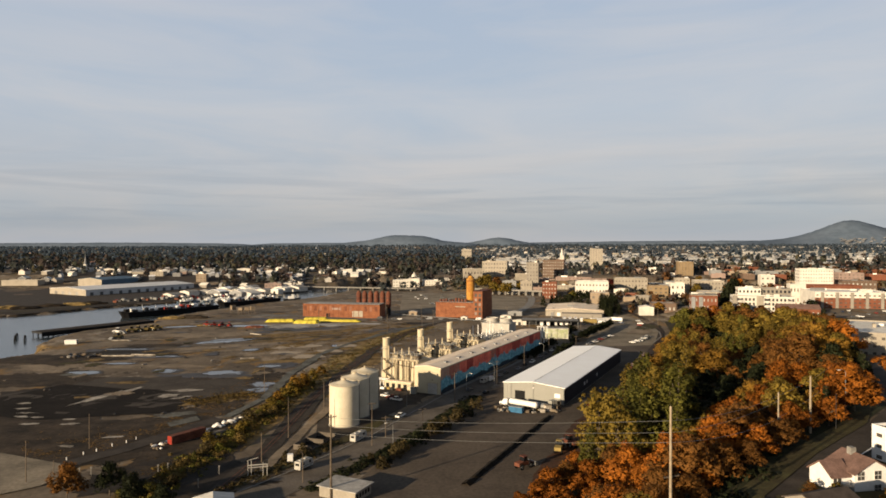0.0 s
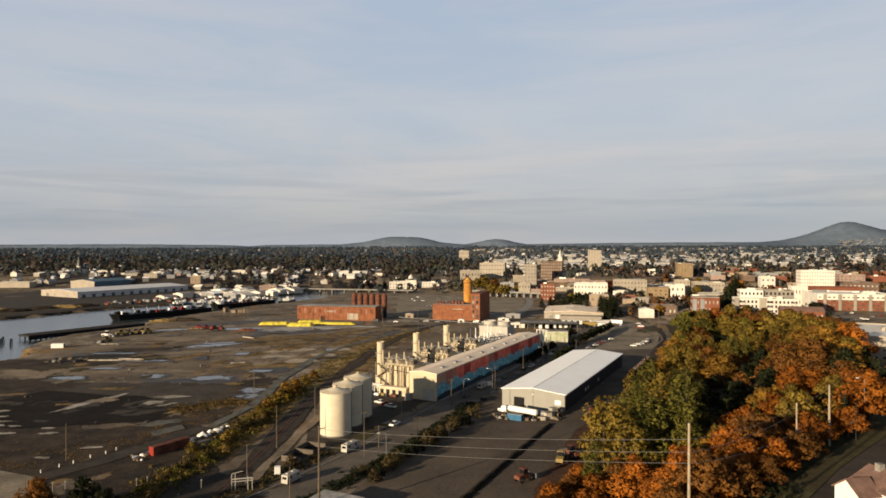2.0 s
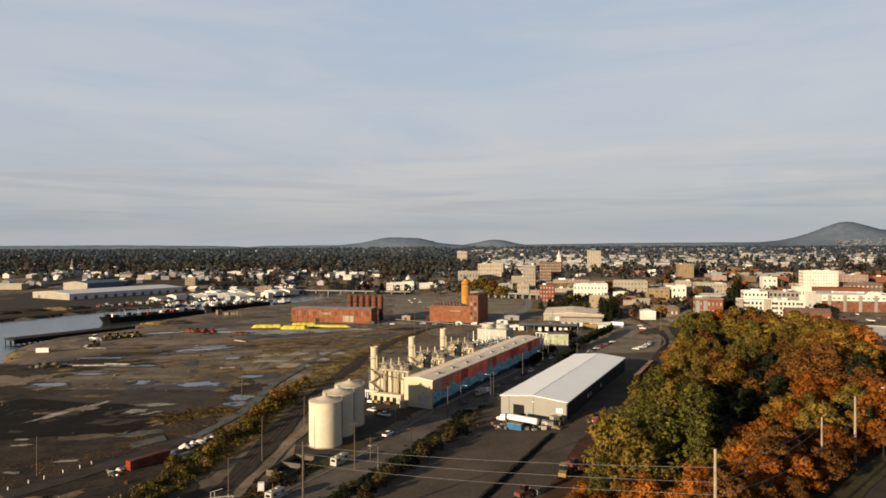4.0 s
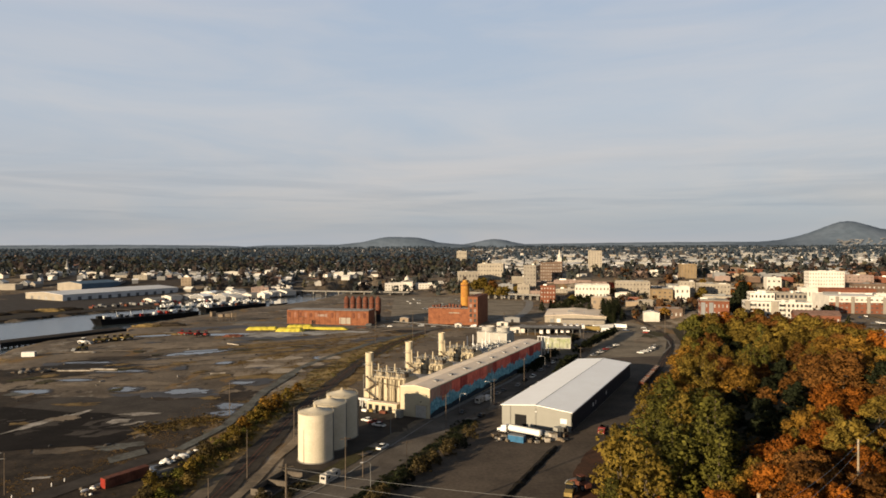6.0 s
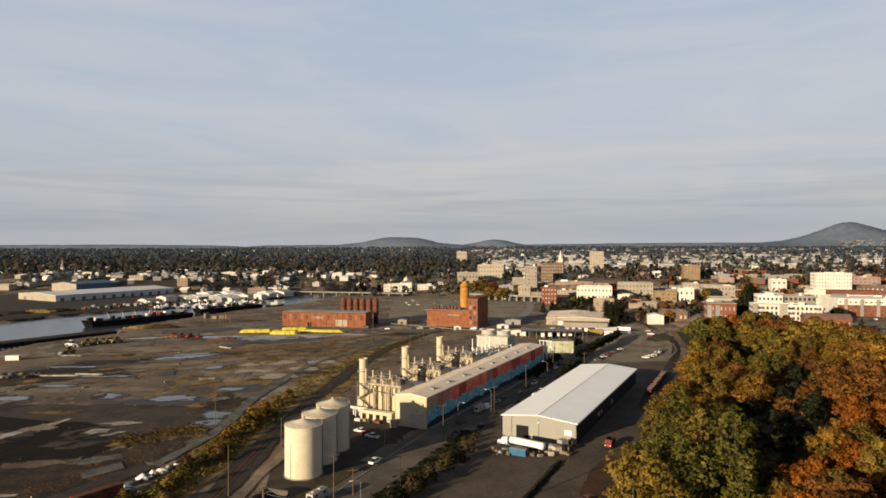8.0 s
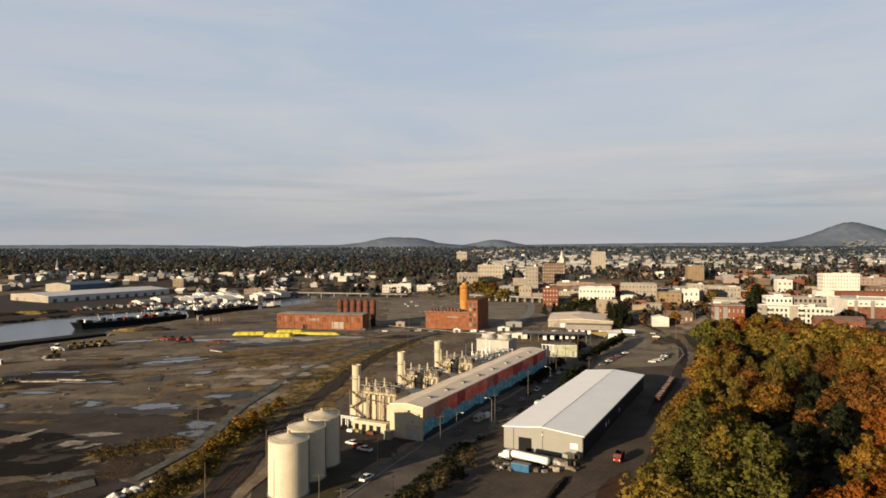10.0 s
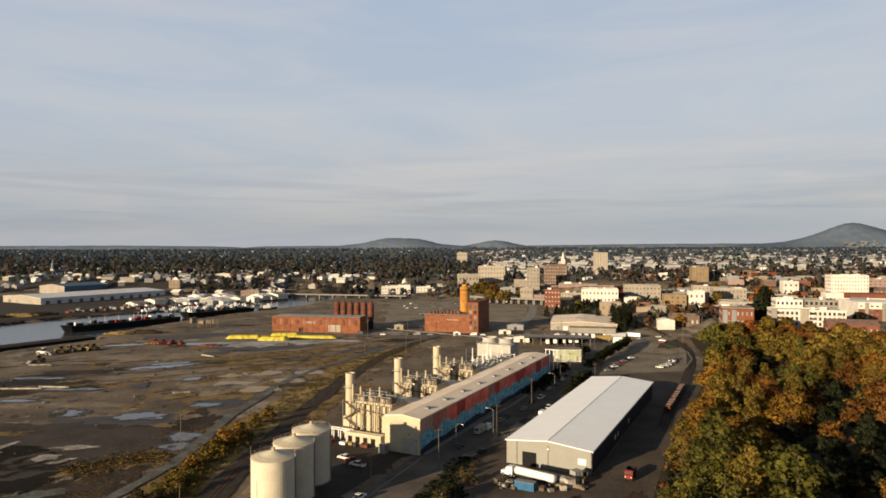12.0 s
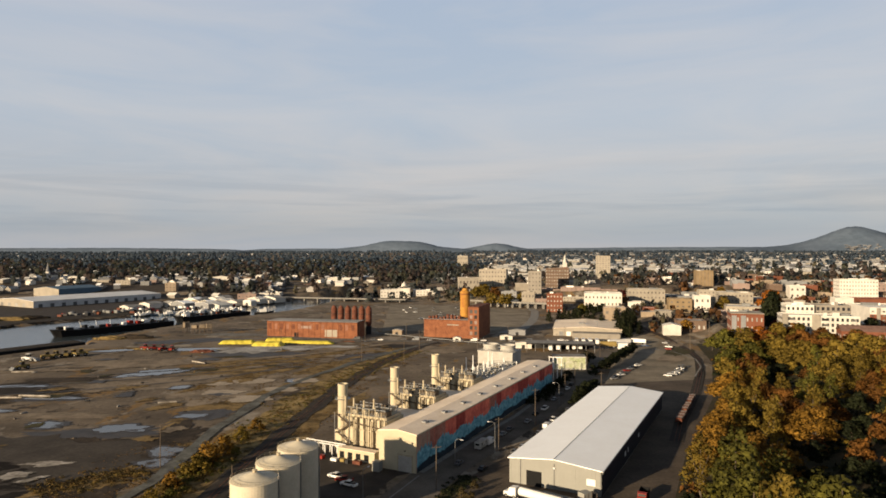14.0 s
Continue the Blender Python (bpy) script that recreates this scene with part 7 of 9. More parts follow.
# ---- waste ground: pads, puddles, tracks ----
def blob_sheet(name, x, y, a, c, rot, mat, label, category, seed, lift, ragged=0.35, n=64, kind="structure"):
    """A thin patch with an uneven outline."""
    cr_, sr_ = math.cos(math.radians(rot)), math.sin(math.radians(rot))
    pts = []
    for i in range(n):
        t = 2 * math.pi * i / n
        k = 1 + ragged * noise.noise(Vector((math.cos(t) * 1.3 + seed, math.sin(t) * 1.3, seed * 0.7))) + ragged * 0.5 * noise.noise(Vector((math.cos(t) * 4 + seed, math.sin(t) * 4, 3))) + ragged * 0.35 * noise.noise(Vector((math.cos(t) * 13 + seed, math.sin(t) * 13, 7)))
        px, py = math.cos(t) * a * k, math.sin(t) * c * k
        pts.append((x + px * cr_ - py * sr_, y + px * sr_ + py * cr_))
    return sheet(name, pts, mat, label, category, lift=lift, step=12, kind=kind)


M["mud"] = material("wet_mud", (0.072, 0.056, 0.041), 0.6, vary=0.4, scale=0.2, fine=1.5, spec=0.35)
M["dark_pad"] = material("dark_pad", (0.050, 0.041, 0.033), 0.95, vary=0.3, scale=0.06, fine=0.8)
M["tan_dirt"] = material("tan_dirt", (0.28, 0.22, 0.155), 0.95, vary=0.35, scale=0.07, fine=0.8, second=(0.15, 0.118, 0.084))
M["grass_brown"] = material("thin_brown_grass", (0.36, 0.24, 0.098), 0.95, vary=0.45, scale=0.12, fine=1.0, second=(0.12, 0.08, 0.034), bump=0.08)
M["grass_green"] = material("thin_green_grass", (0.095, 0.085, 0.035), 0.95, vary=0.45, scale=0.1, fine=1.0, second=(0.07, 0.055, 0.028), bump=0.08)
M["rust_ground"] = material("rust_ground", (0.125, 0.058, 0.030), 0.95, vary=0.4, scale=0.08, fine=1.0, second=(0.068, 0.042, 0.028))
M["damp_soil"] = material("damp_soil", (0.085, 0.062, 0.042), 0.95, vary=0.5, scale=0.09, fine=0.9, second=(0.032, 0.025, 0.018), bump=0.05)
M["grey_dirt"] = material("grey_dirt_road", (0.215, 0.200, 0.178), 0.95, vary=0.35, scale=0.1, fine=1.0, second=(0.115, 0.105, 0.09))

M["track_dirt"] = material("track_dirt", (0.205, 0.205, 0.182), 0.95, vary=0.45, scale=0.12, fine=1.0, second=(0.105, 0.098, 0.082), bump=0.04)

lift_at = [0.06]


def layer():
    lift_at[0] += 0.0015
    return lift_at[0]


for x, y, a, c, rot, mat in ((-172, 272, 34, 26, -12, "dark_pad"), (-64, 470, 16, 60, -26, "grass_brown"), (-92, 400, 12, 46, -14, "grass_brown"), (-38, 520, 14, 52, -30, "grass_brown"), (-112, 486, 14, 44, -34, "grass_brown"), (-48, 350, 7, 60, -6, "grass_brown"), (-185, 300, 26, 22, 20, "dark_pad"), (-215, 430, 22, 9, 12, "mud"), (-180, 404, 17, 5, 0, "mud"), (-150, 440, 36, 16, 25, "tan_dirt"), (-100, 430, 20, 40, -32, "tan_dirt"), (-190, 500, 40, 14, 8, "tan_dirt"), (-120, 540, 34, 16, 0, "mud"), (-65, 560, 26, 12, -10, "tan_dirt"), (-20, 575, 26, 9, 0, "dark_pad"),
                          (-100, 610, 40, 9, -8, "grey_dirt")) + ((-40, 530, 24, 12, 30, "mud"), (-225, 370, 20, 10, 10, "tan_dirt"), (-128, 345, 24, 8, 5, "mud"), (-160, 332, 26, 7, -5, "grass_green"), (-230, 560, 26, 8, 10, "tan_dirt"), (-190, 600, 36, 12, 20, "mud"), (-95, 375, 12, 9, 0, "mud"), (-165, 372, 30, 6, 4, "tan_dirt"), (10, 560, 20, 14, 0, "tan_dirt"), (-160, 640, 36, 10, 0, "grey_dirt"), (-165, 560, 26, 7, 4, "puddle")):
    blob_sheet("ground_patch", x, y, a, c, rot, M[mat], {"dark_pad": "dark worn asphalt patch", "mud": "wet dark mud patch", "tan_dirt": "pale dry dirt patch", "grey_dirt": "grey gravel patch", "grass_green": "thin green grass patch", "grass_brown": "broad stretch of dry brown grass", "puddle": "shallow wide puddle"}[mat], "ground", x + y * 0.37, layer(), 0.55)
for x, y, a, c, rot in ((-104, 452, 5, 38, -33), (-88, 478, 4, 26, -36), (-66, 545, 4, 36, -34), (-110, 265, 14, 7, 30), (-98, 292, 10, 12, 0), (-125, 226, 26, 4, 38), (-104, 247, 10, 4, 40), (-92, 330, 9, 6, 20), (-150, 320, 12, 3, 30), (-230, 560, 24, 5, 14), (-275, 436, 8, 12, 10), (-88, 205, 18, 8, 45), (-68, 250, 5, 40, -6), (-62, 330, 5, 44, -8), (-45, 445, 4, 30, -22), (-40, 380, 5, 30, -20), (-128, 505, 5, 24, -38), (-74, 420, 3, 24, -20)):
    blob_sheet("grass_patch", x, y, a, c, rot, M["grass_brown"], "patch of dry brown grass", "grass", x * 0.7 + y, layer(), 0.6)
for x, y, a, c, rot in ((-150, 226, 62, 24, 12), (-120, 214, 34, 16, 40), (-190, 250, 30, 22, 0), (-108, 262, 20, 15, 30), (-100, 298, 20, 26, 0), (-94, 336, 11, 22, 0), (-120, 330, 18, 9, 10), (-222, 335, 36, 22, 10), (-236, 390, 34, 16, 0), (-200, 446, 24, 9, 15), (-175, 330, 22, 9, 0), (-85, 214, 15, 26, -10), (-76, 190, 24, 14, 0)):
    blob_sheet("ground_patch", x, y, a, c, rot, M["damp_soil"], "broad damp patch of dark bare soil", "ground", x * 0.3, layer(), 0.7, 120)
for x, y, a, c, rot in ((-212, 421, 27, 9, 4), (-184, 409, 17, 6, 0), (-226, 404, 14, 5, 8), (-72, 194, 17, 11, 20), (-92, 188, 13, 10, 0), (-84, 208, 10, 5, 30)):
    blob_sheet("ground_patch", x, y, a, c, rot, M["dark_pad"], "dark littered soil with scattered rubble", "ground", x * 0.51, layer(), 0.8, 120)
M["lot_black"] = material("black_lot", (0.032, 0.027, 0.023), 0.95, vary=0.3, scale=0.08, fine=1.0, spec=0.05)
M["worn_pad"] = material("worn_pad", (0.100, 0.084, 0.068), 0.95, vary=0.35, scale=0.06, fine=0.8, second=(0.066, 0.055, 0.045))
blob_sheet("asphalt_pad", -150, 300, 58, 36, 6, M["worn_pad"], "large worn grey brown pad", "ground", 4.7, layer(), 0.36, 120)
sheet("asphalt_lot", [(-190, 322), (-154, 312), (-136, 311), (-109, 291), (-113, 268), (-131, 264), (-160, 256), (-215, 270)], M["lot_black"], "flat dark asphalt lot with a straight edge", "lot", lift=layer(), step=8)
for x, y, a, c, rot in ((-99, 294, 12, 6, 26), (-90, 302, 9, 6, 40), (-110, 284, 6, 2.5, 50)):
    blob_sheet("grass_patch", x, y, a, c, rot, M["grass_brown"], "patch of dry brown grass", "grass", x * 0.7 + y, layer(), 0.7, 96)
blob_sheet("ground_patch", -111, 265, 8, 4, 20, M["track_dirt"], "pale dry dirt patch", "ground", 8.8, layer(), 0.5)
for x, y, a, c, rot in ((-153, 357, 7.5, 3.4, 2), (-120, 352, 9.5, 3.6, -3), (-158, 471, 17, 5, 38), (-180, 405, 13, 1.8, 0), (-90, 322, 5.5, 3.2, 10), (-225, 553, 14, 3, 20), (-196, 352, 9, 2.6, 4), (-88, 310, 5, 2.6, 30), (-92, 236, 10, 3.2, 48), (-100, 372, 6, 2, 10), (-72, 447, 6, 3, -20), (-212, 432, 14, 1.6, 6), (-128, 430, 5, 2, 10), (-58, 600, 10, 2.4, 0), (-190, 380, 8, 1.6, 0)):
    c *= 1.6
    blob_sheet("puddle_rim", x, y, a + 1.8, c + 1.6, rot, M["mud"], "dark wet rim of a puddle", "mud", x, layer(), 0.5)
    blob_sheet("puddle", x, y, a, c, rot, M["puddle"], "still puddle reflecting the sky", "puddle", x, layer(), 0.5)
for pts in ([(-206, 344), (-196, 342), (-195, 347), (-205, 350)], [(-104, 246), (-96, 256), (-100, 262), (-108, 252)]):
    sheet("concrete_slab", pts, M["track_dirt"], "broken pale concrete slab in the dirt", "slab", lift=layer() + 0.08, step=8, kind="")
for x, y, a, c, rot in ((-156, 297, 16, 3.0, 68), (-124, 309, 8, 2.2, 8), (-126, 299, 5, 3.0, 30), (-119, 295, 4, 1.6, 44), (-185, 283, 3.0, 1.3, 0), (-179, 274, 3.0, 1.2, 5), (-174, 267, 2.8, 1.1, 0), (-171.7, 261, 3.4, 1.2, 0), (-164, 260, 2.2, 1.0, 0), (-161, 250, 3.0, 1.4, 10), (-149, 257, 2.6, 1.2, 0), (-145, 250, 2.8, 1.2, 5), (-120, 233, 3.4, 1.3, 12), (-130, 222, 3.0, 1.1, 0)):
    blob_sheet("concrete_slab", x, y, a, c, rot, M["slab"], "ragged pale concrete remnant in the dirt", "slab", x * 0.9, layer() + 0.05, 0.7, 96, kind="")
M["wet_gravel"] = material("wet_gravel", (0.60, 0.58, 0.54), 0.8, vary=0.4, scale=0.06, fine=0.7, second=(0.28, 0.25, 0.215))
M["dry_pan"] = material("dried_puddle_bed", (0.58, 0.48, 0.36), 0.95, vary=0.2, scale=0.2, fine=1.2)
for x, y, a, c, rot in ((-128, 558, 28, 20, 10), (-100, 566, 22, 9, -6), (-70, 572, 18, 6, 0)):
    blob_sheet("ground_patch", x, y, a, c, rot, M["wet_gravel"], "pale wet gravel before the heaps", "ground", x * 0.21, layer(), 0.7, 120)
for x, y, a, c, rot in ((-84, 404, 10, 7.0, 0), (-101, 417, 10, 6.5, 0), (-74, 425, 8, 6.0, 0), (-94, 446, 10, 6.5, 10), (-66, 448, 7, 6.0, 0), (-110, 438, 6, 5.0, 0)):
    blob_sheet("ground_patch", x, y, a, c, rot, M["dry_pan"], "pale bed of a dried puddle", "ground", x * 0.37, layer(), 0.4, 96)
rp = random.Random(19)
for i in range(56):
    y = rp.uniform(255, 600)
    x = rp.uniform(-245 + 0.05 * (y - 250), -72 + 0.18 * (y - 300) * (y > 300))
    mat = rp.choice(("mud", "tan_dirt", "tan_dirt", "grass_brown", "grass_green", "grass_brown"))
    blob_sheet("ground_patch", x, y, rp.uniform(3, 9), rp.uniform(1.5, 6.0), rp.choice((8, 14, 30, 50, 60)) + rp.uniform(-8, 8), M[mat], {"mud": "streak of wet mud", "tan_dirt": "streak of pale dirt", "grass_brown": "streak of dry brown grass", "dark_pad": "streak of dark worn asphalt", "grass_green": "streak of thin green grass"}[mat], "ground", i * 3.1, layer(), 0.8)
for k in range(3):
    for off in (-0.9, 0.9):
        strip("wheel_track", [(-240 + 20 * k + off, 400 + 30 * k), (-180 + off, 420 + 22 * k), (-125 + off, 448 + 20 * k), (-70 - 6 * k + off, 500 + 10 * k)], 0.7, M["mud"], "muddy wheel track across the waste ground", "track", lift=0.295)
sheet("paved_lot", [(-230, 236), (-147, 214.5), (-122, 204.5), (-113, 197), (-116, 185), (-124, 178), (-230, 178)], M["lot_tan"], "tan fenced paved lot beside the crossing", "lot", lift=0.29)
for x, y in ((-121.5, 207.6), (-119, 213), (-116.5, 216.5), (-114, 222), (-111, 226), (-109.5, 230)):
    mesh_thing("bollard", lathe(bmesh.new(), [(0.16, 0), (0.16, 0.95), (0.08, 1.05)], 0, 0, 8), M["white"], "short white bollard at the road edge", "bollard", group="white bollards", m=pose(x, y, 0.2))
strip("crossing_road", [(-150, 168), (-133, 188), (-119, 204), (-110, 217), (-100, 235), (-89, 258)], 7.5, M["asphalt"], "dark asphalt road from the crossing", "road", lift=0.285, step=3.0, ragged=0.2)
strip("dirt_road", [(-88, 260), (-81, 290), (-82, 351), (-78, 412), (-67, 456), (-48, 505), (-20, 560), (5, 600)], 4.8, M["track_dirt"], "grey dirt road across the waste ground", "road", lift=0.28, step=3.0, ragged=0.5)
strip("dirt_track", [(-250, 470), (-200, 480), (-140, 505), (-80, 540), (-30, 590)], 5, M["tan_dirt"], "pale dirt track", "road", lift=0.275, step=3.0, ragged=0.8)
strip("mill_road", [(-170, 640), (-60, 606), (40, 596), (110, 580), (140, 560)], 7, M["grey_dirt"], "grey road in front of the mill", "road", lift=0.285, step=3.0, ragged=0.5)
TRACK = [(-72, 120), (-64, 165), (-60, 205), (-58.5, 240), (-58, 290), (-54, 345), (-46, 425), (-30, 505), (-4, 585), (30, 640)]
strip("ballast", TRACK, 7.5, M["ballast"], "dark gravel ballast of the railway", "railway", lift=0.24, kind="structure", step=3.0, ragged=0.35)
for off in (-0.75, 0.75):
    strip("rail", [(x + off, y) for x, y in TRACK], 0.22, M["rust"], "rusty steel rail", "rail", lift=0.42, kind="structure")
strip("gravel_path", [(-48, 275), (-50, 255), (-52, 235), (-54, 205), (-56, 188)], 3.2, M["tan_dirt"], "pale gravel path beside the railway", "path", lift=0.26, step=3.0, ragged=0.5)
strip("verge", [(-37, 182), (-22, 209), (-8, 238), (6, 272), (17, 298)], 4.5, M["grass_green"], "rough grass verge between avenue and yard", "verge", lift=0.22)
strip("verge", [(-63, 180), (-50, 201), (-33, 233), (-19, 262)], 5.0, M["grass_green"], "rough dark grass strip between avenue and silo yard", "verge", lift=0.23, step=3.0, ragged=0.5)
strip("kerb", [(-57, 180), (-45, 199), (-26, 233), (-10, 272), (1, 298)], 0.5, M["concrete"], "pale concrete kerb of the avenue", "kerb", lift=0.25)
strip("pavement", [(1.5, 301), (20, 337), (40, 372), (78, 455)], 2.0, M["concrete"], "concrete pavement along the painted wall", "pavement", lift=0.2)
blob_sheet("bark_floor", 54, 236, 7, 34, -24, M["rust_ground"], "reddish brown earth floor of the yard", "ground", 3.3, 0.12, 0.3, 96)
blob_sheet("bark_floor", 40, 206, 5, 22, -28, M["rust_ground"], "reddish brown earth floor of the yard", "ground", 6.1, 0.125, 0.35, 96)
# the shade of the trees is put into the dark colour of this strip
strip("roadside_verge", [(34, 78), (58, 124), (82, 151), (112, 179), (142, 208)], 10, M["shade_grass"], "grass verge darkened for tree shade, between woods and hill road", "verge", lift=0.09)
# painted edge line
strip("edge_line", [(50, 86), (72, 124), (98, 149), (128, 175)], 0.35, M["white"], "white edge line of the hill road", "road mark", lift=0.16)
for x, y, a, c, rot, mat, words in ((176, 552, 9, 22, -22, "grass_green", "thin green grass at the edge of the car lot"), (160, 520, 7, 16, -24, "tan_dirt", "pale dry dirt on the car lot"), (182, 588, 8, 14, -20, "tan_dirt", "pale dry dirt on the car lot")):
    blob_sheet("ground_patch", x, y, a, c, rot, M[mat], words, "ground", x * 0.3, 0.30 + 0.004 * (x > 170), 0.6, 96)
# low earth berm across the yard
bm = bmesh.new()
prev = None
rb_ = random.Random(6)
for i in range(60):
    t = i / 59
    c = Vector((8, 186)).lerp(Vector((45, 262)), t)
    h, w = 0.9 + 0.5 * noise.noise(Vector((i * 0.4, 0, 0))) + rb_.uniform(-0.1, 0.2), 1.5 + 0.6 * noise.noise(Vector((i * 0.3, 5, 0)))
    nrm = Vector((0.9, -0.43))
    row = [bm.verts.new((c.x + nrm.x * o * w, c.y + nrm.y * o * w, z)) for o, z in ((-1, 0.0), (-0.4, h * 0.8), (0.2, h), (1, 0.0))]
    if prev:
        for k in range(3):
            bm.faces.new((prev[k], prev[k + 1], row[k + 1], row[k]))
    prev = row
M["berm"] = material("berm_earth", (0.030, 0.023, 0.015), 0.95, vary=0.4, scale=0.5, fine=3.0)
mesh_thing("earth_berm", bm, M["berm"], "low dark earth berm across the yard", "berm")


# ---- vehicles ----
PAINT = {"white": M["white"], "silver": material("silver_paint", (0.42, 0.42, 0.42), 0.35, metal=0.3, vary=0.05), "black": material("black_paint", (0.02, 0.02, 0.022), 0.3, vary=0.05), "red": M["red_paint"], "blue": material("dark_blue_paint", (0.03, 0.06, 0.13), 0.3, vary=0.05), "grey": material("grey_paint", (0.14, 0.14, 0.14), 0.35, vary=0.05)}
M["car_glass"] = material("car_glass", (0.015, 0.017, 0.02), 0.08, vary=0.05, spec=0.6)
M["tyre"] = material("tyre_rubber", (0.02, 0.02, 0.02), 0.9, vary=0.2)


def wheels(root, xs, half, r, name="wheel", rims=True):
    for x in xs:
        for s in (-1, 1):
            w = part(name, T((x, s * half - 0.11, r), (x, s * half + 0.11, r), r, seg=14), M["tyre"], root)
            if not rims:
                continue
            part("rim", T((x, s * half - 0.13, r), (x, s * half + 0.13, r), r * 0.55, seg=10), M["steel"], w)


def profile_body(pro, half, taper=0.0):
    """A body pulled from a side outline (x, z), anticlockwise."""
    bm = bmesh.new()
    zmax = max(z for _, z in pro)
    zmin = min(z for _, z in pro)
    k = lambda z: half * (1 - taper * (z - zmin) / (zmax - zmin))
    a = [bm.verts.new((x, -k(z), z)) for x, z in pro]
    c = [bm.verts.new((x, k(z), z)) for x, z in pro]
    bm.faces.new(a)
    bm.faces.new(c[::-1])
    n = len(pro)
    for i in range(n):
        bm.faces.new((a[(i + 1) % n], a[i], c[i], c[(i + 1) % n]))
    return bm


def car(x, y, rot, paint, kind="saloon", z=None, label=None, group="parked cars"):
    base = land(x, y) + 0.12 if z is None else z
    words = {"saloon": "car", "pickup": "pickup truck", "van": "van"}[kind]
    c = thing("car" if kind == "saloon" else "pickup_truck" if kind == "pickup" else "van", pose(x, y, base, 0, 0, rot), label or f"{paint} parked {words} on asphalt", "car" if kind == "saloon" else words, group)
    if kind == "saloon":
        part("body", profile_body([(-2.25, 0.3), (2.2, 0.3), (2.28, 0.62), (2.1, 0.82), (0.95, 0.95), (-1.6, 1.0), (-2.25, 0.92)], 0.88), PAINT[paint], c)
        part("cabin", profile_body([(-1.75, 0.97), (1.0, 0.93), (0.35, 1.38), (-1.1, 1.42)], 0.8, 0.18), M["car_glass"], c)
        part("roof", profile_body([(-1.15, 1.40), (0.4, 1.36), (0.3, 1.45), (-1.05, 1.48)], 0.68), PAINT[paint], c)
        wheels(c, (-1.4, 1.4), 0.8, 0.33, rims=y < 320) if y < 520 else None
    elif kind == "pickup":
        part("body", profile_body([(-2.8, 0.45), (2.7, 0.45), (2.75, 1.0), (1.2, 1.12), (-2.8, 1.12)], 0.95), PAINT[paint], c)
        part("cabin", profile_body([(-0.9, 1.1), (1.3, 1.1), (0.7, 1.75), (-0.8, 1.78)], 0.86, 0.15), M["car_glass"], c)
        part("roof", profile_body([(-0.85, 1.75), (0.72, 1.72), (0.6, 1.83), (-0.75, 1.85)], 0.75), PAINT[paint], c)
        part("bed", B(-2.6, -1.0, -0.75, 0.75, 1.12, 1.16), M["dark_steel"], c)
        wheels(c, (-1.7, 1.75), 0.88, 0.4, rims=y < 320) if y < 520 else None
    else:
        part("body", profile_body([(-2.9, 0.4), (2.7, 0.4), (2.8, 1.0), (2.0, 1.35), (1.3, 2.25), (-2.8, 2.35), (-2.95, 1.2)], 1.0, 0.08), PAINT[paint], c)
        part("windscreen", profile_body([(1.98, 1.40), (2.06, 1.40), (1.40, 2.2), (1.32, 2.2)], 0.9), M["car_glass"], c)
        for s in (-1, 1):
            part("side_window", B(0.2, 1.3, s * 0.99 - 0.02, s * 0.99 + 0.02, 1.4, 1.95), M["car_glass"], c)
        wheels(c, (-1.8, 1.8), 0.92, 0.38, rims=y < 320) if y < 520 else None
    return c


def motorhome(x, y, rot, L, label):
    """A boxy camper: shell with a raked nose, window band, stripe, roof units."""
    t = thing("motorhome", pose(x, y, land(x, y) + 0.12, 0, 0, rot), label, "motorhome", "motorhomes on the avenue")
    part("shell", profile_body([(-L / 2, 0.6), (L / 2, 0.6), (L / 2, 1.5), (L / 2 - 0.35, 2.7), (L / 2 - 0.7, 3.0), (-L / 2 + 0.15, 3.0)], 1.15), M["pale_grey"], t)
    part("windscreen", profile_body([(L / 2 - 0.02, 1.6), (L / 2 + 0.04, 1.6), (L / 2 - 0.28, 2.6), (L / 2 - 0.34, 2.6)], 1.05), M["car_glass"], t)
    for side in (-1.17, 1.15):
        for u in range(2):
            part("side_window", B(-L / 2 + 1.2 + u * L * 0.5, -L / 2 + 2.2 + u * L * 0.5, side, side + 0.02, 1.75, 2.45), M["car_glass"], t)
        part("stripe", B(-L / 2 + 0.1, L / 2 - 0.1, side, side + 0.02, 1.15, 1.35), PAINT["grey"], t, "grey side stripe")
    part("rear_window", B(-L / 2 - 0.02, -L / 2, -0.7, 0.7, 1.8, 2.5), M["car_glass"], t)
    for u in (-L * 0.25, L * 0.12):
        part("roof_unit", B(u - 0.5, u + 0.5, -0.4, 0.4, 3.0, 3.3), M["pale_grey"], t)
    part("chassis", B(-L / 2 + 0.2, L / 2 - 0.3, -0.9, 0.9, 0.35, 0.6), M["dark_steel"], t)
    wheels(t, (-L / 2 + 1.9, L / 2 - 1.2), 1.05, 0.42)
    return t


AV = 63.5   # heading of the avenue, degrees from +x
motorhome(-42.3, 200, AV, 6.4, "white motorhome with a grey stripe on the avenue")
motorhome(-29, 229.5, AV, 7.6, "long white motorhome near the silos")
pk = car(-16, 261, AV, "white", "pickup", label="white pickup truck with a trailer on the avenue")
tr = thing("trailer", pose(-20.5, 254, 0.2, 0, 0, AV), "low flat trailer behind the pickup", "trailer")
part("bed", B(-2.8, 2.4, -1.0, 1.0, 0.6, 0.8), M["dark_steel"], tr)
part("drawbar", T((2.4, 0, 0.65), (4.2, 0, 0.6), 0.07), M["dark_steel"], tr)
wheels(tr, (-0.6, 0.4), 1.0, 0.35)
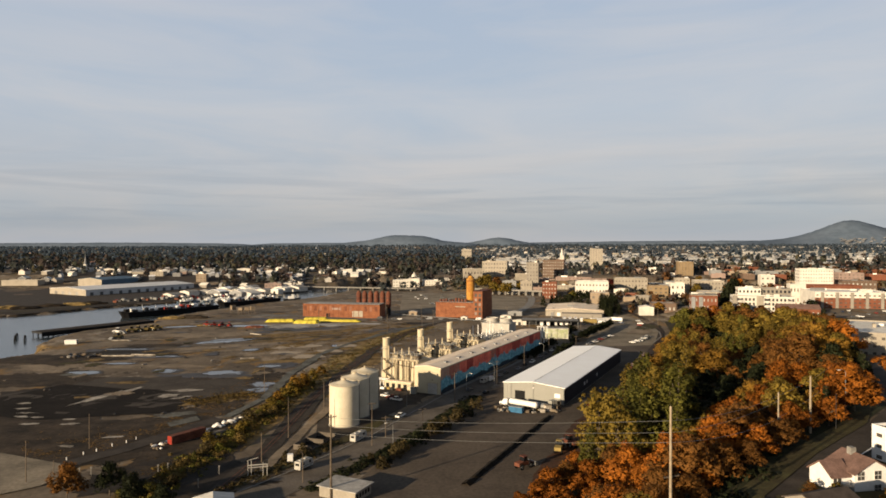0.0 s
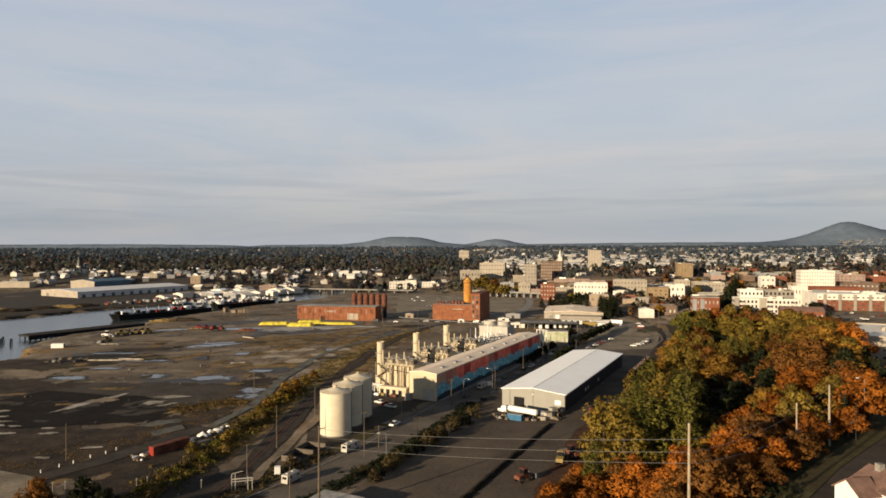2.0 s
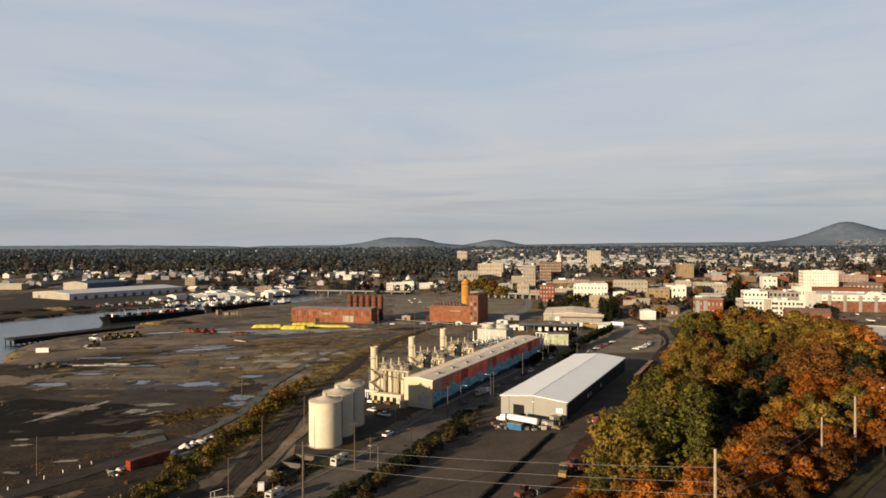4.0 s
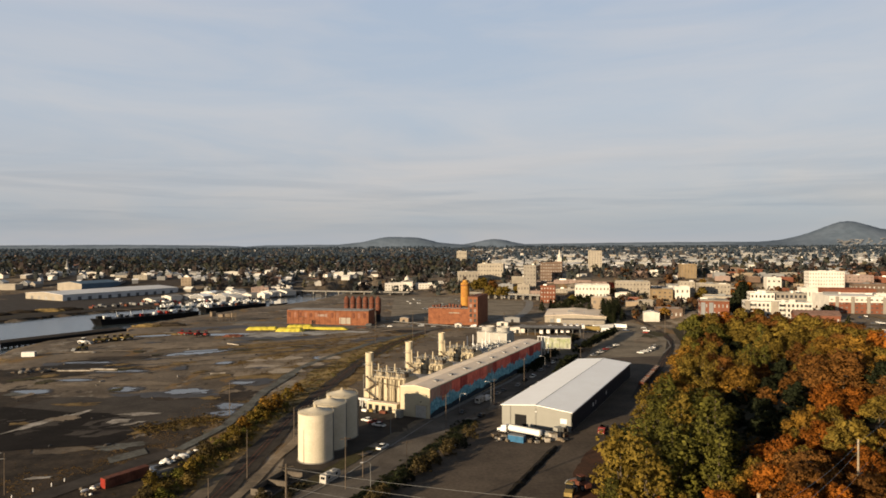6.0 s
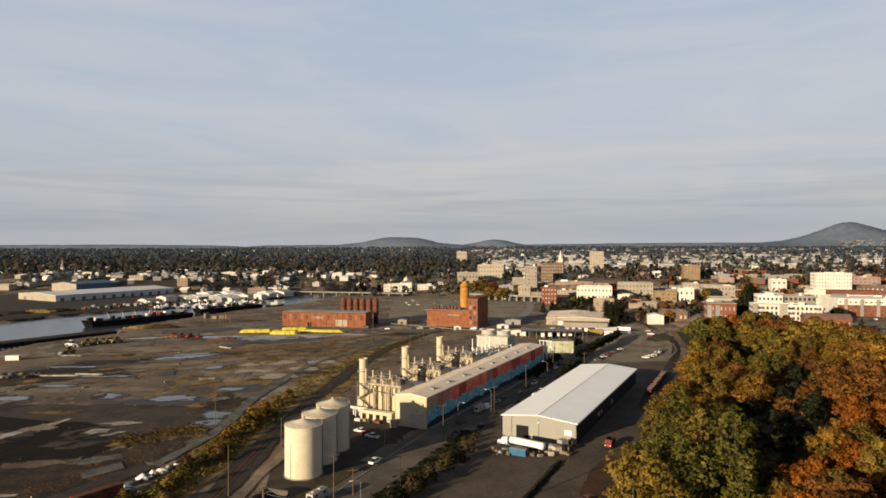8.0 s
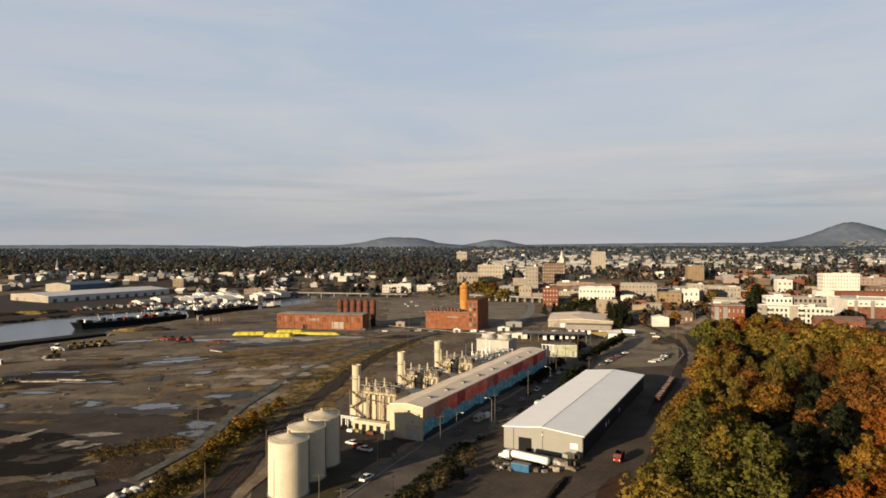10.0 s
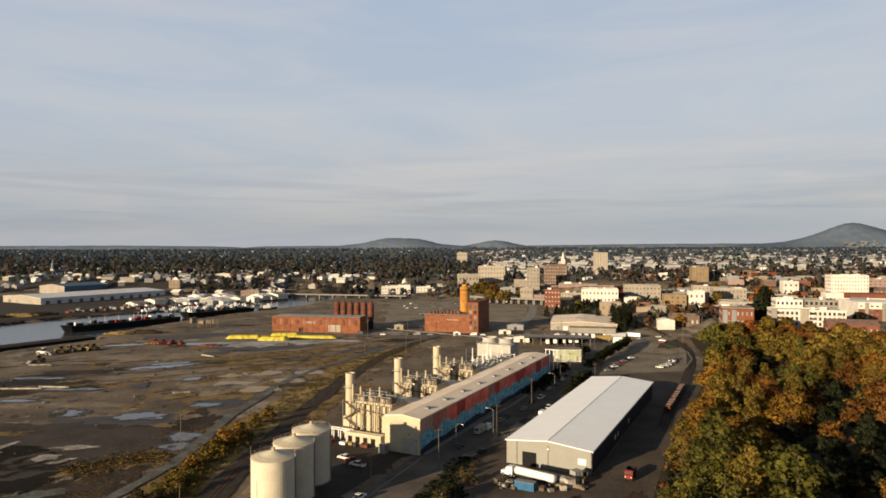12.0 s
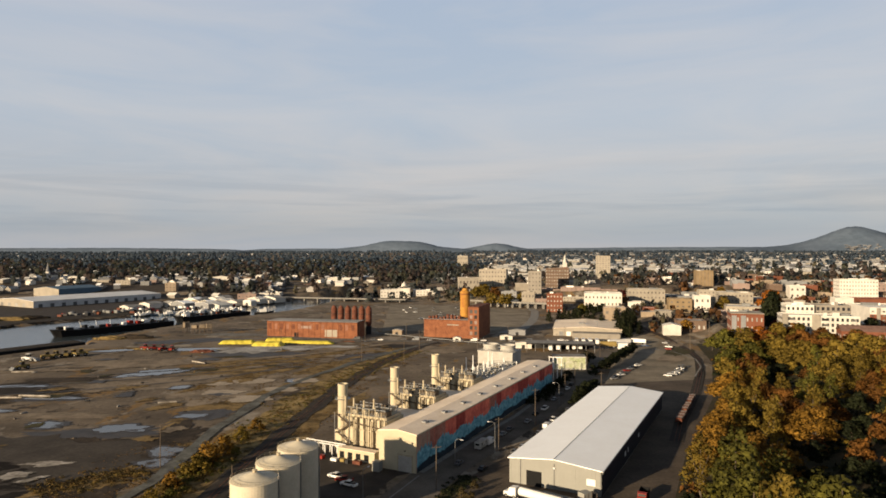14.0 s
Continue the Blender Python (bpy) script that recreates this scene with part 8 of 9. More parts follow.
car(7.6, 262, 175, "white", "saloon", label="white saloon car at the edge of the yard")
motorhome(22.5, 327, AV, 7.5, "white motorhome parked beside the painted wall")
car(26, 332.5, AV, "white", "van", label="white van beside the painted wall")
for x, y, p, k in ((32, 343.5, "silver", "saloon"), (35.2, 350, "grey", "saloon"), (44, 362, "silver", "saloon"), (49, 374, "black", "saloon"), (54.5, 383, "white", "pickup"), (62, 402, "silver", "saloon"), (67, 413, "grey", "saloon"), (73, 426, "white", "saloon"), (14, 309, "grey", "saloon"),
                   (21.5, 303.5, "black", "saloon"), (34, 321.5, "grey", "saloon"), (37.5, 327, "silver", "saloon"), (44.5, 330, "black", "pickup"), (46, 345, "grey", "saloon"), (50.5, 353, "white", "van"), (55, 364, "white", "pickup"), (64.5, 381, "grey", "saloon"), (77, 436, "black", "saloon")):
    car(x, y, AV, p, k, group="cars parked along the avenue")
for i, (x, y) in enumerate(((104, 452), (107, 458), (111, 463.5), (114, 469), (118, 476), (122, 482), (125, 487), (130, 494))):
    car(x, y, 24, ("silver", "black", "white", "grey", "red", "silver", "black", "white")[i], "saloon", group="cars in the car park")
for i, (x, y) in enumerate(((137, 461), (141, 465), (145, 470), (149, 476), (152, 482), (156, 489), (172, 560), (176, 570), (180, 590), (160, 575))):
    car(x, y, 150, ("white", "silver", "white", "grey", "white", "black", "red", "white", "silver", "blue")[i], "pickup" if i % 2 else "saloon", group="cars in the car park")
rv = random.Random(12)
for i in range(26):
    car(rv.uniform(-40, 60), rv.uniform(700, 900), rv.choice((20, 110)), rv.choice(("white", "silver", "grey", "white")), "saloon", group="cars in the mill lot")
for i in range(24):
    x, y = rv.uniform(330, 440), rv.uniform(520, 600)
    car(x, y, rv.choice((-15, 75)), rv.choice(("white", "silver", "grey", "black", "red", "blue")), "saloon", group="cars in the town lot")
for x, y in ((-21, 293), (-24, 296), (-19, 289)):
    car(x - 1, y, 150 if x != -21 else 170, "red" if x == -21 else "white", "pickup", label="pickup truck on the plant yard", group="trucks on the plant yard")
for i in range(14):
    f = rv.random()
    car(-380 + 150 * f + rv.uniform(-20, 30), 800 + 130 * f + rv.uniform(-4, 30), rv.uniform(0, 180), rv.choice(("white", "red", "grey", "silver")), "van" if i % 3 else "saloon", group="vehicles on the far quay")


def tanker(x, y, rot):
    t = thing("tanker_truck", pose(x, y, 0.1, 0, 0, rot), "white tanker lorry parked before the warehouse", "truck")
    part("tank", tube(bmesh.new(), (-8.5, 0, 2.35), (4.6, 0, 2.35), 1.25, seg=24), M["white"], t, "long white round tank")
    part("tank_stripe", B(-8.4, 4.5, -0.35, 0.35, 3.56, 3.64), M["steel"], t)
    for u in (-8.55, 4.6):
        part("end_cap", tube(bmesh.new(), (u, 0, 2.35), (u + (0.35 if u > 0 else -0.35), 0, 2.35), 1.25, 0.8, seg=24), M["white"], t)
    part("chassis", B(-8.6, 9.4, -0.5, 0.5, 0.75, 1.1), M["dark_steel"], t)
    part("cab", profile_body([(5.6, 0.6), (9.6, 0.6), (9.6, 1.6), (8.1, 1.85), (7.7, 3.0), (5.6, 3.3)], 1.15), M["white"], t)
    part("windscreen", profile_body([(8.07, 1.95), (8.14, 1.95), (7.76, 2.9), (7.68, 2.9)], 1.0), M["car_glass"], t)
    wheels(t, (-7.4, -6.2, 4.9, 6.2, 8.8), 1.05, 0.52)
    return t


tanker(34.4, 276.2, 142)
for x, y, w, d, h, rot in ((45.6, 270.6, 2.6, 2.2, 2.6, 20), (43.2, 268.4, 1.8, 1.6, 1.5, 5), (47.6, 272.8, 2.0, 1.8, 1.9, 40), (28.0, 273.0, 1.6, 1.4, 1.2, 12), (26.4, 271.2, 1.8, 1.2, 0.9, 50)):
    cr8 = thing("crate", pose(x, y, 0.08, 0, 0, rot), "pale brown timber crate among yard clutter", "crate", "yard crates")
    part("body", B(-w / 2, w / 2, -d / 2, d / 2, 0.1, h), M["slab"], cr8)
    part("lid", B(-w / 2 - 0.06, w / 2 + 0.06, -d / 2 - 0.06, d / 2 + 0.06, h, h + 0.1), M["tan_dirt"], cr8)
    part("pallet", B(-w / 2, w / 2, -d / 2, d / 2, 0, 0.1), M["wood_pole"], cr8)
for x, y, w, d, h, rot, mat in ((48.6, 275.6, 3.0, 2.6, 3.4, 30, "tan_wall"), (51.0, 277.2, 2.2, 2.0, 2.6, 10, "dark_steel"), (50.0, 273.6, 2.4, 1.8, 1.8, 55, "stair_brown"), (37.0, 268.6, 2.2, 1.4, 1.0, 70, "stair_brown"), (39.4, 267.2, 1.6, 1.2, 0.8, 20, "concrete"), (24.6, 273.8, 2.4, 1.8, 1.6, 35, "stair_brown")):
    gb = thing("machinery_crate", pose(x, y, 0.08, 0, 0, rot), "crated machine part among the yard clutter", "crate", "machinery crates")
    part("body", B(-w / 2, w / 2, -d / 2, d / 2, 0.12, h), M[mat], gb)
    for u in (-w / 2 + 0.1, 0, w / 2 - 0.1):
        part("batten", B(u - 0.08, u + 0.08, -d / 2 - 0.06, -d / 2, 0.12, h), M["wood_pole"], gb)
    part("skid", B(-w / 2, w / 2, -d / 2, d / 2, 0, 0.12), M["wood_pole"], gb)
tk = thing("steel_tank", pose(41.6, 274.5, 0.08, 0, 0, -38), "long grey steel tank lying beside the tanker", "tank")
bm = bmesh.new()
tube(bm, (-5.5, 0, 1.6), (5.5, 0, 1.6), 1.25, seg=18)
part("shell", bm, M["steel"], tk, smooth=False)
for u in (-3.6, 3.6):
    part("saddle", B(u - 0.3, u + 0.3, -1.0, 1.0, 0, 0.7), M["dark_steel"], tk)
bc = thing("shipping_container", pose(32.2, 269.2, 0.08, 0, 0, -28), "bright blue skip container beside the tanker", "container")
bm = B(-3, 3, -1.2, 1.2, 0, 2.3)
part("body", bm, M["blue_box"], bc)
for i in range(13):
    part("rib", B(-2.9 + i * 0.48, -2.75 + i * 0.48, -1.26, -1.2, 0.1, 2.2), M["blue_box"], bc)
part("door", B(3.0, 3.06, -1.1, 1.1, 0.1, 2.2), M["blue_box"], bc)
part("top_rail", B(-3.05, 3.05, -1.25, 1.25, 2.3, 2.42), M["steel"], bc)


def loader(x, y, rot, paint, label, s=1.0, group=""):
    """A wheeled machine: body, cab, boom and bucket."""
    t = thing("wheel_loader", pose(x, y, land(x, y) + 0.1, 0, 0, rot), label, "machine", group)
    t.scale = (s, s, s)
    part("body", profile_body([(-2.6, 0.9), (1.0, 0.9), (1.0, 1.7), (-0.8, 2.0), (-2.6, 1.8)], 0.9), M[paint], t)
    part("cab", profile_body([(-0.8, 1.9), (0.7, 1.9), (0.5, 3.1), (-0.7, 3.1)], 0.7), M["car_glass"], t)
    part("cab_roof", B(-0.85, 0.75, -0.8, 0.8, 3.1, 3.25), M[paint], t)
    for sd in (-1, 1):
        part("boom", T((0.6, sd * 0.6, 1.8), (3.2, sd * 0.6, 1.0), 0.16), M[paint], t)
    part("bucket", profile_body([(3.1, 0.2), (4.3, 0.2), (4.2, 0.4), (3.4, 1.3), (3.1, 1.3)], 1.3), M["steel"], t)
    wheels(t, (-1.7, 1.6), 1.0, 0.75)
    return t


loader(41, 217, 70, "yellow_paint", "tan wheel loader at the edge of the yard", 1.25)
loader(45.5, 223, 120, "rust", "rusty brown excavator at the edge of the yard", 1.25)
loader(27, 201, 40, "rust", "brown loader beside the earth berm", 1.2)
for i, (x, y) in enumerate(((-257, 508), (-251, 518), (-247, 521), (-243, 525), (-239, 527), (-236, 531), (-243, 480))):
    loader(x, y, 40 * i, "yellow_paint" if i else "white", "yellow digger parked on the shore", 1.5, "shore machines")
for i, (x, y) in enumerate(((-204, 556), (-197, 554), (-190, 553), (-183, 551))):
    loader(x, y, 30 * i, "red_paint", "red machine on the waste ground", 1.3, "red machines")
for i, (x, y) in enumerate(((-205, 651), (-199, 652), (-193, 651), (-214, 655))):
    g = thing("hopper_frame", pose(x, y, 0, 0, 0, 15 * i), "brown timber hopper frame on the shore", "frame", "hopper frames")
    for sx in (-2, 2):
        for sy in (-2, 2):
            part("post", T((sx, sy, 0), (sx * 0.8, sy * 0.8, 7 + i), 0.22), M["wood_pole"], g)
    part("bin", B(-2.2, 2.2, -2.2, 2.2, 4.5, 7 + i * 0.6), M["tan_dirt"], g)

# red dump truck and rail wagons on the far side of the warehouse
dt = thing("dump_truck", pose(66, 278.5, 0.1, 0, 0, 64), "small red dump truck with an open dark box", "truck")
part("cab", profile_body([(-3.3, 0.7), (-1.5, 0.7), (-1.5, 2.5), (-2.5, 2.5), (-2.8, 1.75), (-3.3, 1.6)], 1.05), M["red_paint"], dt)
part("windscreen", B(-2.78, -2.6, -0.85, 0.85, 1.78, 2.35), M["glass"], dt)
part("bumper", B(-3.42, -3.3, -1.0, 1.0, 0.55, 0.85), M["dark_steel"], dt)
for sy in (-0.75, 0.75):
    part("headlight", B(-3.36, -3.28, sy - 0.15, sy + 0.15, 1.05, 1.3), M["white"], dt)
part("box_floor", B(-1.3, 3.3, -1.15, 1.15, 1.15, 1.3), M["black"], dt)
for sy in (-1, 1):
    part("box_side", B(-1.3, 3.3, min(sy * 1.2, sy * 1.1), max(sy * 1.2, sy * 1.1), 1.15, 2.25), M["black"], dt)
part("box_front", B(-1.35, -1.25, -1.2, 1.2, 1.2, 2.5), M["red_paint"], dt)
part("tailgate", B(3.25, 3.35, -1.15, 1.15, 1.2, 2.2), M["black"], dt)
part("chassis", B(-3.0, 3.2, -0.45, 0.45, 0.7, 1.15), M["dark_steel"], dt)
wheels(dt, (-2.4, 1.4, 2.5), 1.0, 0.5)
dt.scale = (1.12, 1.12, 1.12)
for i in range(3):
    t0 = Vector((109, 365)).lerp(Vector((136, 418)), i * 0.30)
    w = thing("rail_wagon", pose(t0.x, t0.y, 0.5, 0, 0, 62), "red brown flat rail wagon with white stakes", "rail wagon", "rail wagons")
    part("deck", B(-8, 8, -1.4, 1.4, 0.9, 1.5), M["rust"], w)
    for k in range(6):
        part("load", B(-7.5 + k * 2.6, -5.6 + k * 2.6, -1.2, 1.2, 1.5, 2.3), M["wall_pink" if k % 2 else "rust"], w)
        part("stake", B(-5.4 + k * 2.6, -5.25 + k * 2.6, -1.4, 1.4, 1.5, 2.3), M["concrete"], w)
    wheels(w, (-6, -4.6, 4.6, 6), 0.75, 0.45)
SIDING = [(96, 335), (109, 365), (136, 418), (160, 472), (178, 520), (186, 560), (190, 620), (186, 700)]
strip("siding_ballast", SIDING, 5, M["ballast"], "dark gravel ballast of the siding", "railway", lift=0.25)
for off in (-0.75, 0.75):
    strip("rail", [(x + off, y) for x, y in SIDING], 0.2, M["rust"], "rusty steel rail", "rail", lift=0.42)
strip("retaining_wall", [(150, 455), (166, 486), (174, 515), (170, 545), (158, 560)], 0.8, M["concrete"], "pale curved concrete kerb wall", "wall", lift=1.2)

# red container, scrap and barrels by the dirt road
rc = thing("shipping_container", pose(-91, 230, 0.25, 0, 0, 57), "dark red rusty shipping container by the dirt road", "container")
part("body", B(-7, 7, -1.3, 1.3, 0, 2.9), M["rust"], rc)
part("end_door", B(-7.06, -7.0, -1.2, 1.2, 0.1, 2.8), M["red_paint"], rc)
for i in range(24):
    part("rib", B(-6.8 + i * 0.58, -6.6 + i * 0.58, -1.36, -1.3, 0.1, 2.8), M["rust"], rc)
rj = random.Random(9)


def scrap(x, y, s, mat, label, category, group):
    """An uneven, slumped lump: a tarp-covered load, a boulder or bundled scrap."""
    bm = bmesh.new()
    bmesh.ops.create_icosphere(bm, subdivisions=2, radius=1.0)
    sx, sy, sz = s * rj.uniform(0.7, 1.6), s * rj.uniform(0.5, 1.0), s * rj.uniform(0.4, 0.8)
    k = rj.random() * 50
    for v in bm.verts:
        n = 1 + 0.35 * noise.noise(v.co * 1.4 + Vector((k, 0, 0)))
        v.co = Vector((v.co.x * sx * n, v.co.y * sy * n, max(v.co.z, -0.3) * sz * n))
    return mesh_thing(category.replace(" ", "_"), bm, M[mat], label, category, group=group, m=pose(x, y, land(x, y) + 0.2 * s + 0.1, 0, 0, rj.uniform(0, 180)))


for i in range(16):
    f = i / 15
    scrap(-88 + 9 * f + rj.uniform(-2, 2), 240 + 19 * f + rj.uniform(-2, 2), rj.uniform(0.8, 1.7), rj.choice(("white", "white", "concrete", "dark_steel", "tan_dirt")), "heap of pale scrap beside the dirt road", "scrap heap", "scrap heaps")
for i in range(9):
    scrap(-98 + rj.uniform(-3, 3), 222 + rj.uniform(-3, 3), 0.8, rj.choice(("tan_dirt", "concrete", "white")), "small rubble lump by the container", "rubble", "rubble lumps")
for i in range(20):
    scrap(rj.uniform(39, 52), rj.uniform(264, 279), rj.uniform(0.6, 1.4), rj.choice(("tan_dirt", "dark_steel", "yellow_paint", "concrete", "rust")), "stacked salvage beside the tanker", "salvage", "salvage by the warehouse")
for i in range(8):
    scrap(rj.uniform(24, 29), rj.uniform(269, 275), rj.uniform(0.5, 1.0), rj.choice(("tan_dirt", "concrete")), "pale bundled salvage beside the container", "salvage", "salvage by the warehouse")
for i in range(14):
    scrap(-225 + rj.uniform(-16, 10), 405 + rj.uniform(-6, 8), rj.uniform(1.0, 2.2), rj.choice(("wood_pole", "dark_steel", "concrete", "mud")), "driftwood and rubble heap on the waste ground", "rubble", "shore rubble")
for i in range(40):
    x, y = rj.uniform(-235, -70), rj.uniform(260, 560)
    scrap(x, y, rj.uniform(0.4, 1.1), rj.choice(("mud", "tan_dirt", "concrete", "dark_steel")), "small dirt and rubble lump on waste ground", "rubble", "rubble lumps")
for x, y, L, rot in ((-146, 503, 13, -34), (-236, 470, 12, 10), (-120, 395, 8, 20), (-205, 404, 22, 2), (-190, 408, 16, -4)):
    lg = bmesh.new()
    tube(lg, (-L / 2, 0, 0.5), (L / 2, 0, 0.45), 0.5, 0.4, 8)
    mesh_thing("log", lg, M["slab"], "long bleached log lying on the ground", "log", group="drift logs", m=pose(x, y, 0.05, 0, 0, rot))
wc = thing("shipping_container", pose(-264, 456, 0, 0, 0, 8), "white container on the shore", "container")
part("body", B(-4, 4, -1.5, 1.5, 0, 3.0), M["white"], wc)
part("door", B(3.99, 4.05, -1.4, 1.4, 0.1, 2.8), M["steel"], wc)


# ---- poles, lamps and wires ----
def pole(x, y, h, arms=1, r=0.16, mat="wood_pole", label="wooden utility pole with a crossarm", rot=20, z=None, group="utility poles"):
    p = thing("utility_pole", pose(x, y, land(x, y) if z is None else z, 0, 0, rot), label, "utility pole", group)
    part("post", T((0, 0, -0.3), (0, 0, h), r, r * 0.62, seg=9), M[mat], p)
    for i in range(arms):
        z1 = h - 0.7 - i * 1.3
        a = part("crossarm", B(-1.6, 1.6, -0.08, 0.08, z1 - 0.09, z1 + 0.09), M[mat], p)
        for u in (-1.45, -0.8, 0.8, 1.45) if y < 230 else ():
            part("insulator", lathe(bmesh.new(), [(0.07, z1 + 0.09), (0.09, z1 + 0.2), (0.05, z1 + 0.3)], u, 0, 8), M["dark_steel"], a)
    return p


def lamp(x, y, h, rot, label="grey street lamp with a curved arm"):
    p = thing("street_lamp", pose(x, y, land(x, y), 0, 0, rot), label, "street lamp", "street lamps")
    part("post", T((0, 0, 0), (0, 0, h), 0.11, 0.07, seg=9), M["steel"], p)
    bm = bmesh.new()
    pts = [(0, 0, h), (0.5, 0, h + 0.5), (1.4, 0, h + 0.75), (2.4, 0, h + 0.7)]
    for a, c in zip(pts, pts[1:]):
        tube(bm, a, c, 0.07, 0.06, 6)
    part("arm", bm, M["steel"], p)
    part("lamp_head", B(2.2, 3.1, -0.17, 0.17, h + 0.56, h + 0.72), M["white"], p)
    part("base", lathe(bmesh.new(), [(0.3, 0), (0.3, 0.4), (0.15, 0.5)], 0, 0, 10), M["concrete"], p)
    return p


for x, y, h, n in ((-120.7, 219.7, 12.2, 0), (-122, 188, 12.5, 0), (-115, 190, 6, 0), (-55, 232.5, 15, 0), (-57, 205, 10, 0), (-49, 269.5, 13, 0), (-23.5, 223.5, 15.5, 1), (-19.6, 233.3, 8, 1), (-84, 305, 14.5, 1), (-6.4, 239.6, 9.5, 1), (-40, 188.2, 9, 0), (-43.5, 510, 16, 0), (-15.6, 500, 16, 1), (84, 400, 14, 1), (108, 500, 13, 1), (6.5, 286, 13.5, 1), (46.5, 358, 15, 1), (28.5, 324, 12, 1), (78, 432, 14, 1), (69, 412, 11, 1), (93, 470, 13, 1)):
    pole(x, y, h, n)
pole(-29.5, 176.0, 23.5, 1, 0.36, "bark", label="tall dark wooden pole with one crossarm")
pole(40.5, 107.5, 43 - land(40.5, 107.5), 0, 0.3, mat="pale_pole", label="tall pale wooden pole on the bank")
cross = pole(40.8, 107.9, 31.5 - land(40.5, 107.5), 1, 0.1, label="crossarm bracket on the tall pole")
pole(86, 160, 33.4 - land(86, 160), 0, 0.26, mat="pale_pole", label="pale wooden pole beside the hill road")
pole(86.2, 160.4, 27.0 - land(86, 160), 1, 0.12, rot=25, mat="pale_pole", label="crossarm bracket on the roadside pole")
pole(100, 170.5, 35.4 - land(100, 170.5), 0, 0.34, mat="pale_pole", label="stout pale wooden pole beside the hill road")
pole(109, 174, 10, 0, 0.12, "dark_steel", label="thin dark post beside the hill road")
pole(221, 606, 13, 0, 0.3, label="tall bare pole by the railway curve")
pole(188, 560, 17, 0, 0.25, label="tall bare pole by the railway curve")
for x, y, h, rot in ((27, 322, 10, 150), (63, 395, 9, 150), (-14.5, 279, 8, 60), (119, 186, 13.5, 200), (12.6, 309, 8, 330), (140, 640, 12, 150), (-16, 222, 8, 200)):
    lamp(x, y, h, rot)
for x, y in ((-86.4, 196), (-84, 197.5), (-67.2, 195), (-69.4, 184), (-106, 194), (-103, 195), (-100, 196), (-112, 192), (-109, 193)):
    p = bmesh.new()
    tube(p, (0, 0, 0), (0, 0, 2.8), 0.1)
    box(p, -0.22, 0.22, -0.1, 0.1, 2.3, 2.8)
    mesh_thing("crossing_post", p, M["concrete"], "short pale railway crossing post", "post", group="crossing posts", m=pose(x, y, 0, 0, 0, 20))
sg = thing("signal_gantry", pose(-55, 193, 0, 0, 0, 15), "pale grey steel signal gantry at the rail crossing", "signal gantry")
sg.scale = (0.75, 0.75, 0.7)
for x in (-3.5, -2.2, 2.4, 4):
    part("post", T((x, 0, 0), (x, 0, 7.5 if x < 0 else 6.2), 0.13), M["pale_grey"], sg)
part("beam", B(-3.6, 4.4, -0.25, 0.25, 5.2, 5.5), M["pale_grey"], sg)
part("beam", B(-3.6, 4.4, -0.25, 0.25, 4.2, 4.4), M["pale_grey"], sg)
part("arch", T((-3.5, 0, 7.5), (0.5, 0, 8.4), 0.12), M["pale_grey"], sg)
part("signal_head", B(3.6, 4.3, -0.3, 0.3, 5.5, 7.2), M["dark_steel"], sg)


def wire(a, c, sag, label="overhead wire"):
    bm = bmesh.new()
    a, c = Vector(a), Vector(c)
    side = Vector((-(c - a).y, (c - a).x, 0)).normalized() * 0.032
    up = Vector((0, 0, 0.032))
    prev = None
    for i in range(25):
        t = i / 24
        p = a.lerp(c, t) - Vector((0, 0, sag * 4 * t * (1 - t)))
        now = [bm.verts.new(p + o) for o in (side, up, -side, -up)]
        if prev:
            for k in range(4):
                bm.faces.new((prev[k], prev[(k + 1) % 4], now[(k + 1) % 4], now[k]))
        prev = now
    return mesh_thing("overhead_wire", bm, M["steel"], label, "wire", group="overhead wires")


for i, (za, zc) in enumerate(((22.6, 40.5), (20.6, 38.5), (18.2, 36.8))):
    wire((-29.5 + i * 0.3, 176, za), (40.5 + i * 0.3, 107.5, zc), 0.9, "pale overhead wire between the tall poles")
for i, (za, zc) in enumerate(((40.5, 32.6), (38.5, 31.5), (36.8, 27.0))):
    wire((40.5 + i * 0.3, 107.5, za), (86 + i * 0.3, 160, zc), 1.2, "pale overhead wire along the bank")
for za, zc in ((32.6, 34.5), (27, 30)):
    wire((86, 160, za), (119, 192, zc), 0.8, "pale overhead wire along the hill road")

# ---- huts and houses near by ----
hut = thing("shed", pose(-26, 179, 0, 0, 0, -26), "small flat-roofed shed with a pale roof at the yard corner", "shed")
part("wall", B(-6, 6, -4, 4, 0, 3.0), M["wall_cream"], hut)
part("roof", B(-6.6, 6.6, -4.6, 4.6, 3.0, 3.25), M["roof_grey"], hut)
for i in range(5):
    part("window", B(6.0, 6.06, -3.4 + i * 1.4, -2.5 + i * 1.4, 1.0, 2.2), M["black"], hut)
for x, y in ((-51, 175), (-96, 166)):
    h2 = thing("shed", pose(x - 8, y - 8, 0, 0, 0, 20), "low shed with a pale metal roof", "shed")
    part("wall", B(-5, 5, -4, 4, 0, 2.8), M["tan_wall"], h2)
    part("roof", gable(bmesh.new(), -5, 5, -4, 4, 2.8, 1.0), M["roof_light"], h2)
pens = thing("concrete_pen", pose(-44, 226, 0, 0, 0, -20), "open concrete storage pens beside the railway", "storage pen")
for y in (-8, 0, 8):
    part("wall", B(-3.5, 3.5, y - 0.2, y + 0.2, 0, 1.8), M["asphalt_old"], pens)
part("wall", B(-3.7, -3.5, -8, 8, 0, 1.8), M["asphalt_old"], pens)
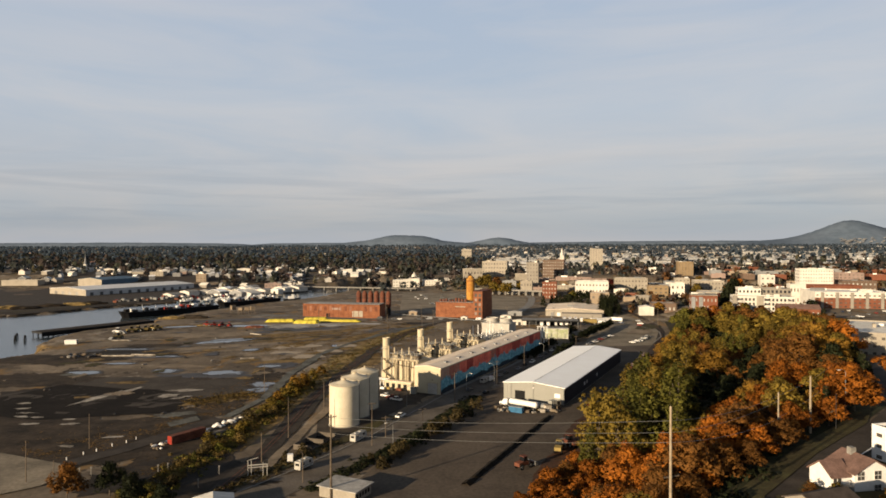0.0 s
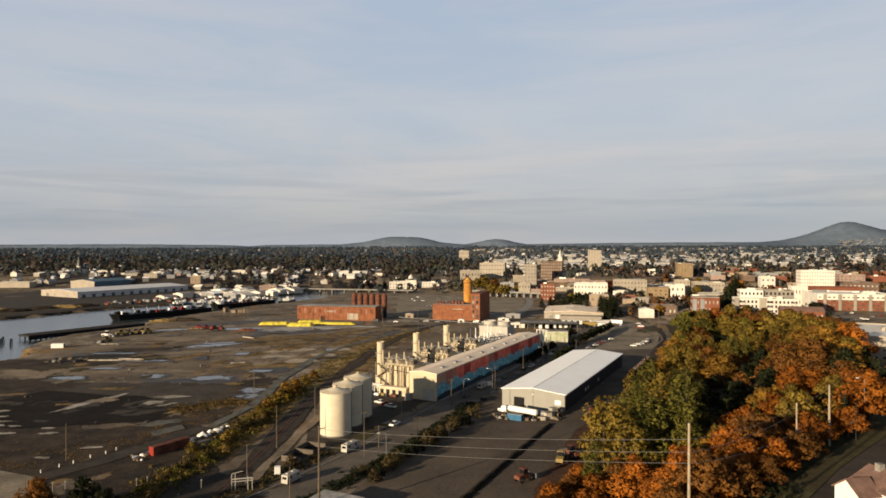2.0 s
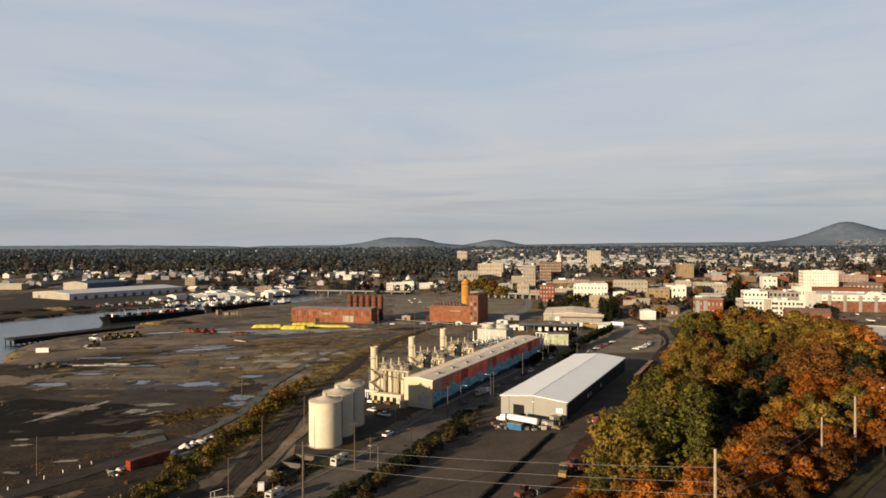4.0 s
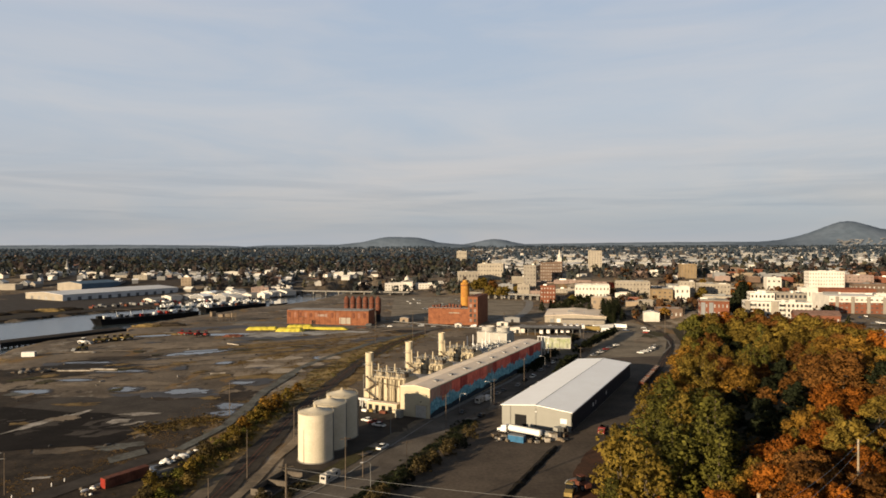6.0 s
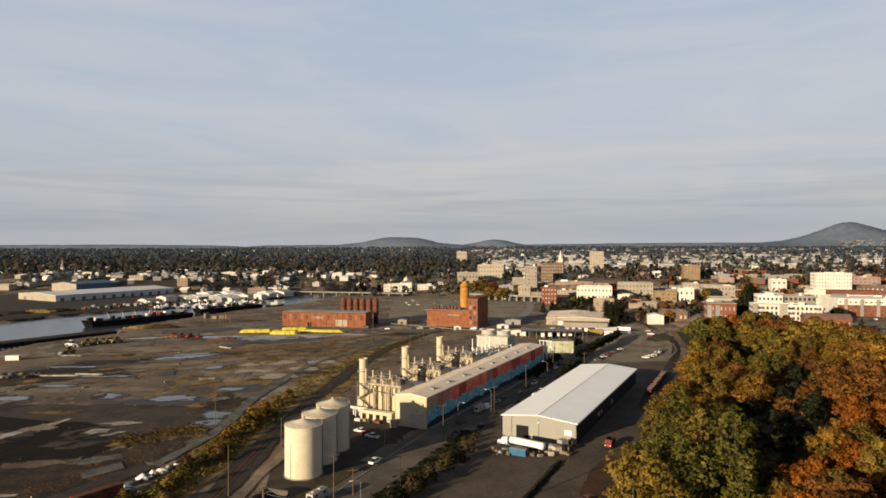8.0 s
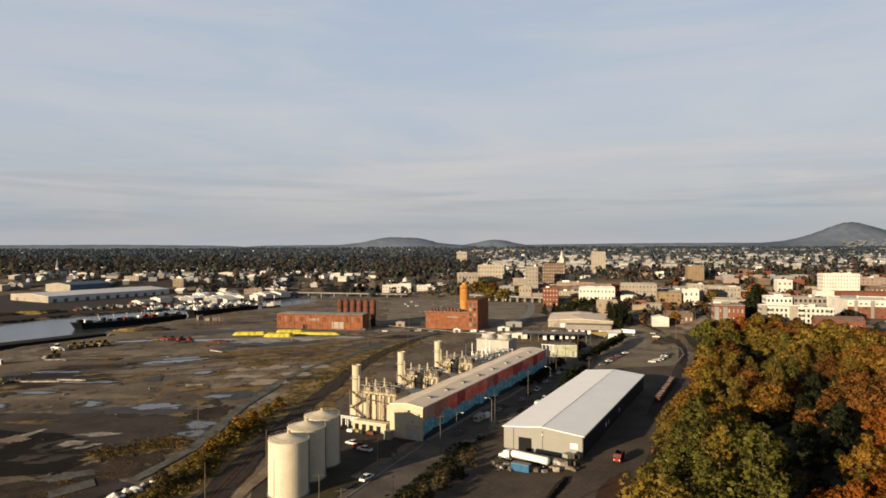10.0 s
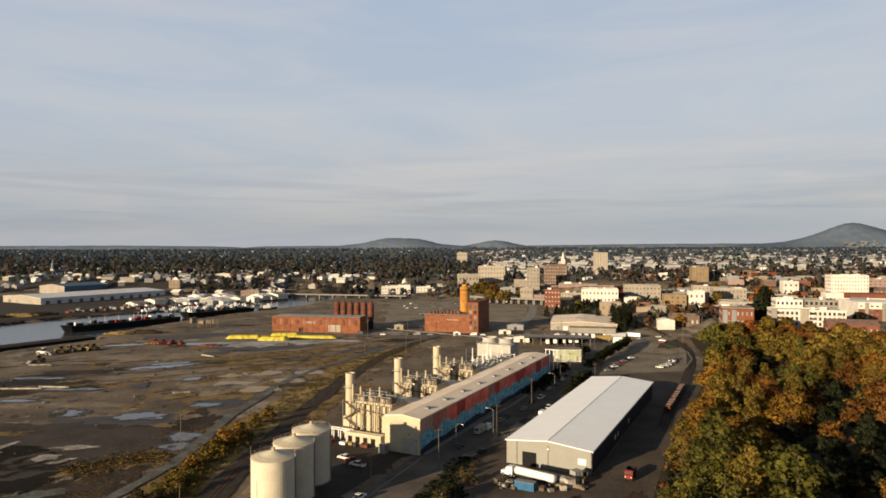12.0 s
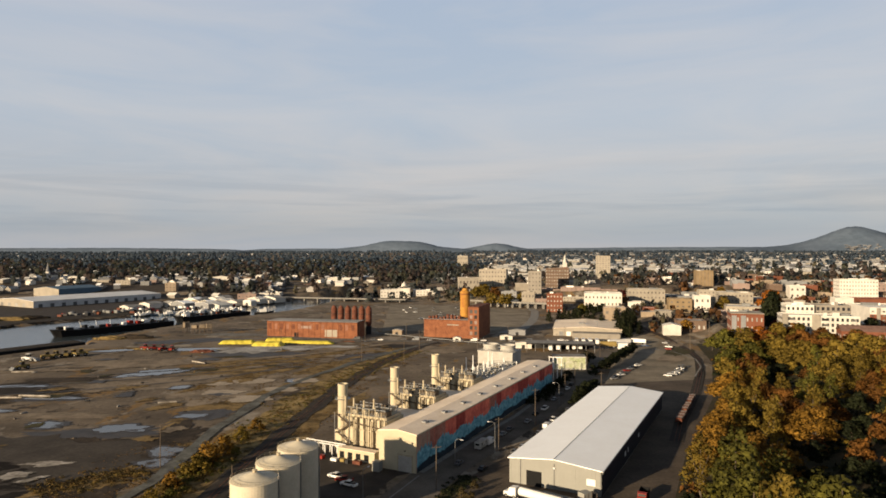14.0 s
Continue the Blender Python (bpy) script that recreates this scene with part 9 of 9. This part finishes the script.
part("wall", B(3.3, 3.5, -8, 8, 0, 0.7), M["asphalt_old"], pens)
part("floor", B(-3.5, 3.3, -8, 8, 0.05, 0.27), M["black"], pens)
cb = thing("control_box", pose(-48, 206, 0.2, 0, 0, 15), "white equipment cabinet near the avenue", "cabinet")
part("body", B(-0.9, 0.9, -0.7, 0.7, 0.3, 2.6), M["white"], cb)
part("door", B(-0.8, 0.8, -0.74, -0.7, 0.4, 2.5), M["white"], cb)
part("plinth", B(-1.1, 1.1, -0.9, 0.9, 0, 0.3), M["concrete"], cb)


def villa(x, y, rot, w, d, h, z):
    v = thing("house", pose(x, y, z, 0, 0, rot), "white two-storey house with a red brown gable roof", "house")
    part("wall", gable_body(bmesh.new(), -w / 2, w / 2, -d / 2, d / 2, 0, h, 2.4), M["white"], v)
    part("roof", gable(bmesh.new(), -w / 2, w / 2, -d / 2, d / 2, h, 2.4, thick=0.25, over=0.6), M["shingle_red"], v)
    part("wing_wall", gable_body(bmesh.new(), -w / 2 - 4.5, -w / 2, -d / 2 + 1, d / 2 - 0.5, 0, h - 0.8, 2.2, axis="x"), M["white"], v)
    part("wing_roof", gable(bmesh.new(), -w / 2 - 4.5, -w / 2, -d / 2 + 1, d / 2 - 0.5, h - 0.8, 2.2, axis="x", thick=0.25), M["shingle_red"], v)
    for u, zz in ((w * 0.12, 4.0), (w * 0.12, 1.2), (-w * 0.34, 4.0)):
        f = part("window", B(u - 0.85, u + 0.85, -d / 2 - 0.06, -d / 2, zz, zz + 1.9), M["white"], v)
        for a in (-0.42, 0.42):
            for c in (0.1, 1.0):
                part("pane", B(u + a - 0.36, u + a + 0.36, -d / 2 - 0.1, -d / 2 - 0.06, zz + c, zz + c + 0.8), M["glass"], f)
    f = part("window", B(-w / 2 - 4.2, -w / 2 - 2.2, -d / 2 + 0.94, -d / 2 + 1, 3.2, 4.9), M["white"], v)
    for a in (-3.7, -2.7):
        part("pane", B(-w / 2 + a - 0.4, -w / 2 + a + 0.4, -d / 2 + 0.9, -d / 2 + 0.94, 3.3, 4.8), M["glass"], f)
    part("balcony", B(-w / 2 - 4.0, -w / 2 - 0.6, -d / 2 - 0.6, -d / 2 + 1, 2.2, 3.1), M["steel"], v)
    part("chimney", B(-1.0, 0.2, 0.8, 2.0, h + 1.0, h + 3.6), M["concrete"], v)
    return v


villa(88.8, 133, 10, 8.6, 7.6, 5.6, land(88.8, 133) - 1.5)
block("apartment_house", 112, 146, 14, 16, 12, land(112, 146) + 7.5, "white", "shingle_red", 3, 4, "white apartment house with balconies by the road", sides="fl", clutter=1)
grey = thing("house", pose(70, 113, land(70, 113) - 0.5, 0, 0, 20), "house with a grey shingle roof below the road", "house")
part("wall", gable_body(bmesh.new(), -5, 5, -4, 4, 0, 5.0, 1.8, axis="x"), M["wall_beige"], grey)
part("roof", gable(bmesh.new(), -5, 5, -4, 4, 5.0, 1.8, axis="x"), M["shingle"], grey)

# verges of the hill road
strip("verge", [(42, 90), (64, 128), (90, 155), (120, 182), (172, 254)], 5.0, M["grass_green"], "grassy verge of the hill road", "verge", lift=0.3)
strip("verge", [(56, 84), (78, 121), (103, 146), (134, 172), (190, 247)], 6.0, M["grass_green"], "grassy verge of the hill road", "verge", lift=0.28)
blob_sheet("garden", 84, 124, 18, 12, 30, M["grass_green"], "rough garden grass round the white house", "grass", 4.0, 0.25)

# ---- yard between the painted shed and the cream warehouse ----
ry = random.Random(44)
for i, (x, y, rot) in enumerate(((112, 590, 80), (117, 589, 80), (122, 588, 82), (127, 587, 80), (99, 560, 80), (104, 561, 80), (109, 562, 78), (92, 558, 80), (86, 556, 82), (140, 585, 20), (148, 588, 20), (160, 590, 150))):
    t = thing("box_trailer", pose(x, y, 0.15, 0, 0, rot), "white box trailer parked in a row", "trailer", "box trailers")
    part("box", B(-5.5, 5.5, -1.25, 1.25, 1.1, 3.9), M["white"], t)
    part("chassis", B(-5.2, 5.0, -0.5, 0.5, 0.7, 1.1), M["dark_steel"], t)
    wheels(t, (-4.2, -3.0), 1.0, 0.48, rims=False)
ft = thing("fuel_tank", pose(130, 566, 0, 0, 0, -6), "large yellow horizontal fuel tank", "tank")
part("shell", tube(bmesh.new(), (-6, 0, 3.4), (6, 0, 3.4), 2.0, seg=24), M["yellow_paint"], ft)
for x in (-4, 0, 4):
    part("saddle", B(x - 0.5, x + 0.5, -1.8, 1.8, 0, 2.2), M["concrete"], ft)
part("pump_shed", B(7, 14, -3, 3, 0, 4.4), M["white"], ft)
cp = thing("loading_canopy", pose(92, 548, 0, 0, 0, -8), "long dark flat canopy roof over loading bays", "canopy")
part("roof", B(-24, 24, 2, 18, 5.4, 5.9), M["roof_grey"], cp)
part("fascia", B(-24.1, 24.1, 1.8, 2.0, 5.0, 6.0), M["dark_steel"], cp)
for i in range(9):
    part("post", B(-23.8 + i * 5.9, -23.4 + i * 5.9, 2.2, 2.6, 0, 5.4), M["steel"], cp)
part("back_wall", B(-24, 24, 17.6, 18, 0, 5.4), M["dark_steel"], cp)
for i in range(12):
    car(ry.uniform(100, 160), ry.uniform(596, 606), ry.choice((80, 170)), ry.choice(("white", "silver", "grey", "black")), "pickup" if i % 2 else "saloon", group="cars at the cream warehouse")
for i in range(14):
    t0 = i / 13
    car(-60 + 150 * t0 + ry.uniform(-4, 4), 610 - 10 * t0 + ry.uniform(-2, 2), 175, ry.choice(("white", "silver", "grey")), "van" if i % 4 == 0 else "saloon", group="cars by the mill road")
for x, y, h in ((-52, 600, 14), (-20, 606, 14), (60, 596, 14), (100, 575, 15), (-108, 560, 15), (-8, 560, 14), (34, 560, 14)):
    pole(x, y, h, 1, 0.18, group="yard poles", label="thin utility pole on the mill yard")
# low sheds and stock in the mill yard
for x, y, w, d, h, mat in ((72, 640, 14, 8, 4, "wall_grey"), (60, 612, 10, 5, 3, "wall_white"), (-30, 640, 9, 6, 4, "wall_tan"), (68, 566, 12, 5, 4, "wall_white"), (48, 548, 8, 4, 3, "wall_grey"), (20, 600, 6, 4, 3, "wall_white")):
    s2 = thing("shed", pose(x, y, 0, 0, 0, -12), "small metal shed on the mill yard", "shed", "mill yard sheds")
    part("wall", gable_body(bmesh.new(), -w / 2, w / 2, 0, d, 0, h, 0.8), M[mat], s2)
    part("roof", gable(bmesh.new(), -w / 2, w / 2, 0, d, h, 0.8, over=0.2), M["roof_grey"], s2)
    part("door", B(-1.2, 1.2, -0.08, 0, 0, 2.6), M["dark_steel"], s2)
# silo tops: ring rails and ladders
for ob in [o for o in scene.objects if o.name.startswith("storage_silo")]:
    for zz in (16.2, 16.7):
        part("rail", ring(bmesh.new(), 5.66, zz, 0.035, seg=36), M["cream_metal"], ob)
    for i in range(20):
        a = 2 * math.pi * i / 20
        part("rail_post", T((5.66 * math.cos(a), 5.66 * math.sin(a), 15.6), (5.66 * math.cos(a), 5.66 * math.sin(a), 16.75), 0.035, seg=4), M["cream_metal"], ob)
    part("ladder", B(5.8, 6.05, -0.3, 0.3, 0.5, 16.6), M["steel"], ob)
    part("fill_pipe", T((4.4, 4.1, 0), (4.4, 4.1, 16.2), 0.13), M["steel"], ob)
# long pale pipe on low posts in front of the mill
run = thing("pipe_run", pose(0, 0, 0), "long pale pipe on low steel posts before the mill", "pipe")
ends = Vector((-48, 641, 1.7)), Vector((60, 568, 1.7))
part("pipe", T(ends[0], ends[1], 0.3, seg=8), M["steel"], run)
for i in range(12):
    p = ends[0].lerp(ends[1], (i + 0.5) / 12)
    part("post", T((p.x, p.y, 0), (p.x, p.y, 1.4), 0.14, seg=6), M["steel"], run)
